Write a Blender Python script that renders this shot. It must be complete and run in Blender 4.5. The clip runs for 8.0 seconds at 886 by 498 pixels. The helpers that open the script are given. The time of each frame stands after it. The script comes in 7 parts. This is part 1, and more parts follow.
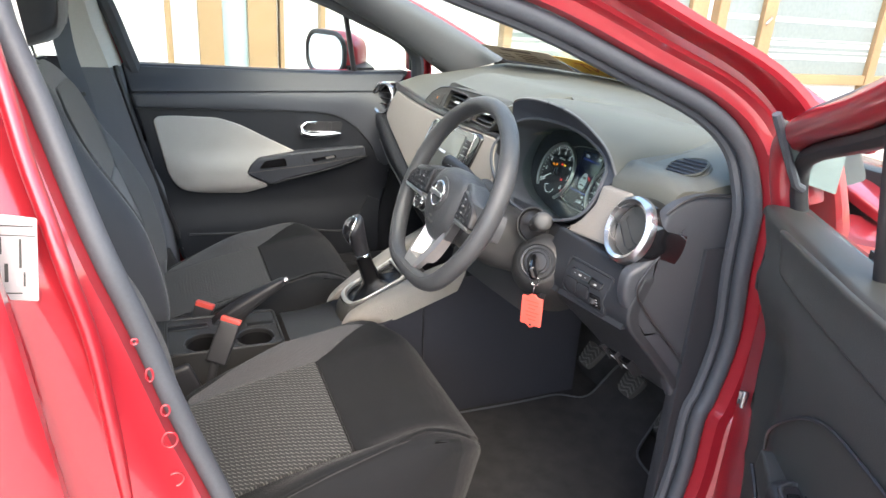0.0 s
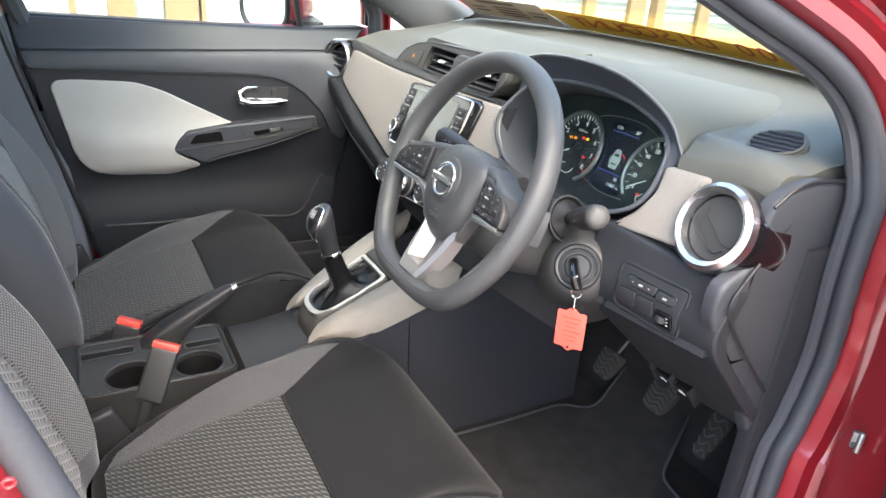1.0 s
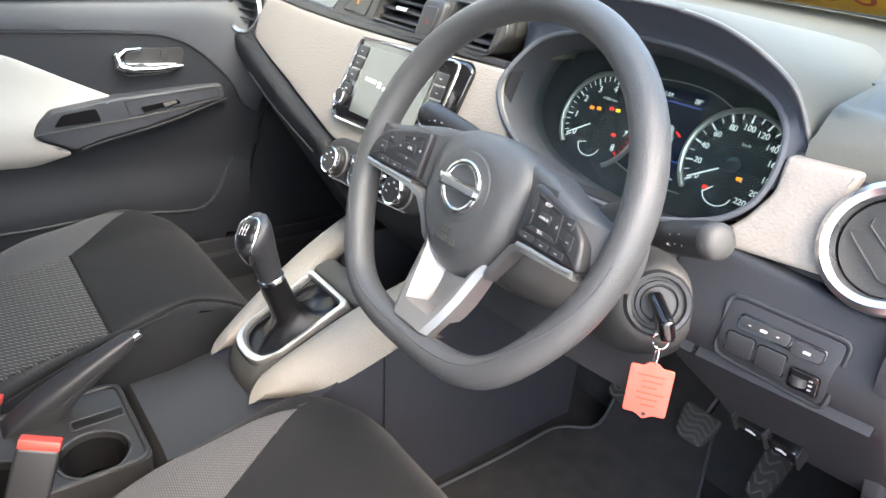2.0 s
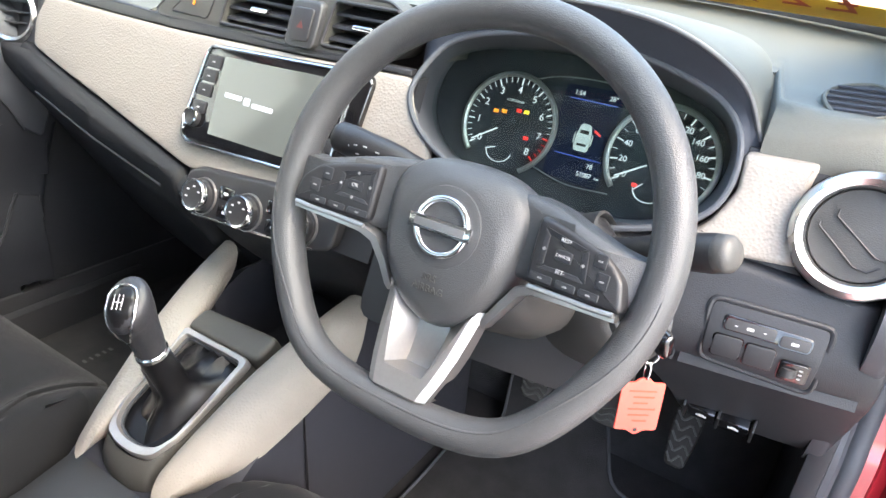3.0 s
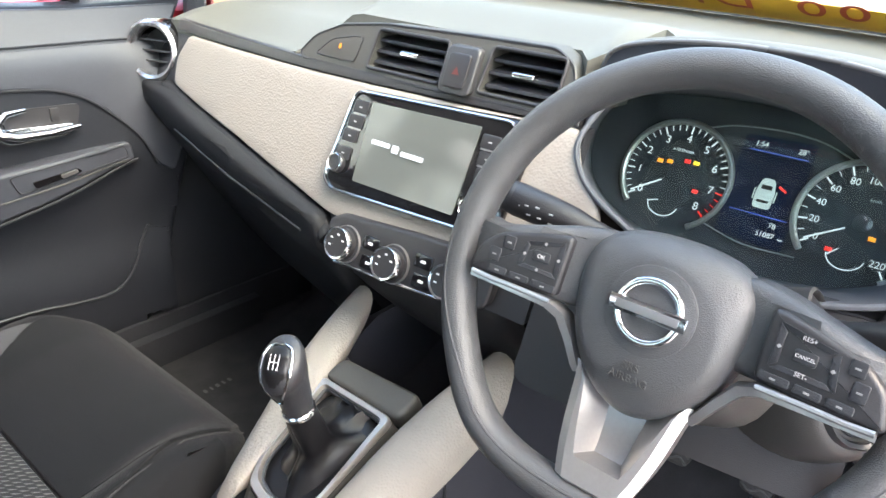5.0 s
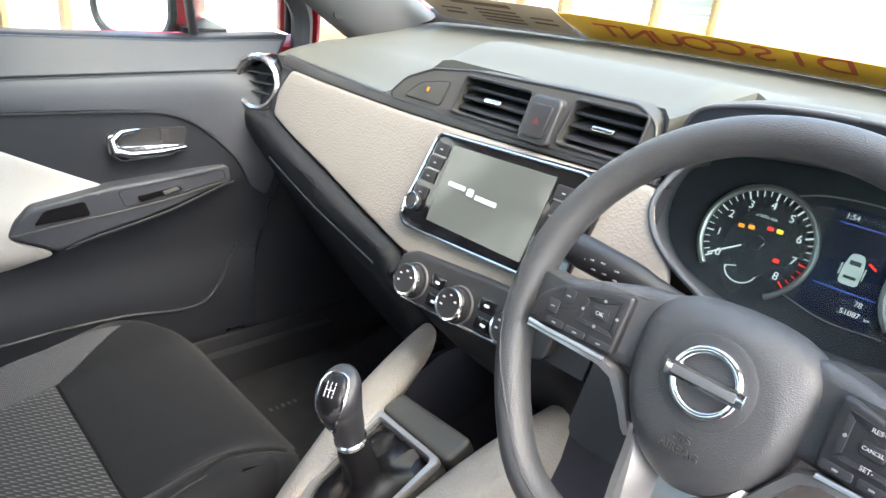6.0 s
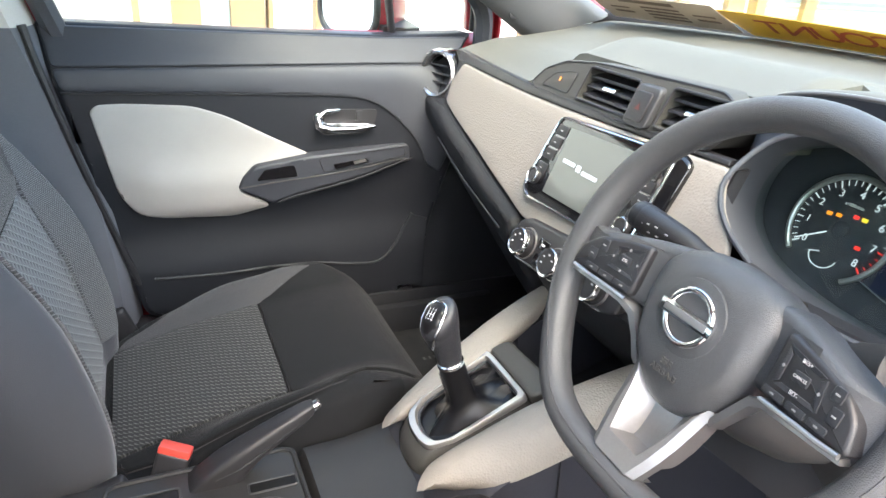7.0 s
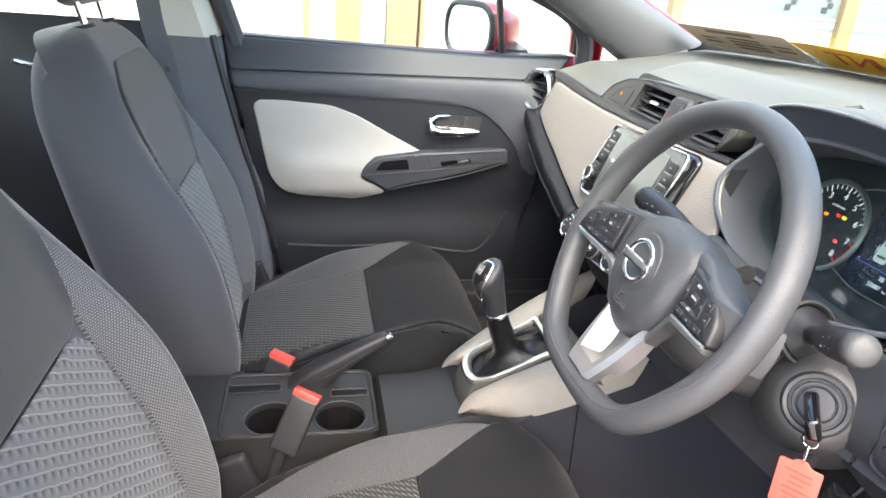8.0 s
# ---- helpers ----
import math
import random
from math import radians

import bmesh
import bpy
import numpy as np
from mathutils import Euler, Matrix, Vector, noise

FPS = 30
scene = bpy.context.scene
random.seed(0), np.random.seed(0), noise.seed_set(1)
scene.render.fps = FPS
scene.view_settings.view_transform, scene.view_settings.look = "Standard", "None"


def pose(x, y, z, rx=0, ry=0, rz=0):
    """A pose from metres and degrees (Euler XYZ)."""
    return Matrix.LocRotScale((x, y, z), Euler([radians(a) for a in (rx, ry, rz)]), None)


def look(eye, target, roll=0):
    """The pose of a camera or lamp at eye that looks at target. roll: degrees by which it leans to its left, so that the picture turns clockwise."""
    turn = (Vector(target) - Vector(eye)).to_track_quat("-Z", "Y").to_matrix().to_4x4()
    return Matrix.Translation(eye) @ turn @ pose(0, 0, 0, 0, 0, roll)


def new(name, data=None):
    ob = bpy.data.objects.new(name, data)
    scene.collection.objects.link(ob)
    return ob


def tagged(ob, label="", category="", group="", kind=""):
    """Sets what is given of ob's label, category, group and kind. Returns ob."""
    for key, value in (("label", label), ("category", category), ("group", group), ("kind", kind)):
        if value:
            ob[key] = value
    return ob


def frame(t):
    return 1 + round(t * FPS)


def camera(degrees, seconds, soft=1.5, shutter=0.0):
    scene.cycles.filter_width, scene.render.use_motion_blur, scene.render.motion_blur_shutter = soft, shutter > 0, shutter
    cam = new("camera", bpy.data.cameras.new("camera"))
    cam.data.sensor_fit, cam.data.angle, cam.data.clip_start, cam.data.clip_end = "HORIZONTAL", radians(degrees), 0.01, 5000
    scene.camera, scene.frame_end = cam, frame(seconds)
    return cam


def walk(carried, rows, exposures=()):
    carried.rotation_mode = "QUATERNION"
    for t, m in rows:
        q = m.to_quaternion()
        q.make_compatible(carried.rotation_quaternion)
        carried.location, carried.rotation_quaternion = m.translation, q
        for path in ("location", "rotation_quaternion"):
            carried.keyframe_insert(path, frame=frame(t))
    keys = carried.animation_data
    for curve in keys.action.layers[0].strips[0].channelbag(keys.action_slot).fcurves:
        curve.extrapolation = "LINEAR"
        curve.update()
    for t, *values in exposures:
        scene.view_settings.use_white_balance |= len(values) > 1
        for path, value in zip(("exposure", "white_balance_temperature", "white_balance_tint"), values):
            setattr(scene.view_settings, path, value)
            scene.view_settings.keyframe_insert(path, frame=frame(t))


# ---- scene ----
cam = camera(67.3, 8.0)
PATH = [
    (0, (-0.066, -1.451, 1.273), (0.678, 0.265, 0.564), 3.9),
    (0.5, (-0.067, -1.322, 1.25), (0.719, 0.369, 0.526), 3.8),
    (1, (-0.054, -1.141, 1.209), (0.869, 0.452, 0.427), 4.9),
    (1.2, (-0.05, -1.076, 1.198), (0.922, 0.482, 0.405), 5.3),
    (2.3, (0.023, -0.737, 1.142), (1.247, 0.563, 0.241), 4.8),
    (2.5, (0.018, -0.704, 1.14), (1.32, 0.518, 0.239), 4.6),
    (3, (-0.03, -0.616, 1.151), (1.529, 0.285, 0.28), 5.8),
    (3.5, (-0.061, -0.572, 1.167), (1.588, 0.166, 0.31), 5.7),
    (4, (-0.056, -0.568, 1.167), (1.607, 0.151, 0.319), 7.2),
    (4.5, (-0.047, -0.519, 1.161), (1.505, 0.393, 0.289), 5.1),
    (4.7, (-0.041, -0.505, 1.163), (1.453, 0.494, 0.285), 4.4),
    (5.8, (-0.019, -0.506, 1.181), (1.328, 0.765, 0.426), 5.4),
    (6, (-0.023, -0.52, 1.176), (1.277, 0.795, 0.413), 6.1),
    (6.5, (-0.02, -0.609, 1.175), (1.039, 0.895, 0.39), 5.4),
    (7, (0.0, -0.718, 1.193), (0.775, 0.938, 0.383), 4.1),
    (7.5, (0.03, -0.841, 1.208), (0.526, 0.94, 0.444), 5.2),
    (8, (0.037, -0.976, 1.208), (0.429, 0.829, 0.439), 4.8),
]
EXPOSURE = [(0, 2.93), (0.5, 3.03), (1, 3.27), (2.5, 3.74), (3.5, 3.80), (4.5, 3.80), (6, 3.58), (7, 3.55), (8, 3.54)]
walk(cam, [(t, look(eye, target, roll)) for t, eye, target, roll in PATH], [(t, e, 7000, 10) for t, e in EXPOSURE])

# ---- light ----
world = bpy.data.worlds.new("world")
scene.world = world
world.use_nodes = True
wt = world.node_tree
sky = wt.nodes.new("ShaderNodeTexSky")
sky.sky_type, sky.sun_disc = "NISHITA", False
sky.sun_elevation, sky.sun_rotation = radians(53), radians(184)
sky.air_density, sky.dust_density = 1.0, 3.0
wt.links.new(sky.outputs["Color"], wt.nodes["Background"].inputs["Color"])
wt.nodes["Background"].inputs["Strength"].default_value = 0.15
sun = new("sun", bpy.data.lights.new("sun", "SUN"))
sun.data.energy, sun.data.angle, sun.data.color = 0.22, radians(60), (1.0, 0.95, 0.87)
sun.matrix_basis = look((0.0, -4.6, 6.6), (0.3, 0.0, 0.8))


# ---- materials ----
def material(name, colour, rough=0.5, metal=0.0, vary=0.12, grain=40.0, bump=0.0, relief=400.0, coat=0.0, spec=0.5):
    """A surface with colour variation at two scales and a fine relief."""
    m = bpy.data.materials.new(name)
    m.use_nodes = True
    nt = m.node_tree
    b = nt.nodes["Principled BSDF"]
    b.inputs["Roughness"].default_value, b.inputs["Metallic"].default_value = rough, metal
    b.inputs["Coat Weight"].default_value, b.inputs["Coat Roughness"].default_value = coat, 0.04
    b.inputs["Specular IOR Level"].default_value = spec
    tc = nt.nodes.new("ShaderNodeTexCoord")
    fine, wide = nt.nodes.new("ShaderNodeTexNoise"), nt.nodes.new("ShaderNodeTexNoise")
    fine.inputs["Scale"].default_value, wide.inputs["Scale"].default_value = grain * 8, grain / 6
    fine.inputs["Detail"].default_value, wide.inputs["Detail"].default_value = 3, 3
    add = nt.nodes.new("ShaderNodeMath")
    add.operation = "ADD"
    for n, i in ((fine, 0), (wide, 1)):
        nt.links.new(tc.outputs["Object"], n.inputs["Vector"])
        nt.links.new(n.outputs["Fac"], add.inputs[i])
    ramp = nt.nodes.new("ShaderNodeMapRange")
    ramp.inputs["From Min"].default_value, ramp.inputs["From Max"].default_value = 0.6, 1.4
    ramp.inputs["To Min"].default_value, ramp.inputs["To Max"].default_value = 1 - vary, 1 + vary
    nt.links.new(add.outputs[0], ramp.inputs["Value"])
    mul = nt.nodes.new("ShaderNodeVectorMath")
    mul.operation = "SCALE"
    mul.inputs[0].default_value = colour
    nt.links.new(ramp.outputs[0], mul.inputs["Scale"])
    nt.links.new(mul.outputs[0], b.inputs["Base Color"])
    rr = nt.nodes.new("ShaderNodeMapRange")
    rr.inputs["To Min"].default_value, rr.inputs["To Max"].default_value = rough * 0.85, min(1.0, rough * 1.15)
    nt.links.new(wide.outputs["Fac"], rr.inputs["Value"])
    nt.links.new(rr.outputs[0], b.inputs["Roughness"])
    if bump:
        vo = nt.nodes.new("ShaderNodeTexVoronoi")
        vo.inputs["Scale"].default_value = relief
        nt.links.new(tc.outputs["Object"], vo.inputs["Vector"])
        bu = nt.nodes.new("ShaderNodeBump")
        bu.inputs["Strength"].default_value, bu.inputs["Distance"].default_value = bump, 0.0006
        nt.links.new(vo.outputs["Distance"], bu.inputs["Height"])
        nt.links.new(bu.outputs["Normal"], b.inputs["Normal"])
    return m


def woven(name, dark, light, wide, high, axes, rough=0.85, cover=0.5, depth=0.0012, slant=0.0, wedge=False):
    """Cloth with staggered raised dashes: wide and high are one dash's pitch in metres, axes the two local axes of the cloth."""
    m = bpy.data.materials.new(name)
    m.use_nodes = True
    nt = m.node_tree
    b = nt.nodes["Principled BSDF"]
    b.inputs["Roughness"].default_value = rough
    b.inputs["Sheen Weight"].default_value = 0.15
    tc = nt.nodes.new("ShaderNodeTexCoord")
    sep = nt.nodes.new("ShaderNodeSeparateXYZ")
    nt.links.new(tc.outputs["Object"], sep.inputs[0])

    def math_node(op, a, c=None):
        n = nt.nodes.new("ShaderNodeMath")
        n.operation = op
        for i, v in enumerate((a, c)):
            if v is None:
                continue
            if isinstance(v, (int, float)):
                n.inputs[i].default_value = v
            else:
                nt.links.new(v, n.inputs[i])
        return n.outputs[0]

    u = math_node("DIVIDE", sep.outputs["XYZ".index(axes[0])], wide)
    v = math_node("DIVIDE", sep.outputs["XYZ".index(axes[1])], high)
    row = math_node("FLOOR", v)
    odd = math_node("MULTIPLY", math_node("MODULO", math_node("ABSOLUTE", row), 2.0), 0.5)
    fu = math_node("SUBTRACT", math_node("FRACT", math_node("ADD", math_node("ADD", u, odd), math_node("MULTIPLY", v, slant))), 0.5)
    fv = math_node("SUBTRACT", math_node("FRACT", v), 0.5)
    dash = math_node("MAXIMUM", math_node("ABSOLUTE", fu), math_node("ABSOLUTE", fv))
    if wedge:
        # strokes that taper towards their far end
        dash = math_node("MAXIMUM", math_node("ADD", math_node("ABSOLUTE", fu), math_node("MULTIPLY", math_node("ADD", fv, 0.5), 0.16)), math_node("MULTIPLY", math_node("ABSOLUTE", fv), 0.5))
    mask = nt.nodes.new("ShaderNodeMapRange")
    mask.inputs["From Min"].default_value, mask.inputs["From Max"].default_value = cover * 0.5 + 0.1, cover * 0.5 - 0.1
    nt.links.new(dash, mask.inputs["Value"])
    no = nt.nodes.new("ShaderNodeTexNoise")
    no.inputs["Scale"].default_value = 900
    nt.links.new(tc.outputs["Object"], no.inputs["Vector"])
    amt = math_node("MULTIPLY", mask.outputs[0], math_node("ADD", no.outputs["Fac"], 0.4))
    mix = nt.nodes.new("ShaderNodeMix")
    mix.data_type = "RGBA"
    mix.inputs["A"].default_value, mix.inputs["B"].default_value = (*dark, 1), (*light, 1)
    nt.links.new(amt, mix.inputs["Factor"])
    nt.links.new(mix.outputs["Result"], b.inputs["Base Color"])
    bu = nt.nodes.new("ShaderNodeBump")
    bu.inputs["Strength"].default_value, bu.inputs["Distance"].default_value = 0.8, depth
    nt.links.new(amt, bu.inputs["Height"])
    nt.links.new(bu.outputs["Normal"], b.inputs["Normal"])
    return m


def quilted(name, dark, light, wide, high, slope):
    """Cloth in slanting ribs, each one pinched into small pillows, with their light and shade in the colour; y across
    and z up the cloth, pitches in metres, slope the ribs' fall.
    """
    m = bpy.data.materials.new(name)
    m.use_nodes = True
    nt = m.node_tree
    b = nt.nodes["Principled BSDF"]
    b.inputs["Roughness"].default_value, b.inputs["Sheen Weight"].default_value = 0.8, 0.25
    tc, sep = nt.nodes.new("ShaderNodeTexCoord"), nt.nodes.new("ShaderNodeSeparateXYZ")
    nt.links.new(tc.outputs["Object"], sep.inputs[0])

    def op(kind, a, c=0.0):
        n = nt.nodes.new("ShaderNodeMath")
        n.operation = kind
        for i, v in enumerate((a, c)):
            if isinstance(v, (int, float)):
                n.inputs[i].default_value = v
            else:
                nt.links.new(v, n.inputs[i])
        return n.outputs[0]
    no = nt.nodes.new("ShaderNodeTexNoise")
    no.inputs["Scale"].default_value = 60
    nt.links.new(tc.outputs["Object"], no.inputs["Vector"])
    wob = op("MULTIPLY", op("SUBTRACT", no.outputs["Fac"], 0.5), 0.35)
    long = math.hypot(1, slope)
    up = op("MULTIPLY", op("ADD", sep.outputs["Z"], op("MULTIPLY", sep.outputs["Y"], slope)), 1 / (long * high))
    along = op("MULTIPLY", op("SUBTRACT", sep.outputs["Y"], op("MULTIPLY", sep.outputs["Z"], slope)), 1 / (long * wide))
    v = op("ADD", up, wob)
    row = op("MULTIPLY", op("MODULO", op("ABSOLUTE", op("FLOOR", v)), 2.0), 0.5)
    u = op("ADD", op("ADD", along, row), wob)
    fv, fu = op("FRACT", v), op("FRACT", u)
    hump = op("SUBTRACT", 1.0, op("MULTIPLY", op("ABSOLUTE", op("SUBTRACT", fu, 0.5)), 2.0))

    def ramp(v, lo, hi):
        n = nt.nodes.new("ShaderNodeMapRange")
        n.inputs["From Min"].default_value, n.inputs["From Max"].default_value = lo, hi
        nt.links.new(v, n.inputs["Value"])
        return n.outputs[0]
    # a welt along the top of every rib, painted as lit, with small shaded gathers hanging below it
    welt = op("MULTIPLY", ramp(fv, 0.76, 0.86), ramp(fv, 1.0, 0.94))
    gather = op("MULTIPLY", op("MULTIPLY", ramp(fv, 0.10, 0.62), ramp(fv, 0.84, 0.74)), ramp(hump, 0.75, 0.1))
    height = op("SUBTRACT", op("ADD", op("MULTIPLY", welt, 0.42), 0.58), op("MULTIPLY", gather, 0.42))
    # height also sets the colour: high parts lit, low parts shaded
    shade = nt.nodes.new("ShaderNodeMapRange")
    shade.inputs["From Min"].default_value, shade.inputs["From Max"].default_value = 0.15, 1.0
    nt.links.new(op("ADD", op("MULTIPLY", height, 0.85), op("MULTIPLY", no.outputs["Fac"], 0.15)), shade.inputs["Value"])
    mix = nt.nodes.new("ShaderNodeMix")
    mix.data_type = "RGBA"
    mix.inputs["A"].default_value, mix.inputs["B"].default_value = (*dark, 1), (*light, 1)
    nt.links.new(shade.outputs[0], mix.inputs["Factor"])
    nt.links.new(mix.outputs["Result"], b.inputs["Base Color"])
    bu = nt.nodes.new("ShaderNodeBump")
    bu.inputs["Strength"].default_value, bu.inputs["Distance"].default_value = 0.7, 0.004
    nt.links.new(height, bu.inputs["Height"])
    nt.links.new(bu.outputs["Normal"], b.inputs["Normal"])
    return m


def glass(name, tint=(0.9, 0.96, 0.94), gloss=0.09):
    m = bpy.data.materials.new(name)
    m.use_nodes = True
    nt = m.node_tree
    tr, gl, mx = nt.nodes.new("ShaderNodeBsdfTransparent"), nt.nodes.new("ShaderNodeBsdfGlossy"), nt.nodes.new("ShaderNodeMixShader")
    tr.inputs["Color"].default_value = (*tint, 1)
    gl.inputs["Roughness"].default_value = 0.02
    fr, pw, ad = nt.nodes.new("ShaderNodeLayerWeight"), nt.nodes.new("ShaderNodeMath"), nt.nodes.new("ShaderNodeMath")
    pw.operation, ad.operation = "POWER", "MULTIPLY_ADD"
    pw.inputs[1].default_value = 5
    ad.inputs[1].default_value, ad.inputs[2].default_value = 0.35, 0.025
    nt.links.new(fr.outputs["Facing"], pw.inputs[0])
    nt.links.new(pw.outputs[0], ad.inputs[0])
    nt.links.new(ad.outputs[0], mx.inputs["Fac"])
    nt.links.new(tr.outputs[0], mx.inputs[1])
    nt.links.new(gl.outputs[0], mx.inputs[2])
    nt.links.new(mx.outputs[0], nt.nodes["Material Output"].inputs["Surface"])
    return m


def glow(name, colour, strength):
    m = bpy.data.materials.new(name)
    m.use_nodes = True
    b = m.node_tree.nodes["Principled BSDF"]
    b.inputs["Base Color"].default_value = (*[c * 0.3 for c in colour], 1)
    b.inputs["Emission Color"].default_value, b.inputs["Emission Strength"].default_value = (*colour, 1), strength
    b.inputs["Roughness"].default_value = 0.4
    return m


# door trim lightened and warmed for the daylight on the open door
OPENLIT = material("open_door_lit_plastic", (0.034, 0.0355, 0.034), 0.45, vary=0.1, bump=0.3, relief=800, spec=0.35)
# passenger door's upper and upward faces: light put into the colour
DOORLIT = material("lit_door_plastic", (0.040, 0.044, 0.053), 0.45, vary=0.06, bump=0.3, relief=800, spec=0.35)
# dark visor plastic, lifted for the haze over the gauges
HOODM = material("hazed_hood_plastic", (0.044, 0.050, 0.063), 0.6, vary=0.06, bump=0.25, relief=900, spec=0.2)
# lower pillar trim on the far side, lightened to look lit
PILLARLIT = material("pillar_lower_lit_plastic", (0.12, 0.127, 0.142), 0.5, vary=0.06, bump=0.25, relief=800, spec=0.35)
SHROUD = material("column_plastic", (0.038, 0.0375, 0.037), 0.5, vary=0.07, bump=0.25, relief=800, spec=0.4)
# paler, smoother pad colour for the highlight on the hood's crest
HOODGLINT = material("hood_crest_highlight", (0.10, 0.102, 0.105), 0.28, vary=0.05, spec=0.6)
# dash trim lightened for the daylight on its outward side
ENDLIT = material("side_cover_lit_plastic", (0.043, 0.046, 0.053), 0.45, vary=0.07, bump=0.3, relief=800, spec=0.4)
PODM = material("vent_pod_plastic", (0.055, 0.055, 0.050), 0.6, vary=0.06, bump=0.3, relief=800, spec=0.3)
CONSOLEM = material("console_side_plastic", (0.029, 0.0305, 0.038), 0.5, vary=0.1, bump=0.3, relief=800, spec=0.3)
# the binnacle's haze is mixed into this lighter grey
BINN = material("hazed_binnacle_plastic", (0.076, 0.083, 0.095), 0.6, vary=0.06, bump=0.25, relief=900, spec=0.25)
RED = material("red_paint", (0.31, 0.0145, 0.0235), 0.3, 0.15, 0.05, 200, coat=1.0)
SEAL = material("seal_rubber", (0.050, 0.055, 0.064), 0.55, vary=0.15)
PILLAR = material("pillar_plastic", (0.08, 0.084, 0.088), 0.5, vary=0.06, bump=0.25, relief=800)
# gauge black, raised a little for the same haze
GAUGE = material("hazed_gauge_black", (0.032, 0.035, 0.042), 0.25, vary=0.03, coat=0.3)
PAD = material("dash_top_plastic", (0.084, 0.086, 0.074), 0.6, vary=0.06, bump=0.35, relief=700)
TRIM = material("dark_trim_plastic", (0.0235, 0.0252, 0.029), 0.42, vary=0.1, bump=0.3, relief=800, spec=0.3)
# the same door lower down: shade put into a darker colour
DOORSHADE = material("shaded_door_plastic", (0.0142, 0.0161, 0.0205), 0.45, vary=0.1, bump=0.3, relief=800, spec=0.28)
# dark trim made darker for the shade under the dashboard
DASHSHADE = material("shaded_lower_dash_plastic", (0.018, 0.019, 0.021), 0.6, vary=0.1, bump=0.3, relief=800, spec=0.15)
TRAYPL = material("black_tray_plastic", (0.021, 0.021, 0.021), 0.42, vary=0.12, bump=0.3, relief=800, spec=0.4)
# shade inside cup holders, slots and vents, painted as a near-black plastic
TRAYSHADE = material("tray_recess_shade", (0.007, 0.007, 0.0075), 0.5, vary=0.1, spec=0.2)
SATINRING = material("satin_ring", (0.68, 0.68, 0.68), 0.27, 1.0, 0.04)
DARK = material("black_plastic", (0.018, 0.018, 0.02), 0.45, vary=0.12, bump=0.2, relief=900)
BLACK = material("gloss_black", (0.006, 0.006, 0.007), 0.12, vary=0.1, coat=0.6)
CREAM = material("cream_soft_trim", (0.236, 0.214, 0.189), 0.62, vary=0.06, grain=300, bump=0.9, relief=330)
WHITE = material("pale_door_cloth", (0.34, 0.33, 0.312), 0.7, vary=0.05, grain=120, bump=0.4, relief=620)
CHROME = material("satin_chrome", (0.72, 0.72, 0.73), 0.16, 1.0, 0.05)
SILVER = material("silver_plastic", (0.37, 0.365, 0.36), 0.36, 0.85, 0.05)
LEATHER = material("wheel_leather", (0.052, 0.054, 0.057), 0.42, vary=0.10, bump=0.45, relief=950)
KNOBCAP = material("knob_cap_black", (0.008, 0.008, 0.009), 0.3, vary=0.05, spec=0.35)
LIDM = material("console_lid_plastic", (0.055, 0.054, 0.049), 0.5, vary=0.08, bump=0.3, relief=800, spec=0.35)
GREYPL = material("grey_plastic", (0.031, 0.032, 0.034), 0.42, vary=0.08, bump=0.3, relief=800)
GREYSIL = material("shaded_silver", (0.2, 0.2, 0.205), 0.4, 0.6, 0.05)
SATIN = material("satin_surround", (0.46, 0.44, 0.41), 0.30, 0.8, 0.05)
BEIGEPL = material("pale_grey_plastic", (0.050, 0.050, 0.048), 0.5, vary=0.08, bump=0.25, relief=800)
GUM = material("headliner_cloth", (0.55, 0.54, 0.51), 0.9, vary=0.06)
CARPET = material("black_carpet", (0.030, 0.030, 0.0315), 0.98, vary=0.35, grain=150, bump=0.9, relief=500, spec=0.1)
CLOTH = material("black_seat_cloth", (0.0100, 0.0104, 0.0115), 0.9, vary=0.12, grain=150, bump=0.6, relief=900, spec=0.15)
def sheen(m, weight):
    b = m.node_tree.nodes["Principled BSDF"]
    b.inputs["Sheen Weight"].default_value, b.inputs["Sheen Roughness"].default_value = weight, 0.4


SIDE = material("grey_seat_side", (0.02, 0.02, 0.021), 0.75, vary=0.1, grain=150, bump=0.5, relief=900)
sheen(SIDE, 0.2)
sheen(CLOTH, 0.08)
# seat cloth for the backrests, lightened for the light they catch
BACKCLOTH = material("lit_backrest_cloth", (0.054, 0.055, 0.061), 0.75, vary=0.1, grain=150, bump=0.5, relief=900)
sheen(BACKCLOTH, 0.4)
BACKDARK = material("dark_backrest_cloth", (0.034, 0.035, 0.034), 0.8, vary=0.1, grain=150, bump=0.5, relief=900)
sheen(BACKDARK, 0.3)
GLASS = glass("window_glass")
PIXEL = glow("display_white", (0.8, 0.9, 1.0), 0.075)
AMBER = glow("warning_amber", (1.0, 0.32, 0.02), 0.12)
WARN = glow("warning_red", (1.0, 0.04, 0.03), 0.11)
BLUE = glow("display_blue", (0.1, 0.2, 1.0), 0.05)
FAINT = material("faint_woven_mark", (0.055, 0.055, 0.058), 0.8, vary=0.1)
DIMINK = material("dim_print", (0.22, 0.22, 0.22), 0.5, vary=0.03)
GREYINK = material("grey_print", (0.4, 0.4, 0.4), 0.5, vary=0.03)
LABEL = material("label_paper", (0.40, 0.36, 0.36), 0.4, vary=0.05)
INK = material("white_print", (0.7, 0.7, 0.7), 0.5, vary=0.03)
ORANGE = material("tag_orange", (0.78, 0.10, 0.075), 0.45, vary=0.06)
BUCKLE = material("buckle_red", (0.55, 0.06, 0.045), 0.4, vary=0.06)
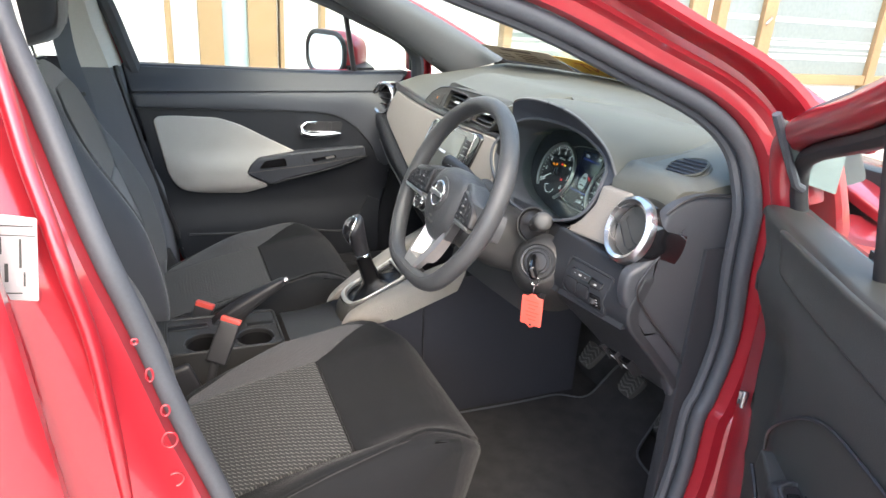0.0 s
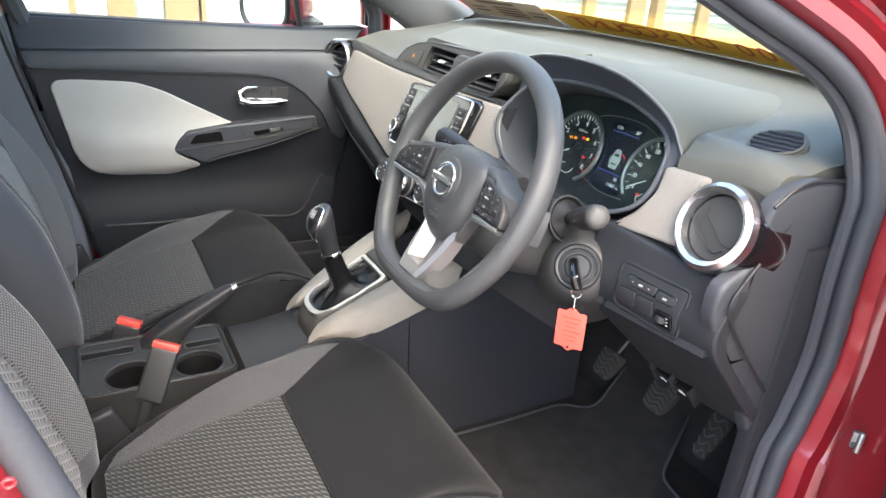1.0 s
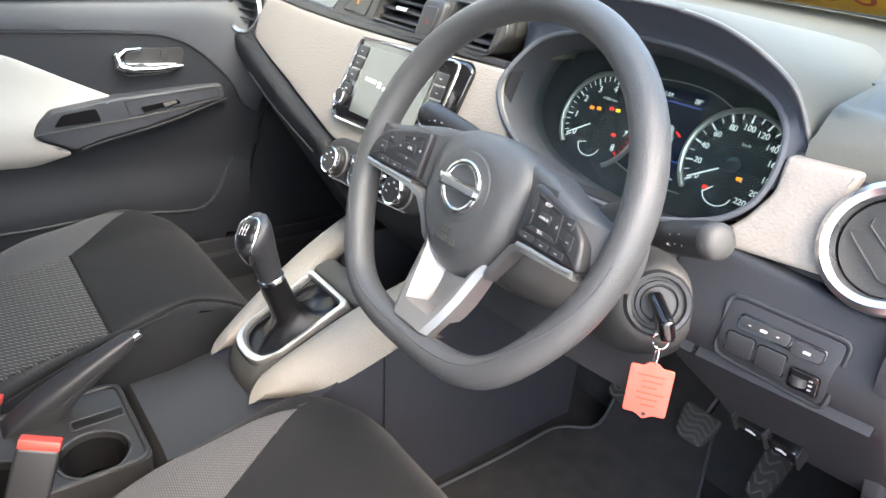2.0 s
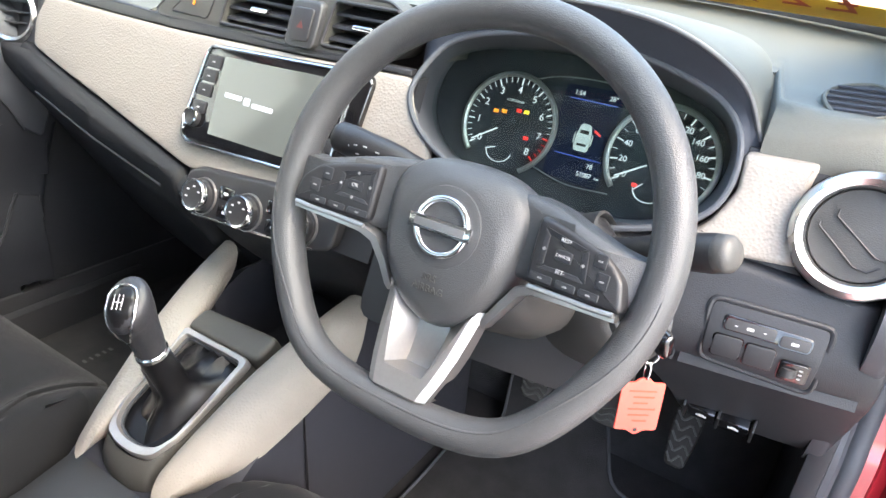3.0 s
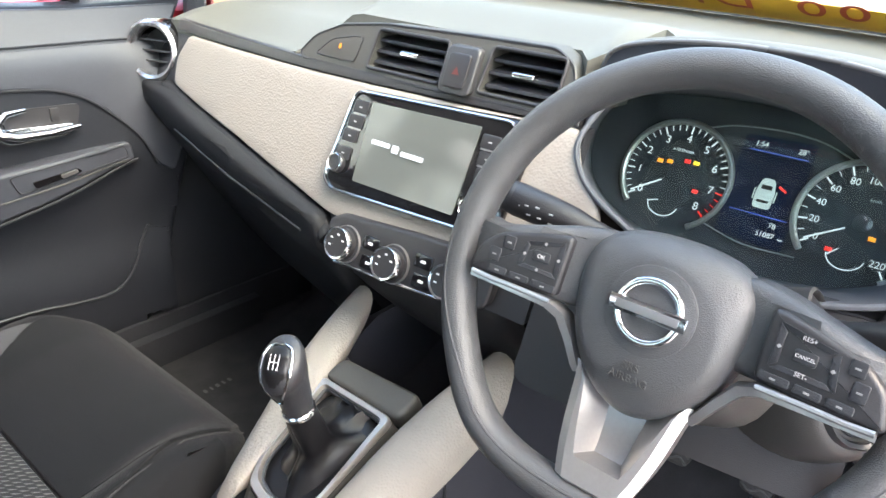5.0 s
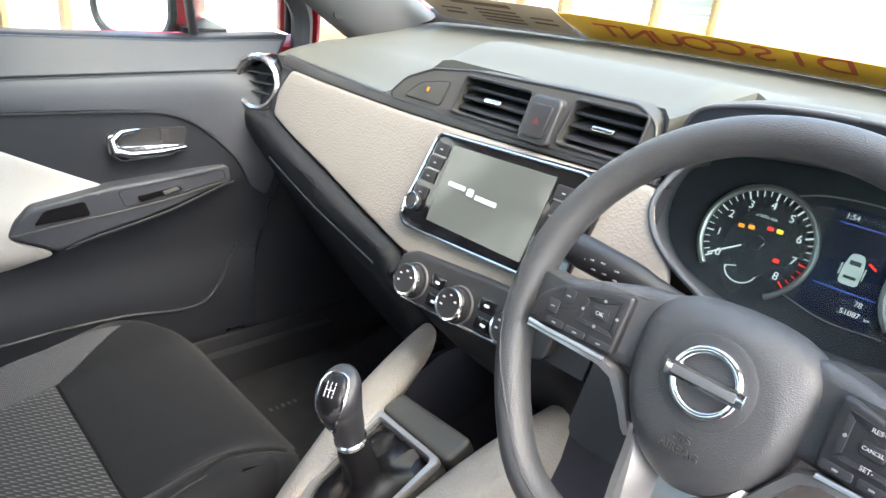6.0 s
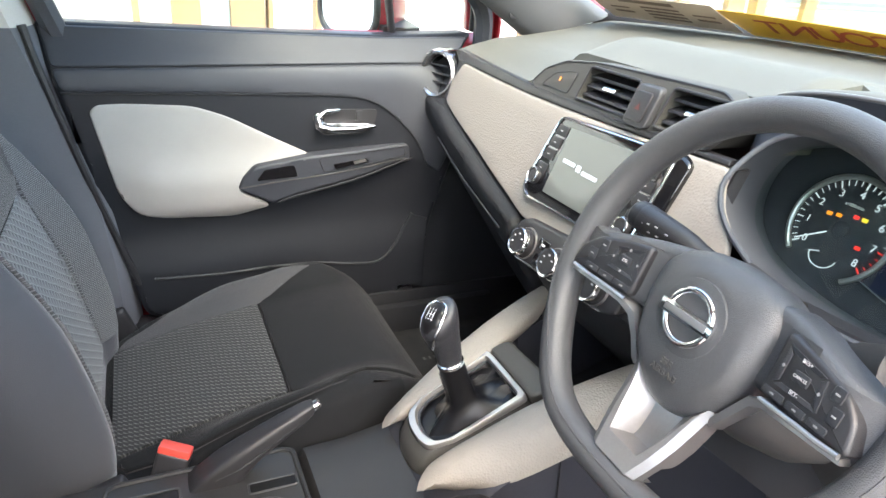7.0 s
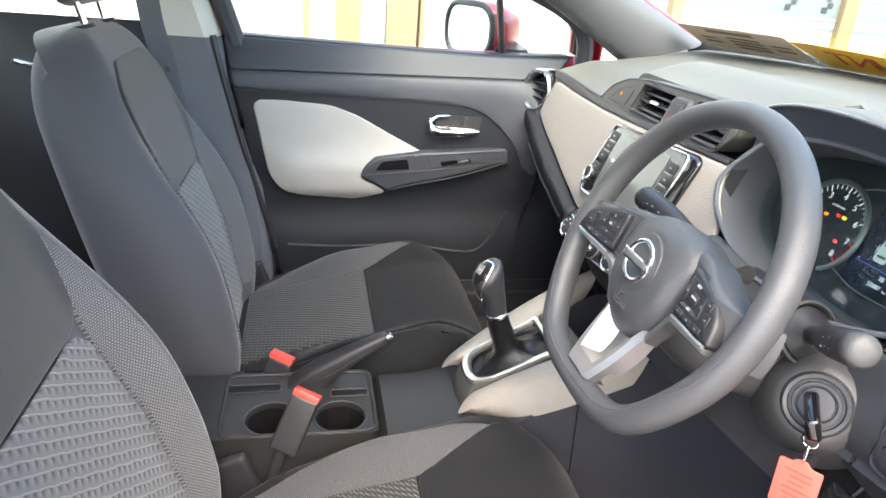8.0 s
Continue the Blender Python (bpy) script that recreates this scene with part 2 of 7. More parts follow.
RUBBER = material("pedal_rubber", (0.035, 0.034, 0.033), 0.8, vary=0.15, spec=0.2)
YELLOW = material("banner_yellow", (0.72, 0.42, 0.04), 0.5, vary=0.05)
BROWN = material("banner_letters", (0.42, 0.07, 0.03), 0.5, vary=0.05)
CARD = material("card_buff", (0.5, 0.4, 0.3), 0.6, vary=0.06)
CARDINK = material("card_ink", (0.15, 0.1, 0.07), 0.6, vary=0.06)
WOOD = material("varnished_pine", (0.25, 0.165, 0.085), 0.45, vary=0.18, grain=10)
RENDERED = material("white_render", (0.62, 0.62, 0.60), 0.8, vary=0.05, grain=6)
PANE = material("pale_frosted_glass", (0.17, 0.205, 0.20), 0.2, vary=0.12, grain=3)
FROST = material("white_frost_film", (0.32, 0.34, 0.34), 0.5, vary=0.05, grain=6)
PALE = material("pale_blue_board", (0.28, 0.36, 0.38), 0.6, vary=0.05, grain=6)
TILE = material("pale_floor", (0.34, 0.325, 0.30), 0.35, vary=0.08, grain=4)
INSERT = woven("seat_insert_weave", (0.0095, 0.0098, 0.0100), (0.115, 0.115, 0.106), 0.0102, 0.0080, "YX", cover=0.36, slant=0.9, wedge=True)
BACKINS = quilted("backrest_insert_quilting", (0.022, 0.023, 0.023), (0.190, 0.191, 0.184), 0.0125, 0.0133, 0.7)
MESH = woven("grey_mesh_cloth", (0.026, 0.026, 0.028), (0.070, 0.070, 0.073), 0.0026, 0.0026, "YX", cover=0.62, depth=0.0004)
# the cushion's mesh again, lightened as the lit backrest copy
MESHB = woven("lit_mesh_cloth_back", (0.050, 0.050, 0.052), (0.180, 0.180, 0.180), 0.0030, 0.0030, "YZ", cover=0.62, depth=0.0004)
SCREEN = glow("screen_grey", (0.27, 0.30, 0.28), 0.013)
SCREEN.node_tree.nodes["Principled BSDF"].inputs["Roughness"].default_value = 0.1
WARN_INK = material("red_print", (0.09, 0.018, 0.016), 0.5, vary=0.03)
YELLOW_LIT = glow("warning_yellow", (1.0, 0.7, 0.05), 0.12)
SYMBOL = glow("display_symbol", (0.6, 0.72, 0.75), 0.05)
ORANGE_INK = material("tag_ink", (0.55, 0.06, 0.03), 0.5, vary=0.03)
MIRROR = material("mirror_glass", (0.9, 0.9, 0.9), 0.03, 1.0, 0.01)
WEBBING = material("belt_webbing", (0.09, 0.10, 0.118), 0.8, vary=0.12, grain=200)


# ---- building tools ----
def world_of(ob):
    return ob.matrix_basis if not ob.parent else world_of(ob.parent) @ ob.matrix_parent_inverse @ ob.matrix_basis


def thing(name, at, label, category, group="", kind=""):
    e = new(name)
    e.location = at
    e.empty_display_size = 0.05
    return tagged(e, label, category, group, kind)


def part(name, bm, mat, parent=None, label="", sharp=38, place=None):
    """One mesh object from a bmesh, smooth but for edges sharper than the given angle."""
    bmesh.ops.remove_doubles(bm, verts=bm.verts, dist=1e-6)
    bmesh.ops.recalc_face_normals(bm, faces=bm.faces)
    lim = radians(sharp)
    for e in bm.edges:
        e.smooth = len(e.link_faces) != 2 or e.calc_face_angle(0) < lim
    for f in bm.faces:
        f.smooth = True
    me = bpy.data.meshes.new(name)
    bm.to_mesh(me)
    bm.free()
    me.materials.append(mat)
    ob = new(name, me)
    if place is not None:
        ob.matrix_basis = place
    if parent is not None:
        ob.parent = parent
        ob.matrix_parent_inverse = world_of(parent).inverted()
    if label:
        ob["label"] = label
    return ob


def basis(at, x, y, z=None):
    """A matrix with the given origin and axes."""
    x, y = Vector(x).normalized(), Vector(y).normalized()
    z = Vector(z).normalized() if z else x.cross(y).normalized()
    y = z.cross(x).normalized()
    return Matrix(((x.x, y.x, z.x, at[0]), (x.y, y.y, z.y, at[1]), (x.z, y.z, z.z, at[2]), (0, 0, 0, 1)))


def spline(pts, per=6, closed=False):
    """Points on a smooth curve through the given ones."""
    p = [Vector(q) for q in pts]
    n, out = len(p), []
    for i in range(n if closed else n - 1):
        a, b = p[i], p[(i + 1) % n]
        pa = p[i - 1] if closed or i > 0 else a * 2 - b
        pb = p[(i + 2) % n] if closed or i + 2 < n else b * 2 - a
        for k in range(per):
            t = k / per
            out.append(0.5 * ((2 * a) + (b - pa) * t + (2 * pa - 5 * a + 4 * b - pb) * t * t + (3 * a - pa - 3 * b + pb) * t ** 3))
    if not closed:
        out.append(p[-1])
    return out


def rrect(w, h, r, seg=4):
    """Outline of a rounded rectangle round the origin."""
    out = []
    for cx, cy, a0 in ((w / 2 - r, h / 2 - r, 0), (r - w / 2, h / 2 - r, 90), (r - w / 2, r - h / 2, 180), (w / 2 - r, r - h / 2, 270)):
        for k in range(seg + 1):
            a = radians(a0 + 90 * k / seg)
            out.append((cx + r * math.cos(a), cy + r * math.sin(a)))
    return out


def moved(outline, du, dv):
    return [(u + du, v + dv) for u, v in outline]


def rounded(pts, r, seg=3):
    """The outline with its corners rounded off."""
    out, n = [], len(pts)
    for i in range(n):
        p, a, b = Vector(pts[i]), Vector(pts[i - 1]), Vector(pts[(i + 1) % n])
        k = min(r, (a - p).length * 0.45, (b - p).length * 0.45)
        s, e = p + (a - p).normalized() * k, p + (b - p).normalized() * k
        for j in range(seg + 1):
            t = j / seg
            out.append(tuple(s * (1 - t) ** 2 + p * 2 * t * (1 - t) + e * t * t))
    return out


def loft(rings, closed=True, caps=True, bm=None, wrap=False):
    """A skin over rings that have the same number of points."""
    bm = bm or bmesh.new()
    vs = [[bm.verts.new(p) for p in r] for r in rings]
    n, m = len(rings[0]), len(rings)
    for i in range(m if wrap else m - 1):
        for j in range(n if closed else n - 1):
            q = [vs[i][j], vs[i][(j + 1) % n], vs[(i + 1) % m][(j + 1) % n], vs[(i + 1) % m][j]]
            if len({tuple(round(c, 6) for c in v.co) for v in q}) > 2:
                bm.faces.new(q)
    if caps and closed and not wrap:
        bm.faces.new(vs[0]), bm.faces.new(vs[-1])
    return bm


def tube(path, r, n=12, closed=False, flat=1.0, side=None, bm=None, caps=True):
    """A round or flattened rod along a path. r: one radius, or one for each point; flat: second radius over the first; side: the direction of the first."""
    p = [Vector(q) for q in path]
    rings, m = [], len(p)
    ref = Vector(side) if side else None
    for i in range(m):
        t = (p[(i + 1) % m] - p[i - 1]) if closed else (p[min(i + 1, m - 1)] - p[max(i - 1, 0)])
        t.normalize()
        if ref is None:
            ref = Vector((0, 0, 1)) if abs(t.z) < 0.9 else Vector((1, 0, 0))
        u = (ref - t * ref.dot(t)).normalized()
        if side is None:
            ref = u
        w = t.cross(u)
        ra = r[i] if isinstance(r, (list, tuple)) else r
        rings.append([p[i] + u * (ra * math.cos(2 * math.pi * k / n)) + w * (ra * flat * math.sin(2 * math.pi * k / n)) for k in range(n)])
    return loft(rings, caps=caps, bm=bm, wrap=closed)


def lathe(profile, n=32, m=None, bm=None, ring=False):
    """A turned body: (radius, height) pairs round the local z axis."""
    m = m or Matrix.Identity(4)
    rings = [[m @ Vector((max(r, 1e-5) * math.cos(2 * math.pi * k / n), max(r, 1e-5) * math.sin(2 * math.pi * k / n), h)) for k in range(n)] for r, h in profile]
    return loft(rings, caps=not ring, bm=bm, wrap=ring)


def block(size, m=None, bevel=0.004, seg=2, bm=None):
    """A box with rounded edges round the origin of m."""
    tmp = bmesh.new()
    bmesh.ops.create_cube(tmp, size=1)
    bmesh.ops.scale(tmp, vec=size, verts=tmp.verts)
    if bevel:
        bmesh.ops.bevel(tmp, geom=tmp.edges[:], offset=min(bevel, min(size) * 0.45), segments=seg, affect="EDGES", profile=0.6)
    if m:
        bmesh.ops.transform(tmp, matrix=m, verts=tmp.verts)
    if bm is None:
        return tmp
    me = bpy.data.meshes.new("tmp")
    tmp.to_mesh(me)
    tmp.free()
    bm.from_mesh(me)
    bpy.data.meshes.remove(me)
    return bm


def panel(outline, thick, fn=None, cut=0.03, bevel=0.0, seg=3, bm=None):
    """A plate with the given outline (u, v), cut into cells so that it can bend; fn bends (u, v, w) into place, w from 0 to thick."""
    fn = fn or (lambda u, v, w: Vector((u, v, w)))
    t = bmesh.new()
    t.faces.new([t.verts.new((u, v, 0)) for u, v in outline])
    if cut:
        for ax in (0, 1):
            lo, hi = min(q[ax] for q in outline), max(q[ax] for q in outline)
            for k in range(1, int((hi - lo) / cut) + 1):
                co, no = [0, 0, 0], [0, 0, 0]
                co[ax], no[ax] = lo + (hi - lo) * k / (int((hi - lo) / cut) + 1), 1
                bmesh.ops.bisect_plane(t, geom=t.verts[:] + t.edges[:] + t.faces[:], plane_co=co, plane_no=no, dist=1e-6)
    t.verts.index_update()
    pts = [v.co.copy() for v in t.verts]
    faces = [[v.index for v in f.verts] for f in t.faces]
    edge = {}
    for f in faces:
        for a, b in zip(f, f[1:] + f[:1]):
            edge[(a, b)] = 1
    rim = {a: b for a, b in edge if (b, a) not in edge}
    t.free()
    inward = {}
    for a, b in rim.items():
        d = (pts[b] - pts[a]).normalized()
        nrm = Vector((-d.y, d.x, 0))
        inward[a] = inward.get(a, Vector()) + nrm
        inward[b] = inward.get(b, Vector()) + nrm
    if sum(pts[a].x * pts[b].y - pts[b].x * pts[a].y for a, b in rim.items()) < 0:
        inward = {k: -v for k, v in inward.items()}
    bm = bm or bmesh.new()
    bottom = [bm.verts.new(fn(p.x, p.y, 0)) for p in pts]
    levels = [(0.0, thick - bevel)] if bevel else []
    for k in range(1, seg + 1 if bevel else 1):
        a = math.pi / 2 * k / seg
        levels.append((bevel * (1 - math.cos(a)), thick - bevel + bevel * math.sin(a)))
    if not bevel:
        levels = [(0.0, thick)]
    rows = []
    for ins, h in levels[:-1]:
        rows.append({i: bm.verts.new(fn(*(pts[i].xy + inward[i].normalized().xy * ins), h)) for i in rim})
    ins, h = levels[-1]
    top = []
    for i, p in enumerate(pts):
        q = p.xy + inward[i].normalized().xy * ins if i in rim else p.xy
        top.append(bm.verts.new(fn(q.x, q.y, h)))
    rows = [dict(enumerate(bottom))] + rows + [dict(enumerate(top))]
    for f in faces:
        bm.faces.new([top[i] for i in f])
        bm.faces.new([bottom[i] for i in reversed(f)])
    for lo, hi in zip(rows, rows[1:]):
        for a, b in rim.items():
            bm.faces.new([lo[a], lo[b], hi[b], hi[a]])
    return bm


def at(m):
    """A bending function for panel(): the plate as it is, in the given place."""
    return lambda u, v, w: m @ Vector((u, v, w))


def smooth(a, b, x):
    t = min(1.0, max(0.0, (x - a) / (b - a)))
    return t * t * (3 - 2 * t)


def lettering(text, size, mat, m, parent, name="lettering", mirror=False, depth=0.0004):
    """Raised letters in the plane of m, joined as one mesh."""
    c = bpy.data.curves.new(name, "FONT")
    c.body, c.size, c.align_x, c.align_y, c.extrude = text, size, "CENTER", "CENTER", depth
    tmp = bpy.data.objects.new(name, c)
    me = bpy.data.meshes.new_from_object(tmp)
    bpy.data.objects.remove(tmp)
    bpy.data.curves.remove(c)
    bm = bmesh.new()
    bm.from_mesh(me)
    bpy.data.meshes.remove(me)
    bmesh.ops.transform(bm, matrix=m @ (Matrix.Scale(-1, 4, (1, 0, 0)) if mirror else Matrix.Identity(4)), verts=bm.verts)
    return part(name, bm, mat, parent)


# ---- setting: pale forecourt in front of a building with timber-framed windows ----
ground = tagged(part("ground", panel([(-60, -60), (60, -60), (60, 60), (-60, 60)], 0.02, lambda u, v, w: Vector((u, v, w - 0.02)), cut=20), TILE), "pale smooth showroom forecourt floor", "floor", kind="structure")


def box_part(name, lo, hi, mat, parent=None, bevel=0.004, label=""):
    c = [(a + b) / 2 for a, b in zip(lo, hi)]
    return part(name, block([b - a for a, b in zip(lo, hi)], Matrix.Translation(c), bevel), mat, parent, label)


WALLY = 3.6
wall = tagged(box_part("wall_north", (-6, WALLY + 0.12, 0), (9, WALLY + 0.35, 3.4), RENDERED), "white rendered building wall behind timber windows", "wall", kind="structure")
tagged(box_part("wall_east", (9, -5, 0), (9.25, WALLY + 0.35, 3.4), RENDERED), "white rendered end wall", "wall", kind="structure")
for i, (a, b, mat, nm) in enumerate([(-0.01, 0.03, WOOD, "post"), (0.2, 0.36, WOOD, "post"), (0.36, 0.53, PALE, "board"), (0.53, 0.73, WOOD, "post"), (0.75, 0.78, WOOD, "post"), (1.04, 1.08, WOOD, "post"), (2.54, 2.62, WOOD, "post"),
                                   (3.91, 4.03, WOOD, "post"), (4.42, 4.61, WOOD, "post"), (4.74, 4.85, WOOD, "post"), (5.3, 5.45, WOOD, "post"), (6.93, 7.05, WOOD, "post"), (8.3, 8.42, WOOD, "post")]):
    deep = 0.1 if mat is WOOD else 0.04
    tagged(box_part("timber_" + nm if mat is WOOD else "wall_board", (a, WALLY + 0.117 - deep, 0.1), (b, WALLY + 0.117, 2.9), mat, bevel=0.008),
           "varnished pine window post on the building front" if mat is WOOD else "pale blue painted board between two timber posts", "post" if mat is WOOD else "board", kind="structure")
for i, (a, b) in enumerate(((2.62, 3.91), (4.03, 4.42), (4.85, 5.3), (5.45, 6.93), (7.05, 8.3))):
    pane = tagged(box_part("window_%d" % (i + 1), (a, WALLY + 0.07, 0.76), (b, WALLY + 0.1, 2.75), PANE, bevel=0.002), "pale frosted window pane with white film bands in pine frames", "window", kind="structure")
    for z0, z1 in ((0.90, 0.95), (0.975, 0.995), (1.03, 1.07), (1.085, 1.10), (1.25, 1.3)):
        box_part("film_band", (a + 0.01, WALLY + 0.066, z0), (b - 0.01, WALLY + 0.069, z1), FROST, pane, 0.0)
    box_part("bottom_rail", (a, WALLY + 0.03, 0.66), (b, WALLY + 0.112, 0.76), WOOD, pane, 0.006)
    if i == 0:
        for u, v in ((3.47, 1.16), (3.51, 1.20), (3.78, 1.155), (3.82, 1.19), (3.47, 1.24), (3.80, 1.24)):
            box_part("film_square", (u - 0.022, WALLY + 0.064, v - 0.022), (u + 0.022, WALLY + 0.068, v + 0.022), GREYPL, pane, 0.0)
part("casement_stay", tube([(5.38, WALLY + 0.0, 1.28), (5.33, WALLY - 0.03, 1.26), (5.30, WALLY - 0.02, 1.22)], 0.012, 8), SILVER, pane)

# ---- the car's shell ----
body = thing("car", (0.3, 0, 0), "glossy red hatchback with its driver's door standing open", "car")
# door aperture on the driver's side, x and z
APERTURE = [(0.02, 1.345), (0.16, 1.315), (0.305, 1.274), (0.412, 1.242), (0.542, 1.191), (0.661, 1.143), (0.725, 1.09), (0.746, 1.02), (0.753, 0.9), (0.765, 0.777), (0.748, 0.672),
            (0.733, 0.629), (0.728, 0.5), (0.69, 0.41), (0.5, 0.37), (0.15, 0.37), (0.045, 0.41), (0.010, 0.53), (-0.031, 0.669), (-0.071, 0.795), (-0.109, 0.932), (-0.145, 1.048), (-0.175, 1.154), (-0.202, 1.246), (-0.19, 1.32), (-0.11, 1.352)]


def ring_out(pts, d):
    """The closed outline moved outwards by d (a number, or one for each point)."""
    n, out = len(pts), []
    for i in range(n):
        a, b = Vector(pts[i - 1]), Vector(pts[(i + 1) % n])
        t = (b - a).normalized()
        k = d[i] if isinstance(d, list) else d
        out.append((pts[i][0] - t.y * k, pts[i][1] + t.x * k))
    return out


ap = [tuple(p) for p in spline(APERTURE, 4, True)]


def lean(z):
    """How far the body side leans inwards above the waist."""
    return 0.0 if z < 1.0 else (z - 1.0) * 0.30


def side_ring(d, y, sgn=-1):
    return [Vector((x, sgn * (y - lean(z)), z)) for x, z in ring_out(ap, d)]


jamb = [(-0.004, 0.735), (0.014, 0.742), (0.020, 0.768), (0.036, 0.774), (0.042, 0.786), (0.049, 0.786), (0.053, 0.774), (0.062, 0.778), (0.066, 0.832), (0.072, 0.838)]
# behind the aperture the centre pillar stays recessed up to the rear door
rear_jamb = [(-0.004, 0.735), (0.014, 0.742), (0.020, 0.766), (0.034, 0.772), (0.042, 0.780), (0.052, 0.786), (0.062, 0.790), (0.075, 0.795), (0.09, 0.798), (0.10, 0.80)]


def jamb_ring(k):
    share = [smooth(0.08, -0.02, x) * smooth(0.40, 0.47, z) for x, z in ap]
    out = ring_out(ap, [jamb[k][0] + (rear_jamb[k][0] - jamb[k][0]) * w for w in share])
    return [Vector((x, -(jamb[k][1] + (rear_jamb[k][1] - jamb[k][1]) * w - lean(z)), z)) for (x, z), w in zip(out, share)]


part("door_jamb", loft([jamb_ring(k) for k in range(len(jamb))], caps=False), RED, body, "", 28)
wide = [(0.42 if z < 1.0 else 0.42 - 0.28 * smooth(1.0, 1.12, z)) if x < 0 else (0.082 + 0.012 * smooth(0.5, 0.2, x) if x > 0.1 and z > 0.95 else 0.2) for x, z in ap]
part("side_panel", loft([jamb_ring(len(jamb) - 1), side_ring([0.08 + (w - 0.08) * 0.5 for w in wide], 0.842), side_ring(wide, 0.83), side_ring(wide, 0.70)], caps=False), RED, body)
seal = part("door_seal", tube([p + Vector((0, 0.004, 0)) for p in side_ring(0.004, 0.744)], 0.013, 10, True), SEAL, body, "grey rubber door seal")
part("seal_lip", tube([p + Vector((0, 0.016, 0)) for p in side_ring([-0.009 + 0.015 * smooth(0.05, -0.02, x) * smooth(0.5, 0.7, z) for x, z in ap], 0.738)], 0.009, 8, True), SEAL, body)
box_part("floor_pan", (-1.2, -0.70, 0.24), (1.15, 0.70, 0.30), CARPET, body, label="black carpeted floor")
box_part("sill", (-0.3, -0.78, 0.2), (0.95, -0.70, 0.35), RED, body)
box_part("far_sill_trim", (-0.33, 0.685, 0.28), (0.93, 0.742, 0.402), TRIM, body)
box_part("firewall", (1.15, -0.72, 0.24), (1.2, 0.72, 1.02), DARK, body)
box_part("rear_bulkhead", (-1.25, -0.7, 0.24), (-1.2, 0.7, 1.0), DARK, body)


def roof_fn(u, v, w):
    return Vector((u, v, 1.45 - 0.09 * (v / 0.62) ** 4 * 0.6 - 0.05 * ((u + 0.35) / 0.6) ** 2 + w))


part("roof", panel(rounded([(0.22, -0.60), (0.22, 0.60), (-1.15, 0.60), (-1.15, -0.60)], 0.1), 0.02, roof_fn, 0.1), RED, body)
part("headliner", panel(rounded([(0.2, -0.6), (0.2, 0.6), (-1.15, 0.6), (-1.15, -0.6)], 0.1), 0.015, lambda u, v, w: roof_fn(u, v, w) - Vector((0, 0, 0.03)), 0.1), GUM, body, "pale grey cloth headliner")


def windscreen_fn(u, v, w):
    # u across, v from the base (0) to the header (1)
    x = 1.145 - 0.12 * (u / 0.62) ** 2 * (1 - 0.4 * v) - 0.93 * v
    return Vector((x + 0.3 * w, u * (1 - 0.08 * v), 1.085 + 0.335 * v + 0.03 * math.sin(v * 3.1) + 0.9 * w))


ws = part("windscreen", panel([(-0.70, 0.0), (0.66, 0.0), (0.66, 0.35), (0.66, 0.7), (0.66, 1.0), (-0.66, 1.0), (-0.67, 0.7), (-0.685, 0.35)], 0.005, windscreen_fn, 0.11), GLASS, body)
ws.visible_shadow = False
for sgn in (-1, 1):
    # inner trim and outer skin of the windscreen pillars
    rings = []
    for k in range(9):
        v = k / 8
        e = windscreen_fn(sgn * 0.62, v, 0)
        wdt = (0.13 if sgn > 0 else 0.07) * (1 - v) ** 1.5 + 0.05
        inn = 1.0 if sgn > 0 else 0.25
        o = Vector((e.x - 0.02, sgn * (abs(e.y) + (0.015 if sgn > 0 else 0.045)), e.z + 0.01))
        rings.append([o, o + Vector((-0.03, -sgn * 0.035 * inn, -0.015)), o + Vector((-wdt * 0.8, -sgn * 0.02 * inn, -0.045)), o + Vector((-wdt - 0.02, sgn * 0.035, -0.06)), o + Vector((-0.03, sgn * 0.05, 0.0))])
    part("pillar_trim", loft([[q for q in spline(r, 3, True)] for r in rings]), PILLAR, body, "grey plastic windscreen pillar trim", 60)
part("tweeter_grille", panel(rounded([(0.75, 1.072), (0.825, 1.072), (0.80, 1.106), (0.752, 1.112)], 0.01), 0.004, lambda u, v, w: Vector((u, 0.634 - w, v)), 0, 0.001), DARK, body, "small dark tweeter grille")
sail = part("pillar_foot_trim", panel(rounded([(0.80, 1.02), (0.93, 1.0), (1.06, 1.02), (1.01, 1.09), (0.90, 1.16), (0.83, 1.16)], 0.015), 0.012, lambda u, v, w: Vector((u, -0.690 + w, v)), 0.03, 0.004), PILLAR, body, "grey plastic foot of the windscreen pillar")
part("tweeter_grille", panel(rounded([(0.915, 1.03), (0.968, 1.048), (0.957, 1.088), (0.920, 1.074)], 0.012), 0.003, lambda u, v, w: Vector((u, -0.679 + w, v)), 0, 0.001), DARK, sail, "small dark tweeter grille")
part("bonnet", panel([(1.05, -0.74), (1.16, -0.74), (1.95, -0.70), (1.95, 0.70), (1.16, 0.74), (1.05, 0.74)], 0.02, lambda u, v, w: Vector((u, v, 1.02 - 0.06 * (v / 0.7) ** 4 - 0.12 * (u - 1.16) - 0.12 * (u - 1.16) ** 2 + w)), 0.1, 0.01), RED, body)
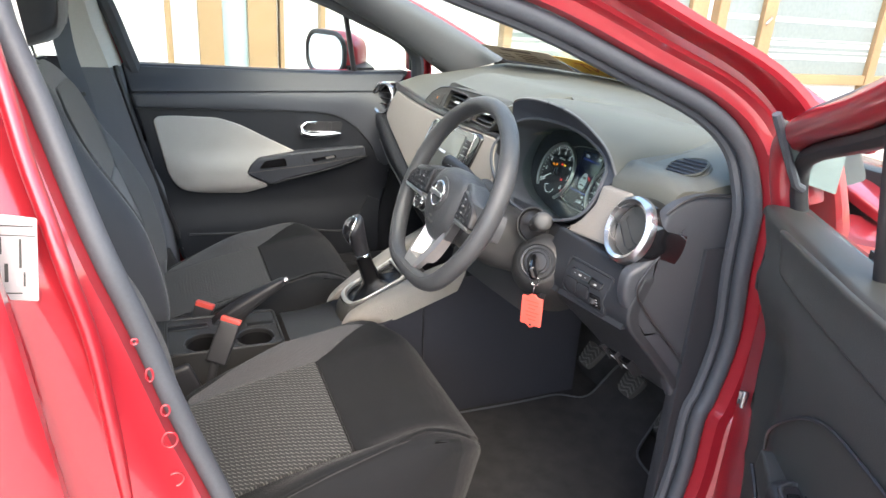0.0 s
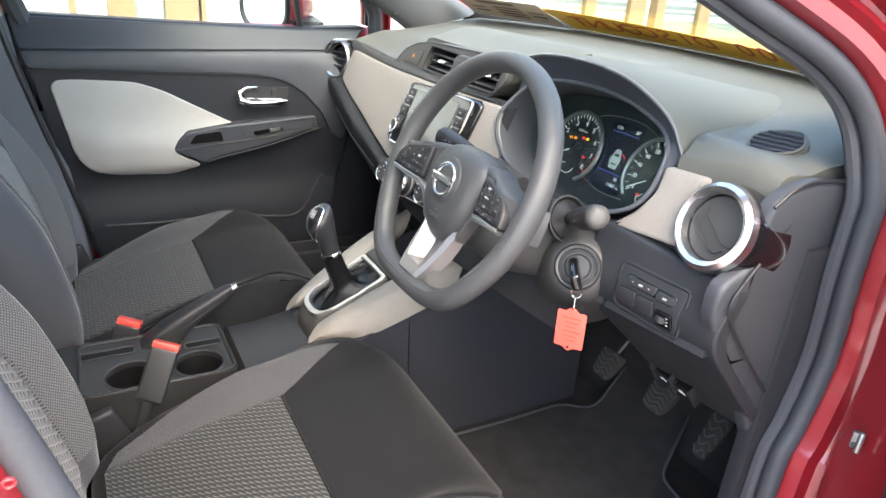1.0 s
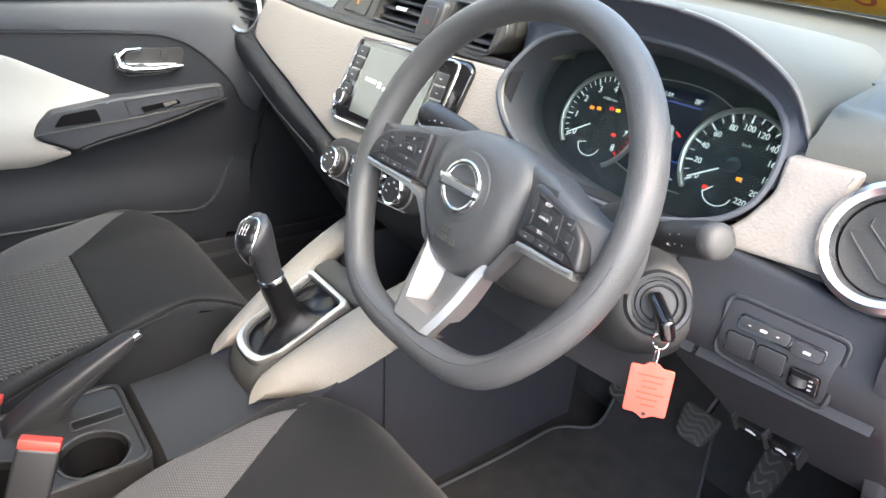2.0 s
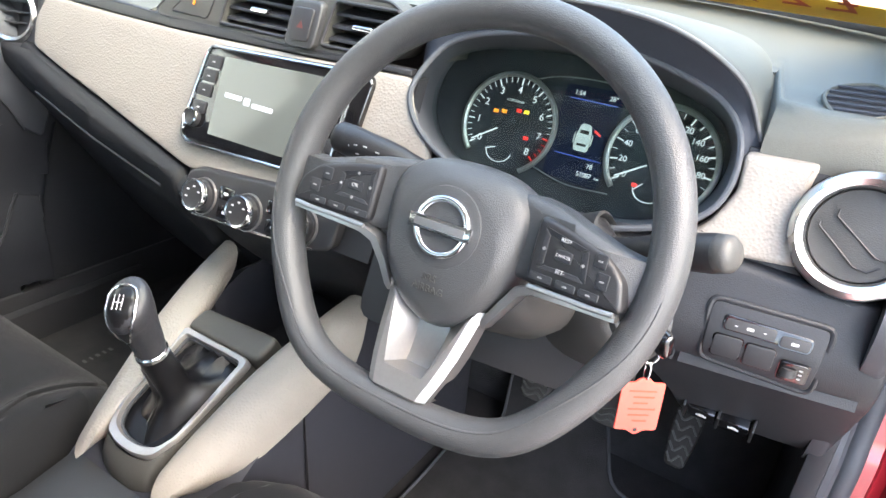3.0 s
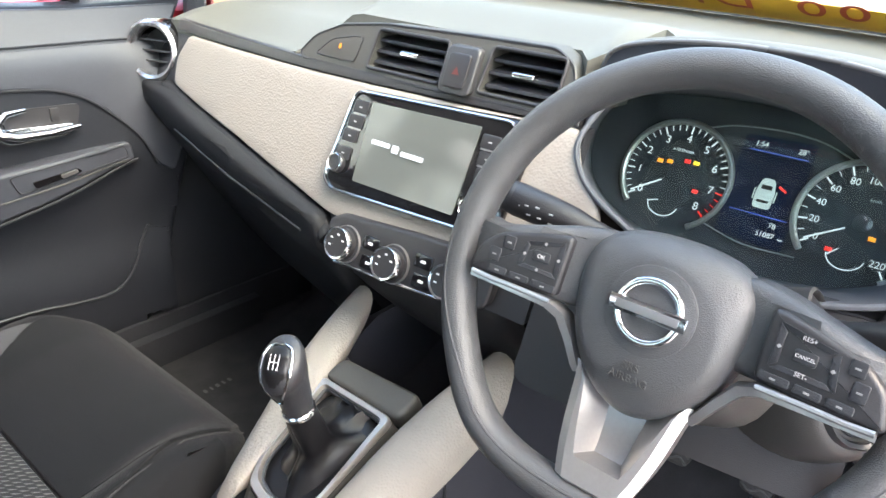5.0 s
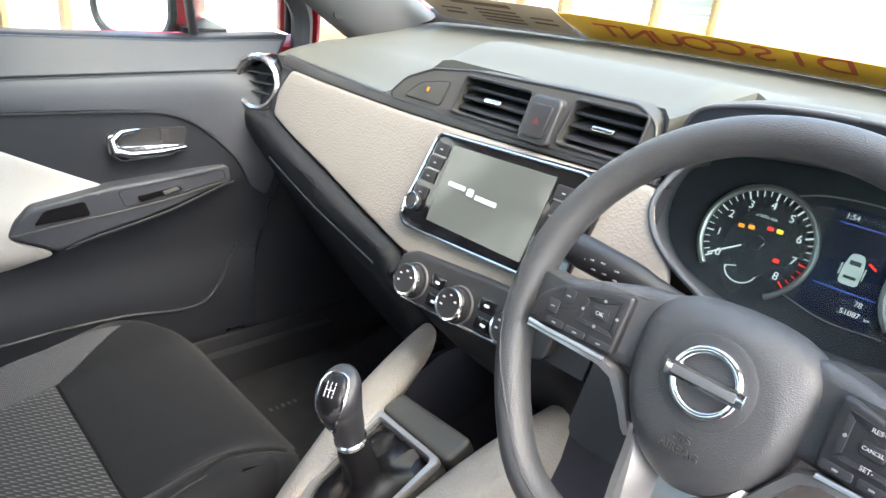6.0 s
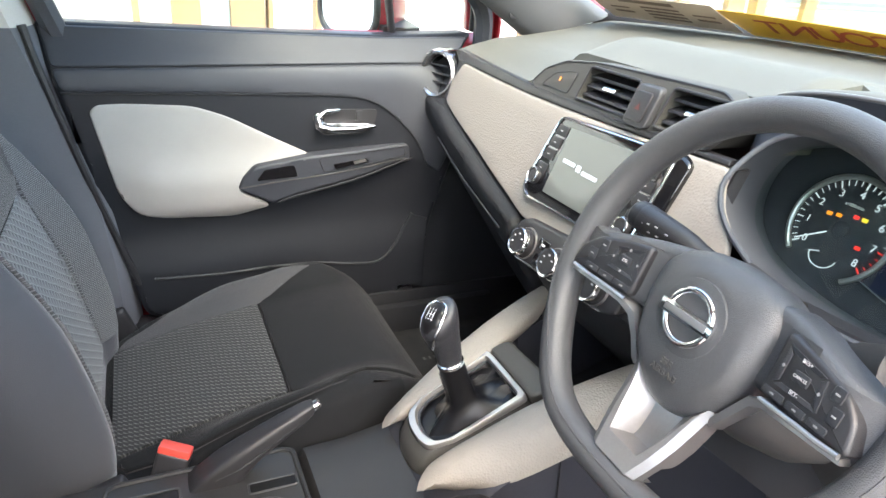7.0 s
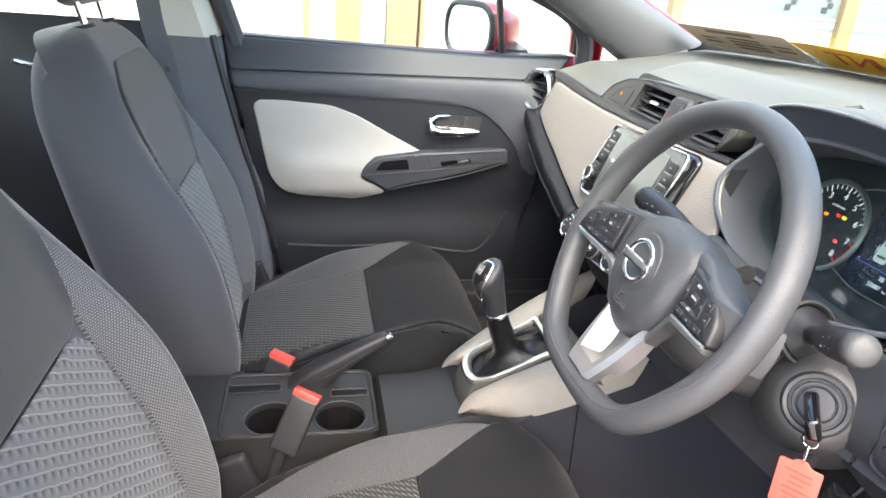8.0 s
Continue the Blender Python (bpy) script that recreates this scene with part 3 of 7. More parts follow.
for sgn in (-1, 1):
    part("front_wing", loft([[Vector((x, sgn * 0.70, 0.99 - 0.15 * (x - 0.85))), Vector((x, sgn * 0.82, 0.97 - 0.2 * (x - 0.85))), Vector((x, sgn * 0.86, 0.8 - 0.1 * (x - 0.85))), Vector((x, sgn * 0.85, 0.45 + 0.2 * smooth(1.0, 1.3, x))), Vector((x, sgn * 0.7, 0.45 + 0.2 * smooth(1.0, 1.3, x)))] for x in (0.86, 1.0, 1.2, 1.5, 1.8, 1.95)]), RED, body)
for sgn in (-1, 1):
    # outer skins of the windscreen pillar and roof rail
    rail = [windscreen_fn(sgn * 0.645, v, 0) + Vector((0.0, sgn * (0.010 + (0.05 * (1 - v) if sgn < 0 else 0)), 0.0)) for v in (0.0, 0.25, 0.5, 0.75, 1.0)] + [Vector((-0.1, sgn * 0.615, 1.425)), Vector((-0.5, sgn * 0.61, 1.43)), Vector((-0.9, sgn * 0.60, 1.40)), Vector((-1.16, sgn * 0.60, 1.33)), Vector((-1.27, sgn * 0.62, 1.05))]
    part("roof_rail", tube([Vector(p) for p in spline(rail, 3)], 0.022, 10, flat=0.7, side=(0, 1, 0)), RED, body)
    part("rear_window_glass", panel([(-0.32, 1.03), (-0.36, 1.28), (-0.6, 1.36), (-0.95, 1.33), (-1.18, 1.04)], 0.004, lambda u, v, w: Vector((u, sgn * (0.80 - lean(v) + w), v)), 0), GLASS, body).visible_shadow = False
part("rear_window", panel([(-0.56, 0.0), (0.56, 0.0), (0.52, 1.0), (-0.52, 1.0)], 0.004, lambda u, v, w: Vector((-1.28 + 0.12 * v - w, u, 1.04 + 0.33 * v)), 0), GLASS, body).visible_shadow = False
part("tailgate_lower", block((0.1, 1.36, 0.62), pose(-1.29, 0, 0.71), 0.05, 3), RED, body)
part("front_bumper", block((0.15, 1.5, 0.5), pose(1.98, 0, 0.55), 0.06, 3), RED, body)
for sgn in (-1, 1):
    # rear door skin, its dark trim and glass
    part("rear_quarter", loft([[Vector((x, sgn * 0.84, 0.3)), Vector((x, sgn * 0.85, 0.75)), Vector((x, sgn * 0.82, 1.02)), Vector((x, sgn * 0.74, 1.03)), Vector((x, sgn * 0.72, 0.3))] for x in (-0.45, -0.8, -1.25)]), RED, body)
    part("rear_door_trim", loft([[Vector((x, sgn * 0.71, 0.32)), Vector((x, sgn * 0.69, 0.6)), Vector((x, sgn * 0.69, 0.95)), Vector((x, sgn * 0.735, 1.05)), Vector((x, sgn * 0.74, 0.3))] for x in (-0.3, -0.7, -1.2)]), TRIM, body, "dark rear door trim")
    for x in (1.45, -0.95):
        tyre = part("wheel", lathe([(0.18, -0.09), (0.27, -0.095), (0.3, -0.07), (0.3, 0.07), (0.27, 0.095), (0.18, 0.09)], 40, pose(x, sgn * 0.74, 0.3, 90)), RUBBER, body, "black tyre on silver rim")
        part("rim", lathe([(0.18, -0.06), (0.17, 0.05), (0.03, 0.06)], 40, pose(x, sgn * 0.74, 0.3, 90 if sgn < 0 else -90)), SILVER, tyre)
for sgn in (-1, 1):
    # central pillar with its trim
    rings = []
    for k in range(10):
        z = 0.32 + 1.06 * k / 9
        x = -0.05 - 0.135 * smooth(0.55, 1.3, z) - 0.03 * (z - 0.55) - (0.02 if sgn > 0 else 0.0)
        y = sgn * (0.735 - lean(z) - (0.03 if sgn > 0 else 0.02))
        wd = 0.2 - 0.09 * smooth(0.7, 1.1, z)
        rings.append([Vector((x + 0.012, y + sgn * (0.05 if sgn > 0 else 0.01), z)), Vector((x, y, z)), Vector((x - 0.02, y - sgn * 0.022, z)), Vector((x - wd, y - sgn * 0.016, z)), Vector((x - wd - 0.02, y + sgn * 0.05, z))])
    low = [r for r in rings if r[0].z < 1.04]
    high = [r for r in rings if r[0].z > 0.93]
    # the far pillar's light is in its paler colour; the near one stays dark
    part("pillar_lower_trim", loft(low), PILLARLIT if sgn > 0 else HOODM, body, "dark centre pillar trim")
    part("pillar_upper_trim", loft([[q + Vector((0, sgn * 0.004, 0)) for q in r] for r in high]), GUM, body, "pale centre pillar trim")
part("far_door_seal", tube(side_ring(0.0, 0.748, 1), 0.022, 8, True), SEAL, body, "dark rubber door seal")
part("far_gap_seal", tube([Vector(p) for p in spline([(-0.182, 0.688, 1.032), (-0.165, 0.686, 0.945), (-0.113, 0.689, 0.728), (-0.05, 0.70, 0.50)], 5)], 0.0075, 8), DARK, body, "black seal between pillar and door")
part("cowl", tube([windscreen_fn(-0.66 + 0.11 * k, 0.0, 0) + Vector((-0.012, 0, -0.004)) for k in range(13)], 0.022, 8, flat=0.4, side=(0, 0, 1)), DARK, body, "black strip at the windscreen base")
quarter = part("quarter_glass", panel([(0.652, 1.158), (0.79, 1.105), (0.79, 1.05), (0.712, 1.072)], 0.004, lambda u, v, w: Vector((u, -0.83 - w, v)), 0), PANE, body, "small grey glass with a black edge at the pillar base")
part("rubber_edge", tube([(0.645, -0.832, 1.162), (0.675, -0.834, 1.115), (0.706, -0.836, 1.068), (0.72, -0.836, 1.062)], 0.006, 8), SEAL, quarter)
# near side: passenger's side panel beyond the aperture
part("far_side_panel", loft([side_ring(d, y, 1) for d, y in jamb] + [side_ring(wide, 0.83, 1)], caps=False), RED, body)


# ---- dashboard ----
def face_x(y, z):
    """The dashboard's face: how far ahead it lies at a place across and a height."""
    return 0.57 + 0.13 * y * y - 0.39 * (0.98 - z)


def on_face(u, v, w):
    return Vector((face_x(u, v) - w, u, v))


def faced(lift):
    return lambda u, v, w: on_face(u, v, w + lift)


dash = thing("dashboard", (0.75, 0, 0.3), "dark grey dashboard with cream soft-touch inserts", "dashboard")


def pad_z(x, y):
    z = 1.004 + 0.032 * smooth(0.6, 0.74, x) + 0.048 * smooth(0.70, 1.1, x)
    mid = smooth(0.27, 0.17, y) * smooth(-0.30, -0.19, y)
    z += 0.058 * mid * (1 - smooth(0.70, 1.0, x))
    # before the driver's corner the front stands steeper, with a soft ridge above it
    z += (0.0155 + 0.006 * smooth(-0.60, -0.56, y)) * smooth(-0.54, -0.56, y) * smooth(0.622, 0.652, x) * smooth(0.705, 0.652, x)
    return z - 0.02 * smooth(0.60, 0.70, abs(y)) * smooth(-0.3, 0.3, y) - 0.014 * smooth(-0.63, -0.70, y) ** 2


def pad_fn(u, v, w):
    # u from the face's top edge (0) to the windscreen (1), v across
    front = face_x(v, 1.0) + 0.004 + 0.165 * smooth(-0.185, -0.21, v) * smooth(-0.558, -0.545, v)
    front += 0.05 * smooth(0.245, 0.225, v) * smooth(-0.195, -0.175, v)
    back = 1.14 - 0.13 * (v / 0.62) ** 2
    x = front + (back - front) * u
    return Vector((x, v, pad_z(x, v) - 0.03 + w))


part("top_pad", panel([(0, -0.69), (1, -0.69), (1, 0.69), (0, 0.69)], 0.03, pad_fn, 0.022), PAD, dash, "grey grained dashboard top", 60)
for outline in ([(-0.205, 0.795), (0.10, 0.80), (0.2, 0.825), (0.33, 0.85), (0.70, 0.895), (0.70, 0.995), (-0.205, 0.995)], [(-0.70, 0.80), (-0.55, 0.80), (-0.55, 0.995), (-0.70, 0.995)], [(-0.545, 0.80), (-0.21, 0.80), (-0.21, 0.90), (-0.545, 0.90)]):
    part("fascia_core", panel(outline, 0.02, lambda u, v, w: on_face(u, v, w - 0.03), 0.05), TRIM, dash)
part("lower_centre_panel", panel(rounded([(0.085, 0.80), (0.10, 0.70), (0.085, 0.58), (-0.165, 0.58), (-0.185, 0.70), (-0.17, 0.80)], 0.02), 0.03, lambda u, v, w: Vector((0.515 + 0.55 * (0.80 - v) + 0.55 * max(0, 0.74 - v) + 1.6 * (u + 0.04) ** 2 - w, u, v)), 0.03, 0.012), DASHSHADE, dash, "dark panel below the heater controls", 60)
sock = part("socket_panel", panel(moved(rrect(0.05, 0.05, 0.006), 0, 0), 0.004, at(basis((0.583, -0.172, 0.735), (0.55, 0.83, 0.0), (0.1, 0.0, 1), (-0.83, -0.55, 0.1))), 0, 0.001), BLACK, dash, "gloss black socket panel with white symbols")
for u, v, w_, h_ in ((-0.006, 0.008, 0.004, 0.012), (0.006, 0.008, 0.004, 0.012), (0.0, 0.014, 0.010, 0.0012), (0.0, -0.012, 0.003, 0.003)):
    part("symbol", block((w_, h_, 0.0005), basis((0.583, -0.172, 0.735), (0.55, 0.83, 0.0), (0.1, 0.0, 1), (-0.83, -0.55, 0.1)) @ Matrix.Translation((u, v, 0.0044)), 0), GREYINK, sock)
cream_l = [(0.55, 0.99), (0.2, 0.991), (-0.11, 0.996), (-0.203, 0.998), (-0.207, 0.98), (-0.219, 0.957), (-0.245, 0.937), (-0.26, 0.90), (-0.2, 0.86), (-0.08, 0.849), (0.0, 0.843), (0.065, 0.834), (0.10, 0.833), (0.16, 0.845), (0.33, 0.876), (0.5, 0.9), (0.562, 0.91), (0.575, 0.95)]
part("passenger_insert", panel(rounded(cream_l, 0.012), 0.007, faced(-0.003), 0.03, 0.004), CREAM, dash, "cream soft-touch dashboard insert")
cream_r = [(-0.548, 0.992), (-0.61, 0.993), (-0.603, 0.945), (-0.622, 0.908), (-0.56, 0.905), (-0.512, 0.903), (-0.538, 0.93), (-0.552, 0.96)]
part("driver_insert", panel(rounded(cream_r, 0.006), 0.016, faced(-0.012), 0.02, 0.005), CREAM, dash, "cream soft-touch insert beside the gauges")
part("trim_strip", panel([(0.60, 0.992), (0.2, 0.993), (-0.2, 1.0), (-0.2, 1.006), (0.2, 1.006), (0.60, 1.01)], 0.01, faced(-0.008), 0.05, 0.002), DARK, dash)


part("lower_dash_passenger", panel(rounded([(0.10, 0.828), (0.33, 0.868), (0.56, 0.902), (0.69, 0.9), (0.69, 0.56), (0.10, 0.56)], 0.02), 0.03,
     lambda u, v, w: Vector((face_x(u, v) + 0.012 + 0.45 * max(0, 0.825 + 0.13 * (u - 0.1) - v) + 0.6 * max(0, 0.785 + 0.13 * (u - 0.1) - v) - w, u, v)), 0.04, 0.012), DASHSHADE, dash, "glovebox and lower dashboard in the shaded dash colour")
part("ledge", tube([on_face(u, v, -0.006) for u, v in [tuple(p) for p in spline([(0.60, 0.897), (0.54, 0.889), (0.33, 0.857), (0.2, 0.834), (0.125, 0.817), (0.095, 0.80)], 5)]], 0.013, 14), DASHSHADE, dash, "rounded dark ledge below the insert", 60)
part("glovebox_joint", tube([Vector((face_x(u, v) - 0.019 + 0.45 * max(0, 0.825 + 0.13 * (u - 0.1) - v) + 0.6 * max(0, 0.785 + 0.13 * (u - 0.1) - v), u, v)) for u, v in ((0.14, 0.80), (0.32, 0.82), (0.52, 0.845))], 0.0018, 6), DARK, dash)
part("lower_dash_driver", panel(rounded([(-0.712, 0.893), (-0.6, 0.90), (-0.50, 0.908), (-0.50, 0.84), (-0.512, 0.765), (-0.540, 0.70), (-0.552, 0.650), (-0.712, 0.636)], 0.012), 0.02,
     lambda u, v, w: Vector((face_x(u, v) + 0.012 + 1.3 * 0.5 * (max(0, 0.835 - v) + max(0, 0.805 - v)) - w, u, v)), 0.016, 0.005), TRIM, dash, "dark knee panel below the steering column", 60)
part("column_surround", panel(rounded([(-0.21, 0.86), (-0.26, 0.90), (-0.40, 0.893), (-0.51, 0.9), (-0.52, 0.74), (-0.21, 0.74)], 0.02), 0.012, faced(-0.02), 0.04), DARK, dash)
part("end_panel", panel(rounded([(0.612, 0.99), (0.64, 1.008), (0.68, 1.016), (0.753, 1.010), (0.80, 1.012), (0.80, 0.60), (0.76, 0.620), (0.712, 0.635), (0.656, 0.735), (0.592, 0.805), (0.560, 0.86), (0.562, 0.90), (0.59, 0.912), (0.612, 0.925)], 0.02), 0.02, lambda u, v, w: Vector((u, -0.690 - w, v)), 0.05, 0.008), ENDLIT, dash, "side cover of the dashboard, lightened as if lit")

# round outer vents
for sgn, turn in ((-1, -4), (1, 22)):
    vm = pose(0.600 if sgn > 0 else 0.594, 0.655 * sgn, 0.95) @ pose(0, 0, 0, 0, -82 if sgn > 0 else -72, turn)
    vent = part("round_vent", lathe([(0.046, -0.07), (0.056, -0.066), (0.058, -0.02), (0.055, -0.004), (0.045, -0.006), (0.043, -0.06)], 40, vm), BLACK, dash, "round air vent with a satin ring")
    part("ring", lathe([(0.0405, -0.002), (0.0425, 0.006), (0.048, 0.0095), (0.0535, 0.005), (0.0555, -0.005), (0.052, -0.014), (0.042, -0.014)], 48, vm, ring=True), SATINRING, vent)
    if sgn < 0:
        part("disc", lathe([(0.0405, -0.03), (0.0405, -0.009), (0.039, -0.006), (0.0, -0.003)], 40, vm), BEIGEPL, vent)
        for line in (((-0.021, 0.018), (-0.021, 0.011), (0.016, -0.0145), (0.029, -0.015), (0.036, -0.008)), ((-0.032, 0.004), (-0.032, 0.0), (0.003, -0.0265), (0.014, -0.0275), (0.022, -0.021))):
            part("vane", tube([vm @ Vector((v, -u, -0.0035)) for u, v in line], 0.0011, 6), DARK, vent)
    else:
        part("core", lathe([(0.0405, -0.05), (0.0405, -0.03), (0.0, -0.03)], 40, vm), DARK, vent)
        for k in (-1, 0, 1):
            part("vane", block((0.003, 0.08 - 0.012 * abs(k), 0.02), vm @ pose(0.018 * k, 0, -0.018), 0.001), GREYPL, vent)

# centre vents
pod = [(0.238, 1.012), (0.214, 1.036), (0.165, 1.055), (0.09, 1.064), (-0.05, 1.068), (-0.15, 1.069), (-0.176, 1.056), (-0.184, 1.034), (-0.162, 1.006), (0.0, 1.004), (0.23, 1.005)]
VENTS = ((0.104, -0.016, 1.012, 1.058), (-0.070, -0.168, 1.012, 1.061))


def face_plate(outer, holes, lift, deep):
    """A plate on the dashboard's face with openings that go back into it."""
    bm = bmesh.new()
    edges = []
    for lp in [outer] + holes:
        vs = [bm.verts.new((u, v, 0)) for u, v in lp]
        edges += [bm.edges.new((a, b)) for a, b in zip(vs, vs[1:] + vs[:1])]
    bmesh.ops.triangle_fill(bm, use_beauty=True, edges=edges)
    for v in bm.verts:
        v.co = on_face(v.co.x, v.co.y, lift)
    for lp in [outer] + holes:
        loft([[on_face(u, v, lift) for u, v in lp], [on_face(u, v, lift - deep) for u, v in lp]], caps=False, bm=bm)
    return bm


vent_loops = [rounded([(y0, z0), (y0 - 0.006, z1), (y1, z1), (y1, z0)], 0.006) for y0, y1, z0, z1 in VENTS]
cv = part("centre_vent_pod", face_plate(rounded(pod, 0.008), vent_loops, 0.002, 0.06), PODM, dash, "centre air vents with hazard switch", 30)
part("pod_outline", tube([on_face(u, v, 0.001) for u, v in rounded(pod, 0.008)], 0.0022, 6, True), DARK, cv)
part("lamp_panel", panel(rounded([(0.205, 1.014), (0.178, 1.036), (0.14, 1.044), (0.122, 1.045), (0.128, 1.014)], 0.006), 0.0022, faced(0.001), 0.03, 0.001), PODM, cv)
part("lamp_outline", tube([on_face(u, v, 0.0028) for u, v in rounded([(0.205, 1.014), (0.178, 1.036), (0.14, 1.044), (0.122, 1.045), (0.128, 1.014)], 0.006)], 0.0009, 6, True), DARK, cv)
for (y0, y1, z0, z1), lp in zip(VENTS, vent_loops):
    # the vent's inner shade is in this sheet's colour
    part("vent_back", panel(lp, 0.002, faced(-0.034), 0.03), TRAYSHADE, cv)
    part("vent_frame", tube([on_face(u, v, 0.0025) for u, v in lp], 0.0022, 8, True), DARK, cv)
    for k in range(3):
        z = z0 + (z1 - z0) * (0.22 + 0.28 * k)
        part("slat", panel([(y0 - 0.003, z - 0.0015), (y0 - 0.003, z + 0.0015), (y1 + 0.002, z + 0.0015), (y1 + 0.002, z - 0.0015)], 0.020, lambda u, v, w: on_face(u, v - 0.18 * w, w - 0.026), 0.03), TRIM, cv)
    yc, zc = (y0 + y1) / 2, z0 + (z1 - z0) * 0.5
    part("tab", panel(moved(rrect(0.028, 0.0055, 0.002), yc, zc), 0.010, faced(-0.010), 0, 0.0015), CHROME, cv)
hz = part("hazard_switch", panel(moved(rrect(0.046, 0.052, 0.008), -0.043, 1.032), 0.014, faced(-0.002), 0, 0.003), GREYPL, cv)
part("button", panel(moved(rrect(0.03, 0.036, 0.004), -0.043, 1.032), 0.003, faced(0.0125), 0, 0.001), DARK, hz)

# screen unit
su = part("screen_unit", panel(rounded([(0.100, 0.987), (-0.148, 0.996), (-0.162, 0.988), (-0.152, 0.885), (-0.13, 0.874), (0.101, 0.8655), (0.119, 0.876)], 0.01), 0.016, faced(-0.004), 0.05, 0.004), BLACK, dash, "touch screen unit in a chrome surround")
rim_pts = [on_face(u, v, 0.0125) for u, v in rounded([(0.099, 0.986), (-0.138, 0.994), (-0.131, 0.876), (0.100, 0.867), (0.117, 0.8775)], 0.012)]
part("surround", tube(rim_pts, 0.0024, 8, True), CHROME, su)
part("display", panel(rounded([(0.066, 0.978), (-0.097, 0.982), (-0.092, 0.886), (0.066, 0.885)], 0.002), 0.002, faced(0.0115), 0), SCREEN, su, "grey lit display with a white start-up mark")
for y, zz, ww, hh in ((0.036, 0.9355, 0.030, 0.0052), (0.0115, 0.934, 0.0105, 0.0085), (-0.0155, 0.9315, 0.035, 0.0052)):
    part("mark", panel(moved(rrect(ww, hh, 0.001, 1), y, zz), 0.0006, faced(0.0136), 0), PIXEL, su)
for side, y0 in ((1, 0.087), (-1, -0.116)):
    for k in range(4):
        z = 0.969 - 0.0175 * k - (0.004 if k == 3 else 0)
        yy = y0 + 0.0032 * (k - 1.2) * (1 if side > 0 else -0.6)
        b_ = part("button", panel(moved(rrect(0.024, 0.0145, 0.0015, 2), yy, z), 0.003, faced(0.0115), 0, 0.0008), DARK, su)
        if k < 2:
            part("accent", panel(moved(rrect(0.022, 0.0016, 0.0005, 1), yy, z - 0.0085), 0.0022, faced(0.0118), 0), SILVER, b_)
        part("symbol", panel(moved(rrect(0.005, 0.0014, 0.0004, 1), yy, z), 0.0004, faced(0.0146), 0), GREYINK, b_)
    km = basis(on_face(0.098 if side > 0 else -0.113, 0.8975, 0.010), (0, -1, 0), (0.363, 0, 0.932))
    kn = part("knob", lathe([(0.0125, 0), (0.0125, 0.008), (0.0115, 0.010), (0.009, 0.0105), (0.0085, 0.0095), (0, 0.0095)], 32, km), DARK, su)
    part("ring", lathe([(0.0095, 0.0098), (0.0105, 0.0112), (0.0118, 0.0106), (0.0122, 0.0085), (0.0115, 0.008)], 32, km, ring=True), CHROME, kn)
part("indicator", panel(moved(rrect(0.004, 0.006, 0.001, 1), 0.158, 1.030), 0.001, faced(0.0052), 0), AMBER, cv)
part("triangle", panel([(-0.048, 1.028), (-0.038, 1.028), (-0.043, 1.0365)], 0.0006, faced(0.0153), 0), WARN_INK, hz)

# heater controls
hc = part("heater_panel", panel(rounded([(0.088, 0.832), (0.068, 0.843), (-0.05, 0.853), (-0.15, 0.858), (-0.168, 0.845), (-0.165, 0.805), (-0.14, 0.797), (0.058, 0.784), (0.082, 0.80)], 0.008), 0.016, faced(-0.004), 0.03, 0.004), DARK, dash, "heater control panel with three chrome-ringed knobs")
part("lower_trim", tube([on_face(y, 0.7865 + 0.07 * (0.07 - y) * 0.92, 0.0115) for y in (0.06, 0.0, -0.06, -0.12, -0.14)], 0.0016, 8), CHROME, hc)
for y, z in ((0.047, 0.812), (-0.033, 0.813), (-0.118, 0.82)):
    km = basis(on_face(y, z, 0.011), (0, -1, 0), (0.363, 0, 0.932))
    kn = part("knob", lathe([(0.0225, 0), (0.0225, 0.004), (0.0195, 0.005), (0.019, 0.018), (0.0175, 0.0195), (0, 0.0185)], 40, km), DARK, hc)
    part("ring", lathe([(0.0185, 0.012), (0.0205, 0.013), (0.0208, 0.0185), (0.0195, 0.0205), (0.0172, 0.0198), (0.0172, 0.018)], 40, km, ring=True), CHROME, kn)
    part("bezel", lathe([(0.0215, 0.003), (0.0235, 0.004), (0.024, 0.001), (0.0235, -0.002)], 40, km, ring=True), SILVER, kn)
    for a in (150, 90, 30, 200):
        part("symbol", block((0.004, 0.002, 0.0006), km @ pose(0.011 * math.cos(radians(a)), 0.011 * math.sin(radians(a)), 0.0192), 0), INK, kn)
for y, z in ((0.008, 0.825), (0.004, 0.803), (-0.074, 0.829), (-0.078, 0.808)):
    bb = part("button", panel(moved(rrect(0.026, 0.015, 0.002, 2), y, z), 0.002, faced(0.0115), 0, 0.0006), BLACK, hc)
    part("symbol", panel(moved(rrect(0.008, 0.003, 0.001, 1), y, z), 0.0004, faced(0.0136), 0), INK, bb)

# instrument binnacle
CM = basis((0.692, -0.271, 0.943), (0, -1, 0), (0.34, 0, 0.94))
mouth = [(-0.206, 0.988), (-0.212, 1.015), (-0.228, 1.037), (-0.258, 1.05), (-0.30, 1.058), (-0.36, 1.061), (-0.42, 1.057), (-0.47, 1.046), (-0.51, 1.031), (-0.534, 1.012), (-0.545, 0.988), (-0.545, 0.96), (-0.535, 0.938), (-0.51, 0.92), (-0.46, 0.905), (-0.40, 0.90), (-0.33, 0.905), (-0.275, 0.925), (-0.238, 0.944), (-0.215, 0.965)]
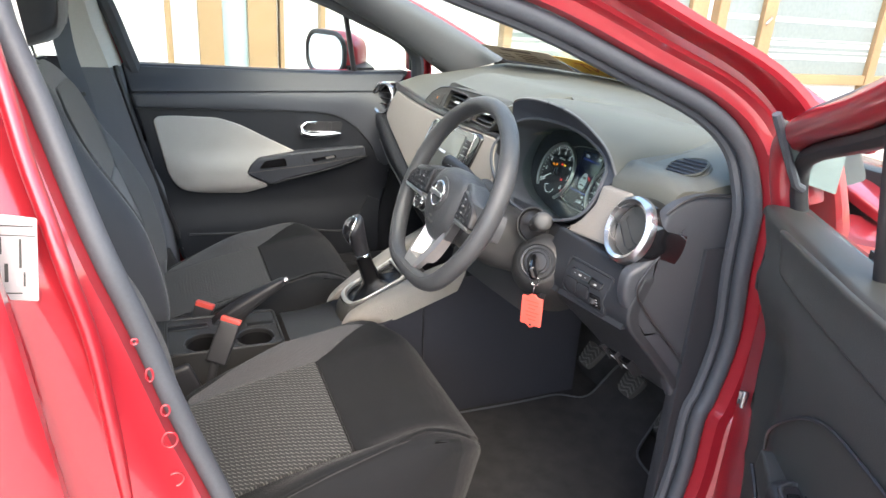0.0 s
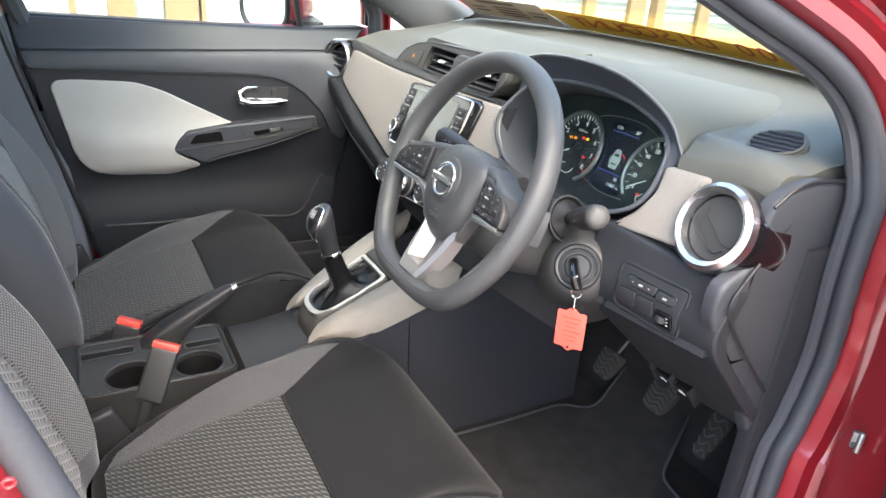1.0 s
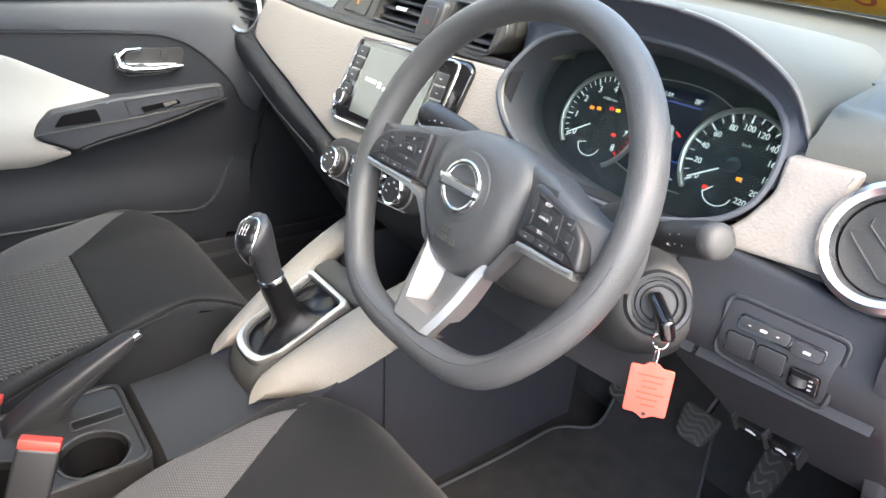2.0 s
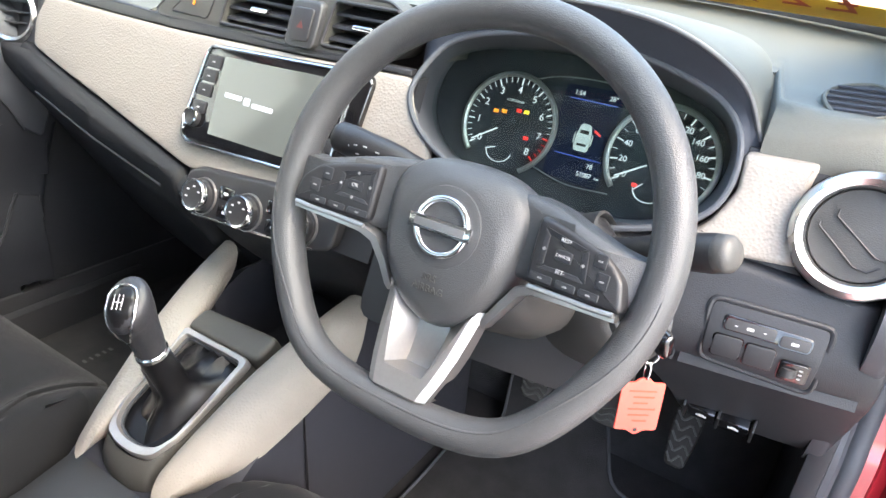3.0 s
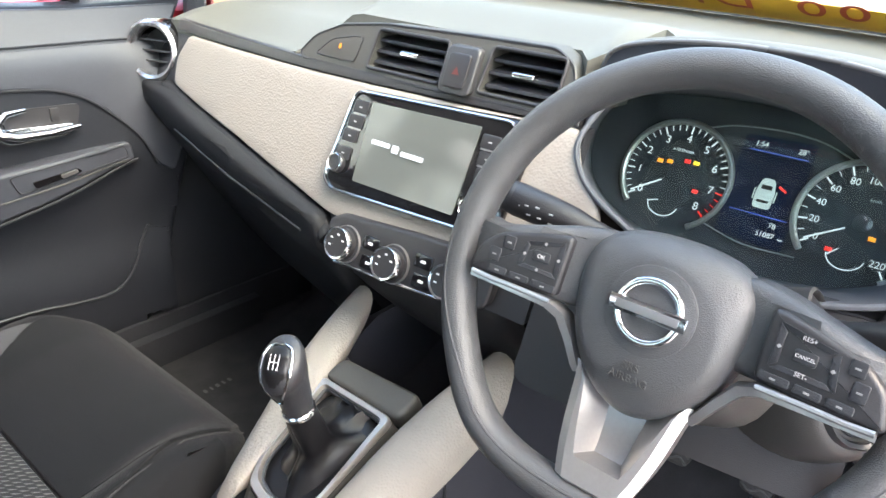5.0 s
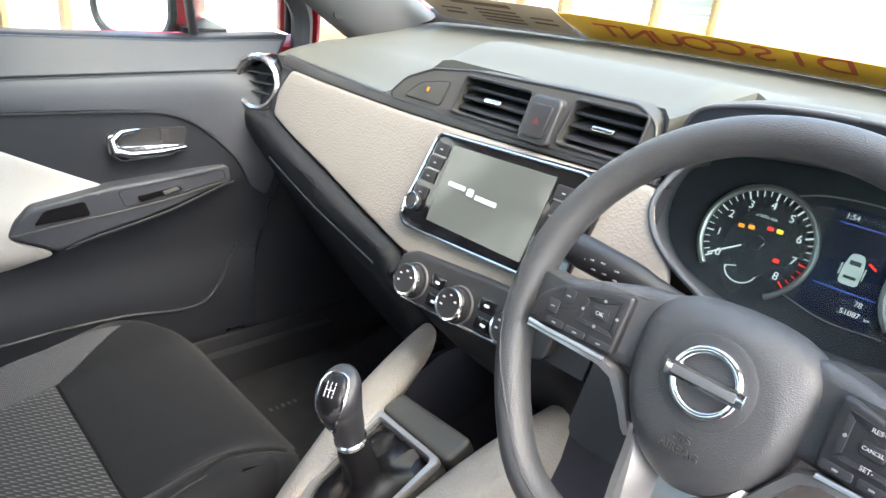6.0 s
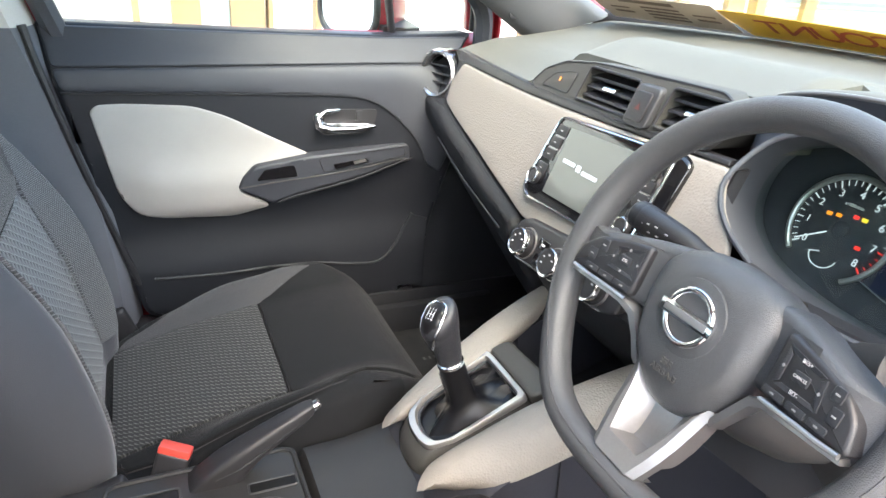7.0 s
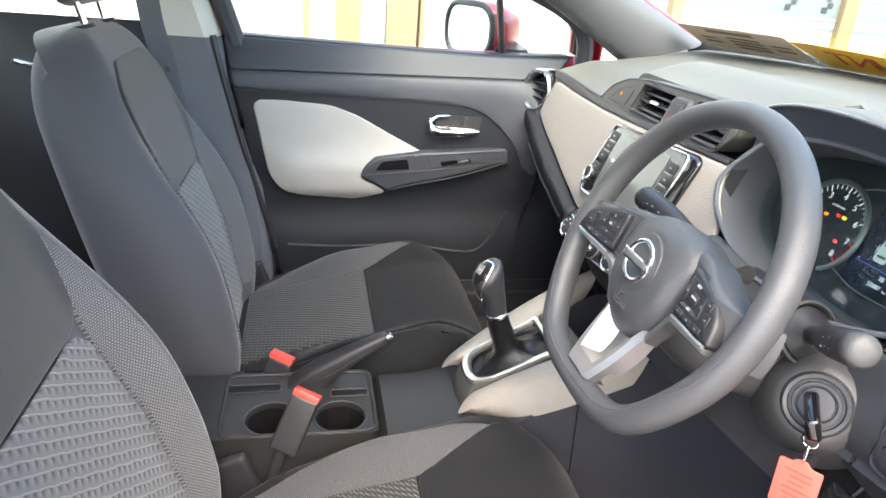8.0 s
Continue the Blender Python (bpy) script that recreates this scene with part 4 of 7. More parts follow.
inner = [(-0.108, 0.018), (-0.104, 0.045), (-0.09, 0.067), (-0.063, 0.08), (-0.02, 0.088), (0.06, 0.094), (0.14, 0.086), (0.195, 0.073), (0.232, 0.057), (0.25, 0.036), (0.255, 0.012), (0.25, -0.015), (0.236, -0.038), (0.2, -0.062), (0.15, -0.075), (0.09, -0.08), (0.02, -0.075), (-0.045, -0.06), (-0.085, -0.036), (-0.103, -0.01)]
m_ring = [Vector(p) for p in spline([on_face(u, v, 0.004 - 0.016 * smooth(0.98, 1.04, v)) for u, v in mouth], 3, True)]
i_ring = [Vector(p) for p in spline([CM @ Vector((u, v, -0.006)) for u, v in inner], 3, True)]
binn = part("binnacle", loft([[a.lerp(b, t) for a, b in zip(m_ring, i_ring)] for t in (0, 0.06, 0.35, 0.7, 1)], caps=False), BINN, dash, "dark recessed instrument binnacle")
part("mouth_rim", tube(m_ring, 0.0032, 8, True), BINN, binn, "dark soft rim of the gauge recess")
crest = [(0.622, -0.188, 1.0), (0.622, -0.193, 1.045), (0.611, -0.212, 1.076), (0.606, -0.25, 1.089), (0.604, -0.30, 1.096), (0.604, -0.36, 1.098), (0.604, -0.42, 1.095), (0.607, -0.465, 1.086), (0.614, -0.505, 1.068), (0.624, -0.535, 1.043), (0.634, -0.556, 1.0), (0.622, -0.562, 0.962)]
lip = mouth[:12]
edge = [on_face(u, v, -0.012 * smooth(0.98, 1.04, v)) for u, v in lip]
hood = [edge, [e.lerp(Vector(c), 0.5) + Vector((0.006, 0, 0)) for e, c in zip(edge, crest)], [e.lerp(Vector(c), 0.93) + Vector((-0.0005, 0, -0.001)) for e, c in zip(edge, crest)], [Vector(c) for c in crest]]
part("hood", loft([[Vector(q) for q in spline(r, 3)] for r in hood], closed=False), HOODM, binn, "dark visor face over the gauges", 60)
back_edge = [Vector((0.93, c[1], min(c[2] - 0.02, pad_z(0.93, c[1]) - 0.004))) for c in crest]
top_rings = [[Vector(c) for c in crest], [Vector(c) + Vector((0.003, 0, 0.0022)) for c in crest], [Vector(c) + Vector((0.012, 0, 0.0042)) for c in crest], [Vector(c).lerp(b, 0.3) + Vector((0, 0, 0.008)) for c, b in zip(crest, back_edge)], [Vector(c).lerp(b, 0.7) + Vector((0, 0, 0.005)) for c, b in zip(crest, back_edge)], back_edge]
part("hood_top", loft([[Vector(q) for q in spline(r, 3)] for r in top_rings], closed=False), PAD, binn, "grey grained top of the gauge hood", 60)
# thin pale rod added as the glint along the crest
part("hood_highlight", tube([Vector(q) + Vector((-0.0005, 0, 0.0004)) for q in spline(crest[1:-1], 4)], 0.0024, 8), HOODGLINT, binn, "added highlight line along the gauge hood's crest", 60)
gp = part("gauge_panel", panel([tuple(p) for p in spline([(u * 1.06, v * 1.06) for u, v in inner], 2, True)], 0.004, at(CM @ Matrix.Translation((0, 0, -0.012))), 0), GAUGE, binn, "black gauge panel with lit warning lamps")

lens = part("gauge_lens", panel([tuple(p) for p in spline([(u * 0.99, v * 0.99) for u, v in inner], 2, True)], 0.002, at(CM @ pose(0, 0, 0.02, -6, 0, 0)), 0), GLASS, binn, "clear curved gauge cover")
lens.visible_shadow = False


def print_bm():
    return bmesh.new()


def letters(bm, text, size, m, mirror=False, depth=0.0003):
    c = bpy.data.curves.new("t", "FONT")
    c.body, c.size, c.align_x, c.align_y, c.extrude = text, size, "CENTER", "CENTER", depth
    tmp = bpy.data.objects.new("t", c)
    me = bpy.data.meshes.new_from_object(tmp)
    bpy.data.objects.remove(tmp)
    bpy.data.curves.remove(c)
    me.transform(m @ (Matrix.Scale(-1, 4, (1, 0, 0)) if mirror else Matrix.Identity(4)))
    bm.from_mesh(me)
    bpy.data.meshes.remove(me)


def gauge(u0, r, a0, step, marks, sub, size, red_from=None, name="tachometer"):
    gm = CM @ Matrix.Translation((u0, 0, 0))
    dial = part(name, lathe([(r * 0.98, -0.010), (r * 0.98, -0.006), (0, -0.006)], 48, gm), GAUGE, gp)
    arc = [radians(a0 + 8 - (a0 + 60 + 8) * k / 47) for k in range(48)]
    part("bezel_ring", tube([gm @ Vector((r * math.cos(a), r * math.sin(a), -0.002)) for a in arc], 0.0034, 8), SILVER, dial)
    num, tick, rtick = print_bm(), print_bm(), print_bm()
    for i, txt in enumerate(marks):
        a = radians(a0 - step * i)
        letters(num, txt, size, gm @ Matrix.Translation((r * 0.70 * math.cos(a), r * 0.70 * math.sin(a), -0.0052)))
        for j in range(sub if i < len(marks) - 1 else 1):
            b_ = radians(a0 - step * (i + j / sub))
            ln = 0.0085 if j == 0 else 0.006
            block((ln, 0.0016 if j == 0 else 0.0009, 0.0006), gm @ pose((r - 0.0035 - ln / 2) * math.cos(b_), (r - 0.0035 - ln / 2) * math.sin(b_), -0.005, 0, 0, math.degrees(b_)), 0, bm=rtick if red_from is not None and i >= red_from else tick)
    part("numerals", num, PIXEL, dial)
    part("ticks", tick, PIXEL, dial)
    if red_from is not None:
        part("red_ticks", rtick, WARN, dial)
    else:
        rtick.free()
    a = radians(a0 - 2)
    part("needle", block((r * 0.62, 0.0016, 0.0016), gm @ pose(r * 0.56 * math.cos(a), r * 0.56 * math.sin(a), -0.002, 0, 0, math.degrees(a)), 0.0005), PIXEL, dial)
    part("cap", lathe([(0.009, -0.006), (0.009, -0.003), (0.007, -0.002), (0, -0.002)], 28, gm), GAUGE, dial)
    return dial, gm


tacho, tm = gauge(0.0, 0.060, 215, 32, list("012345678"), 4, 0.0120, 7)
speedo, sm = gauge(0.188, 0.060, 214, 24.5, ["0", "20", "40", "60", "80", "100", "120", "140", "160", "180", "200", "220"], 2, 0.0095, None, "speedometer")
for gmx, dial, icons in ((tm, tacho, ((-0.022, 0.012, AMBER), (-0.011, 0.0135, AMBER), (0.008, 0.018, WARN), (0.018, 0.018, YELLOW_LIT), (0.026, -0.012, WARN))), (sm, speedo, ((0.012, -0.012, AMBER), (-0.02, -0.032, WARN)))):
    for u, v, mt in icons:
        part("warning_lamp", block((0.0066, 0.0042, 0.0008), gmx @ Matrix.Translation((u, v, -0.0052)), 0.001), mt, dial)
    part("sub_scale", tube([gmx @ Vector((0.017 * math.cos(radians(a)) - 0.004, -0.034 + 0.014 * math.sin(radians(a)), -0.005)) for a in range(185, 355, 12)], 0.0006, 6), PIXEL, dial)
    part("sub_needle", block((0.013, 0.0012, 0.001), gmx @ pose(-0.016, -0.033, -0.0045, 0, 0, 18 if dial is tacho else 45), 0.0003), PIXEL, dial)
bmt = print_bm()
letters(bmt, "x1000r/min", 0.005, tm @ Matrix.Translation((0, 0.0285, -0.0052)))
part("unit", bmt, INK, tacho)
bmt = print_bm()
letters(bmt, "km/h", 0.005, sm @ Matrix.Translation((0.004, 0.024, -0.0052)))
part("unit", bmt, INK, speedo)
info = part("info_display", panel(rounded([(0.058, 0.062), (0.128, 0.064), (0.128, -0.05), (0.058, -0.046)], 0.003), 0.001, at(CM @ Matrix.Translation((0, 0, -0.0075))), 0), material("lcd_dark", (0.008, 0.012, 0.03), 0.2, vary=0.05), gp, "small dark trip display")
for txt, sz, u, v in (("1:54", 0.0075, 0.076, 0.054), ("28\u00b0", 0.0075, 0.117, 0.054), ("78", 0.0075, 0.112, -0.026), ("51087", 0.0075, 0.108, -0.0365), ("km", 0.004, 0.124, -0.0375)):
    bmt = print_bm()
    letters(bmt, txt, sz, CM @ Matrix.Translation((u, v, -0.0062)))
    part("text", bmt, PIXEL, info)
for v in (0.047, -0.018):
    part("line", block((0.058, 0.0009, 0.0005), CM @ pose(0.095, v, -0.0062), 0), BLUE, info)
part("car_symbol", panel(moved(rounded([(-0.009, -0.017), (0.009, -0.017), (0.0095, 0.0), (0.006, 0.015), (-0.006, 0.015), (-0.0095, 0.0)], 0.004), 0.095, 0.006), 0.0006, at(CM @ Matrix.Translation((0, 0, -0.0064))), 0), SYMBOL, info)
for v, w_, h_ in ((0.0115, 0.0105, 0.0045), (-0.0035, 0.0115, 0.0028)):
    part("symbol_glass", block((w_, h_, 0.0004), CM @ pose(0.095, 0.0 + v, -0.0056), 0), DARK, info)
for u in (-0.0096, 0.0096):
    part("symbol_door", block((0.0012, 0.012, 0.0004), CM @ pose(0.095 + u * 1.12, 0.003, -0.0056), 0), SYMBOL, info)
part("door_symbol", block((0.009, 0.0022, 0.0006), CM @ pose(0.11, 0.013, -0.006, 0, 0, -30), 0), WARN, info)
for pts in ([(0.014, 0.057), (0.045, 0.067), (0.09, 0.071), (0.13, 0.068), (0.165, 0.056)], [(0.045, -0.042), (0.09, -0.052), (0.142, -0.05)]):
    part("chrome_line", tube([CM @ Vector((u, v, -0.0055)) for u, v in [tuple(p) for p in spline(pts, 5)]], 0.0009, 6), SILVER, gp)

# small oval vent on the dashboard's corner
VM = basis((0.716, -0.622, 1.036), (0.25, -0.93, 0.05), (0.80, 0.2, 0.36))
oval = [(0.032 * math.cos(a) + 0.011 * math.sin(a) ** 3, 0.030 * math.sin(a)) for a in [2 * math.pi * k / 32 for k in range(32)]]
dv = part("demister_vent", panel([(u * 1.16, v * 1.12) for u, v in oval], 0.010, at(VM @ Matrix.Translation((0, 0, -0.0115))), 0, 0.003), PAD, dash, "small oval demister vent")
part("vent_lip", tube([VM @ Vector((u, v, 0.0022)) for u, v in oval], 0.0022, 8, True), PAD, dv)
part("well", panel(oval, 0.001, at(VM @ Matrix.Translation((0, 0, 0.0014))), 0), DARK, dv)
for k in range(-2, 3):
    part("slat", block((0.06 * math.sqrt(1 - (k / 3.0) ** 2), 0.0022, 0.004), VM @ pose(0.0015 * k, 0.0095 * k, 0.003, 0, 0, -4), 0.0006), HOODM, dv)

# switches beside the column
sp = part("switch_panel", panel(rounded([(-0.564, 0.870), (-0.662, 0.868), (-0.660, 0.806), (-0.568, 0.815)], 0.008), 0.002, lambda u, v, w: on_face(u, v, w + 0.0085 - 1.3 * 0.5 * max(0, 0.835 - v)), 0.015, 0.001), TRIM, dash, "recessed dark switch panel")


def on_knee(u, v, w):
    return on_face(u, v, w + 0.0085 - 1.3 * 0.5 * (max(0, 0.835 - v) + max(0, 0.805 - v)))


part("rim", tube([on_knee(u, v, 0.0005) for u, v in rounded([(-0.562, 0.872), (-0.664, 0.870), (-0.662, 0.804), (-0.566, 0.813)], 0.009)], 0.0028, 8, True), TRIM, sp)
part("slot", panel(rounded([(-0.577, 0.8615), (-0.652, 0.858), (-0.6515, 0.845), (-0.578, 0.849)], 0.005), 0.0016, lambda u, v, w: on_knee(u, v, w + 0.0015), 0, 0.0006), BLACK, sp)
for u, v, w_, h_, mt in ((-0.601, 0.854, 0.042, 0.0095, DARK), (-0.638, 0.8515, 0.024, 0.0095, DARK), (-0.5865, 0.832, 0.024, 0.022, TRIM), (-0.614, 0.8305, 0.024, 0.022, TRIM), (-0.6435, 0.825, 0.023, 0.021, BLACK)):
    part("switch_gap", panel(moved(rrect(w_ + 0.002, h_ + 0.002, 0.003, 2), u, v), 0.0008, lambda u, v, w: on_knee(u, v, w + 0.0018 + (0.0012 if v > 0.843 else 0)), 0), BLACK, sp)
    bb = part("switch", panel(moved(rrect(w_, h_, 0.0025, 2), u, v), 0.002, lambda u, v, w: on_knee(u, v, w + 0.002 + (0.0012 if v > 0.843 else 0)), 0, 0.0006), mt, sp)
    if mt is DARK:
        for du in ((-0.012, 0.0, 0.012) if w_ > 0.03 else (0.0,)):
            part("symbol", panel(moved(rrect(0.006 if du == 0 else 0.0025, 0.0022 if du == 0 else 0.0008, 0.0003, 1), u + du, v), 0.0004, lambda u, v, w: on_knee(u, v, w + 0.0052), 0), GREYINK, bb)
    if mt is BLACK:
        part("thumbwheel", lathe([(0.0075, -0.004), (0.0078, 0.0), (0.0075, 0.004)], 20, Matrix.Translation(on_knee(u + 0.004, v, 0.001)) @ pose(0, 0, 0, 0, 0, 0)), GREYPL, bb)
        for dv in (-0.005, 0.0, 0.005):
            part("symbol", panel(moved(rrect(0.003, 0.0018, 0.0003, 1), u - 0.006, v + dv), 0.0004, lambda u, v, w: on_knee(u, v, w + 0.0042), 0), GREYINK, bb)
for y in (-0.578, -0.614):
    lm = pose(0.6805, y, 0.672, 0, -38, 0)
    lv = part("release_lever", block((0.020, 0.0335, 0.030), lm, 0.004), BLACK, dash, "black release lever with a white symbol")
    part("symbol", block((0.001, 0.012, 0.0045), lm @ pose(-0.0102, 0, 0.002), 0.0004), INK, lv)
    part("symbol", block((0.001, 0.006, 0.003), lm @ pose(-0.0102, 0, 0.0055), 0.0004), INK, lv)
for y in (-0.5585, -0.596, -0.6335):
    part("lever_cheek", block((0.024, 0.003, 0.040), pose(0.678, y, 0.674, 0, -38, 0), 0.001), DARK, dash)

# chamfered driver's lower end, crease line and speaker grilles
part("crease", tube([Vector((x, -0.7135, z)) for x, z in [tuple(p) for p in spline([(0.612, 0.925), (0.592, 0.90), (0.580, 0.872), (0.607, 0.83), (0.68, 0.75), (0.725, 0.695), (0.756, 0.640)], 5)]], 0.002, 6), DARK, dash)
part("joint", tube([Vector(p) for p in spline([(0.612, -0.7115, 0.992), (0.64, -0.7115, 1.010), (0.68, -0.7115, 1.018), (0.753, -0.7115, 1.012), (0.79, -0.7115, 1.012)], 4)], 0.0022, 6), DARK, dash)


# ---- steering wheel ----
HUB = Vector((0.384, -0.374, 0.938))
WM = basis(HUB, (0, -1, 0), (0.332, 0, 0.943))
wheel = thing("steering_wheel", HUB, "black leather steering wheel with silver lower spoke", "steering wheel")
path = []
RIM = WM @ pose(-0.002, 0.009, -0.020, -5.5, 0, 0)
for k in range(112):
    a = 2 * math.pi * k / 112
    # the rim is flattened along its bottom, with soft corners on both sides of the flat
    d = abs((a - 1.5 * math.pi + math.pi) % (2 * math.pi) - math.pi)
    r = 0.171 + 0.0065 * math.exp(-((d - 0.60) / 0.26) ** 2) - 0.0065 * math.exp(-(d / 0.32) ** 2)
    path.append(RIM @ Vector((r * math.cos(a), r * math.sin(a), 0)))
rim = part("rim", tube(path, 0.0172, 24, True, 0.86, RIM.to_3x3() @ Vector((0, 0, 1))), LEATHER, wheel, "grained leather rim")
# a raised seam runs round the lower half of the rim
seam = []
for k in range(61):
    a = math.pi * (1.02 + 0.96 * k / 60)
    d = abs(a - 1.5 * math.pi)
    r = 0.171 + 0.0065 * math.exp(-((d - 0.60) / 0.26) ** 2) - 0.0065 * math.exp(-(d / 0.32) ** 2)
    lean_in = 0.0065 - 0.012 * smooth(1.45, 0.7, d)
    r += lean_in
    seam.append(RIM @ Vector((r * math.cos(a), r * math.sin(a), 0.0172 * math.sqrt(1 - (lean_in / 0.0148) ** 2) - 0.0006)))
part("rim_seam", tube(seam, 0.0013, 6), LEATHER, rim)
# the airbag cover: a wide arched top, upright sides and a round bottom
half = [(0.0, 0.055), (0.025, 0.0535), (0.045, 0.048), (0.060, 0.037), (0.0665, 0.018), (0.066, -0.006), (0.0605, -0.032), (0.049, -0.055), (0.032, -0.0735), (0.015, -0.083), (0.0, -0.086)]
hub = [tuple(p) for p in spline(half + [(-u, v) for u, v in half[-2:0:-1]], 4, True)]


def cover_ring(f, g, w):
    out = []
    for u, v in hub:
        a = math.atan2(v + 0.0115, u)
        cu, cv = 0.066 * math.cos(a), 0.066 * math.sin(a)
        out.append(WM @ Vector(((cu + (u - cu) * g) * f, -0.0115 + (cv + (v + 0.0115 - cv) * g) * f, w)))
    return out


rings = [cover_ring(f, 0, -0.0005 - 0.004 * (f / 0.74) ** 3) for f in (0.02, 0.2, 0.35, 0.5, 0.62, 0.70, 0.74)]
rings += [cover_ring(f, g, w) for f, g, w in ((0.79, 0.25, -0.0065), (0.84, 0.6, -0.0095), (0.89, 0.9, -0.013), (0.93, 1, -0.017), (0.965, 1, -0.0225), (0.99, 1, -0.029), (1.0, 1, -0.036), (0.995, 1, -0.045), (0.95, 1, -0.062))]
cover = part("airbag_cover", loft(rings), LEATHER, wheel, "domed airbag cover", 60)
part("disc_recess", lathe([(0.0335, -0.0035), (0.033, -0.0008), (0.030, 0.0002), (0, 0.0004)], 48, WM), LEATHER, cover)
ring = [WM @ Vector((0.0225 * math.cos(a), 0.0225 * math.sin(a), 0.0010)) for a in [2 * math.pi * k / 48 for k in range(48)]]
part("emblem_ring", tube(ring, 0.0032, 10, True), CHROME, cover, "chrome ring emblem with a plain bar")
part("emblem_bar", block((0.057, 0.0115, 0.005), WM @ Matrix.Translation((0, 0, 0.0032)), 0.0012), CHROME, cover)
part("emblem_panel", block((0.046, 0.0062, 0.0012), WM @ Matrix.Translation((0, 0, 0.0056)), 0.0004), GREYSIL, cover)
bmt = print_bm()
for txt, v in (("SRS", -0.0425), ("AIRBAG", -0.0515)):
    letters(bmt, txt, 0.0085, WM @ Matrix.Translation((0, v, -0.0012 - 0.0012 * (v < -0.045))), depth=0.001)
part("lettering", bmt, BEIGEPL, cover)
padl = [(-0.153, -0.018), (-0.147, 0.005), (-0.132, 0.0185), (-0.10, 0.0275), (-0.0725, 0.0325), (-0.0735, -0.018), (-0.1, -0.018)]
PADROW = [(-0.1265, -0.0125, 0.016, 0.0062), (-0.1075, -0.0128, 0.017, 0.0062), (-0.0865, -0.0128, 0.020, 0.0062)]
WHEEL = WM
for sgn in (1, -1):
    # the key pads fall away towards the hub
    WM = WHEEL @ pose(-0.15 * sgn, 0, 0, 0, 8.5 * sgn, 0) @ Matrix.Translation((0.15 * sgn, 0, 0))
    horn = [(-0.045, 0.045), (-0.075, 0.041), (-0.105, 0.0325), (-0.132, 0.0245), (-0.148, 0.0215), (-0.162, 0.025), (-0.168, 0.0), (-0.164, -0.024), (-0.156, -0.024), (-0.10, -0.0225), (-0.045, -0.022)]
    part("spoke_body", panel(rounded([(u * sgn, v) for u, v in horn], 0.008), 0.036, lambda u, v, w: WM @ Vector((u, v, w - 0.0352 - 0.017 * smooth(0.125, 0.165, abs(u)) - 0.007 * smooth(0.105, 0.066, abs(u)))), 0.012, 0.009), LEATHER, wheel, "grey moulded spoke blending into the rim", 50)
    pd = part("spoke_pad", panel(rounded([(u * sgn, v) for u, v in padl], 0.006), 0.02, at(WM @ Matrix.Translation((0, 0, -0.017))), 0, 0.004), DARK, wheel, "black spoke with control buttons")
    # four wedge keys round a middle key
    quad = [(-0.113, -0.0035), (-0.109, 0.0185), (-0.0765, 0.0265), (-0.0765, -0.0045)] if sgn > 0 else [(-0.1225, -0.0065), (-0.1185, 0.0185), (-0.0795, 0.0255), (-0.0800, -0.0065)]
    mid = Vector((sum(p[0] for p in quad) / 4, sum(p[1] for p in quad) / 4))
    for i in range(4):
        p, q = Vector(quad[i]), Vector(quad[(i + 1) % 4])
        tri = [p * 0.72 + mid * 0.28, p, q, q * 0.72 + mid * 0.28]
        cen = (p + q) * 0.36 + mid * 0.28
        tri = [cen + (c - cen) * 0.9 for c in tri]
        kb = part("button", panel([(c.x * sgn, c.y) for c in (tri if sgn > 0 else tri[::-1])], 0.0013, at(WM @ Matrix.Translation((0, 0, 0.0026))), 0, 0.0005), TRIM, pd)
        mk = (p + q) * 0.41 + mid * 0.18
        if sgn < 0 and i in (1, 3):
            bmt = print_bm()
            letters(bmt, "RES+" if i == 1 else "SET-", 0.0042, WM @ Matrix.Translation((mk.x * sgn, mk.y, 0.0041)))
            part("symbol", bmt, GREYINK, kb)
        else:
            part("symbol", block((0.0022, 0.0022, 0.0005), WM @ pose(mk.x * sgn, mk.y, 0.0041, 0, 0, 45), 0), DIMINK, kb)
    kb = part("button", panel(moved(rrect(0.014, 0.0085, 0.0015, 2), mid.x * sgn, mid.y), 0.0018, at(WM @ Matrix.Translation((0, 0, 0.0026))), 0, 0.0007), TRIM, pd)
    bmt = print_bm()
    letters(bmt, "OK" if sgn > 0 else "CANCEL", 0.0045 if sgn > 0 else 0.0032, WM @ Matrix.Translation((mid.x * sgn, mid.y, 0.0046)))
    part("symbol", bmt, GREYINK, kb)
    for u, v, a, b in PADROW + [(-0.1325, -0.0005, 0.0105, 0.0115), (-0.1225, 0.0120, 0.010, 0.0115)][:2 if sgn > 0 else 0] + [(-0.1335, 0.0000, 0.0095, 0.0125), (-0.1285, 0.0135, 0.0095, 0.0105)][:0 if sgn > 0 else 2]:
        kb = part("button", panel(moved(rrect(a, b, 0.0015, 2), u * sgn, v), 0.0013, at(WM @ Matrix.Translation((0, 0, 0.0026))), 0, 0.0007), TRIM, pd)
        part("symbol", block((0.0035, 0.0012, 0.0005), WM @ Matrix.Translation((u * sgn, v, 0.0042)), 0), DIMINK, kb)
    part("edge_trim", tube([WM @ Vector((sgn * u, v, 0.002)) for u, v in [tuple(p) for p in spline([(-0.148, -0.0195), (-0.13, -0.0208), (-0.11, -0.021), (-0.078, -0.0222)], 4)]], 0.0022, 8), SILVER, pd)
WM = WHEEL
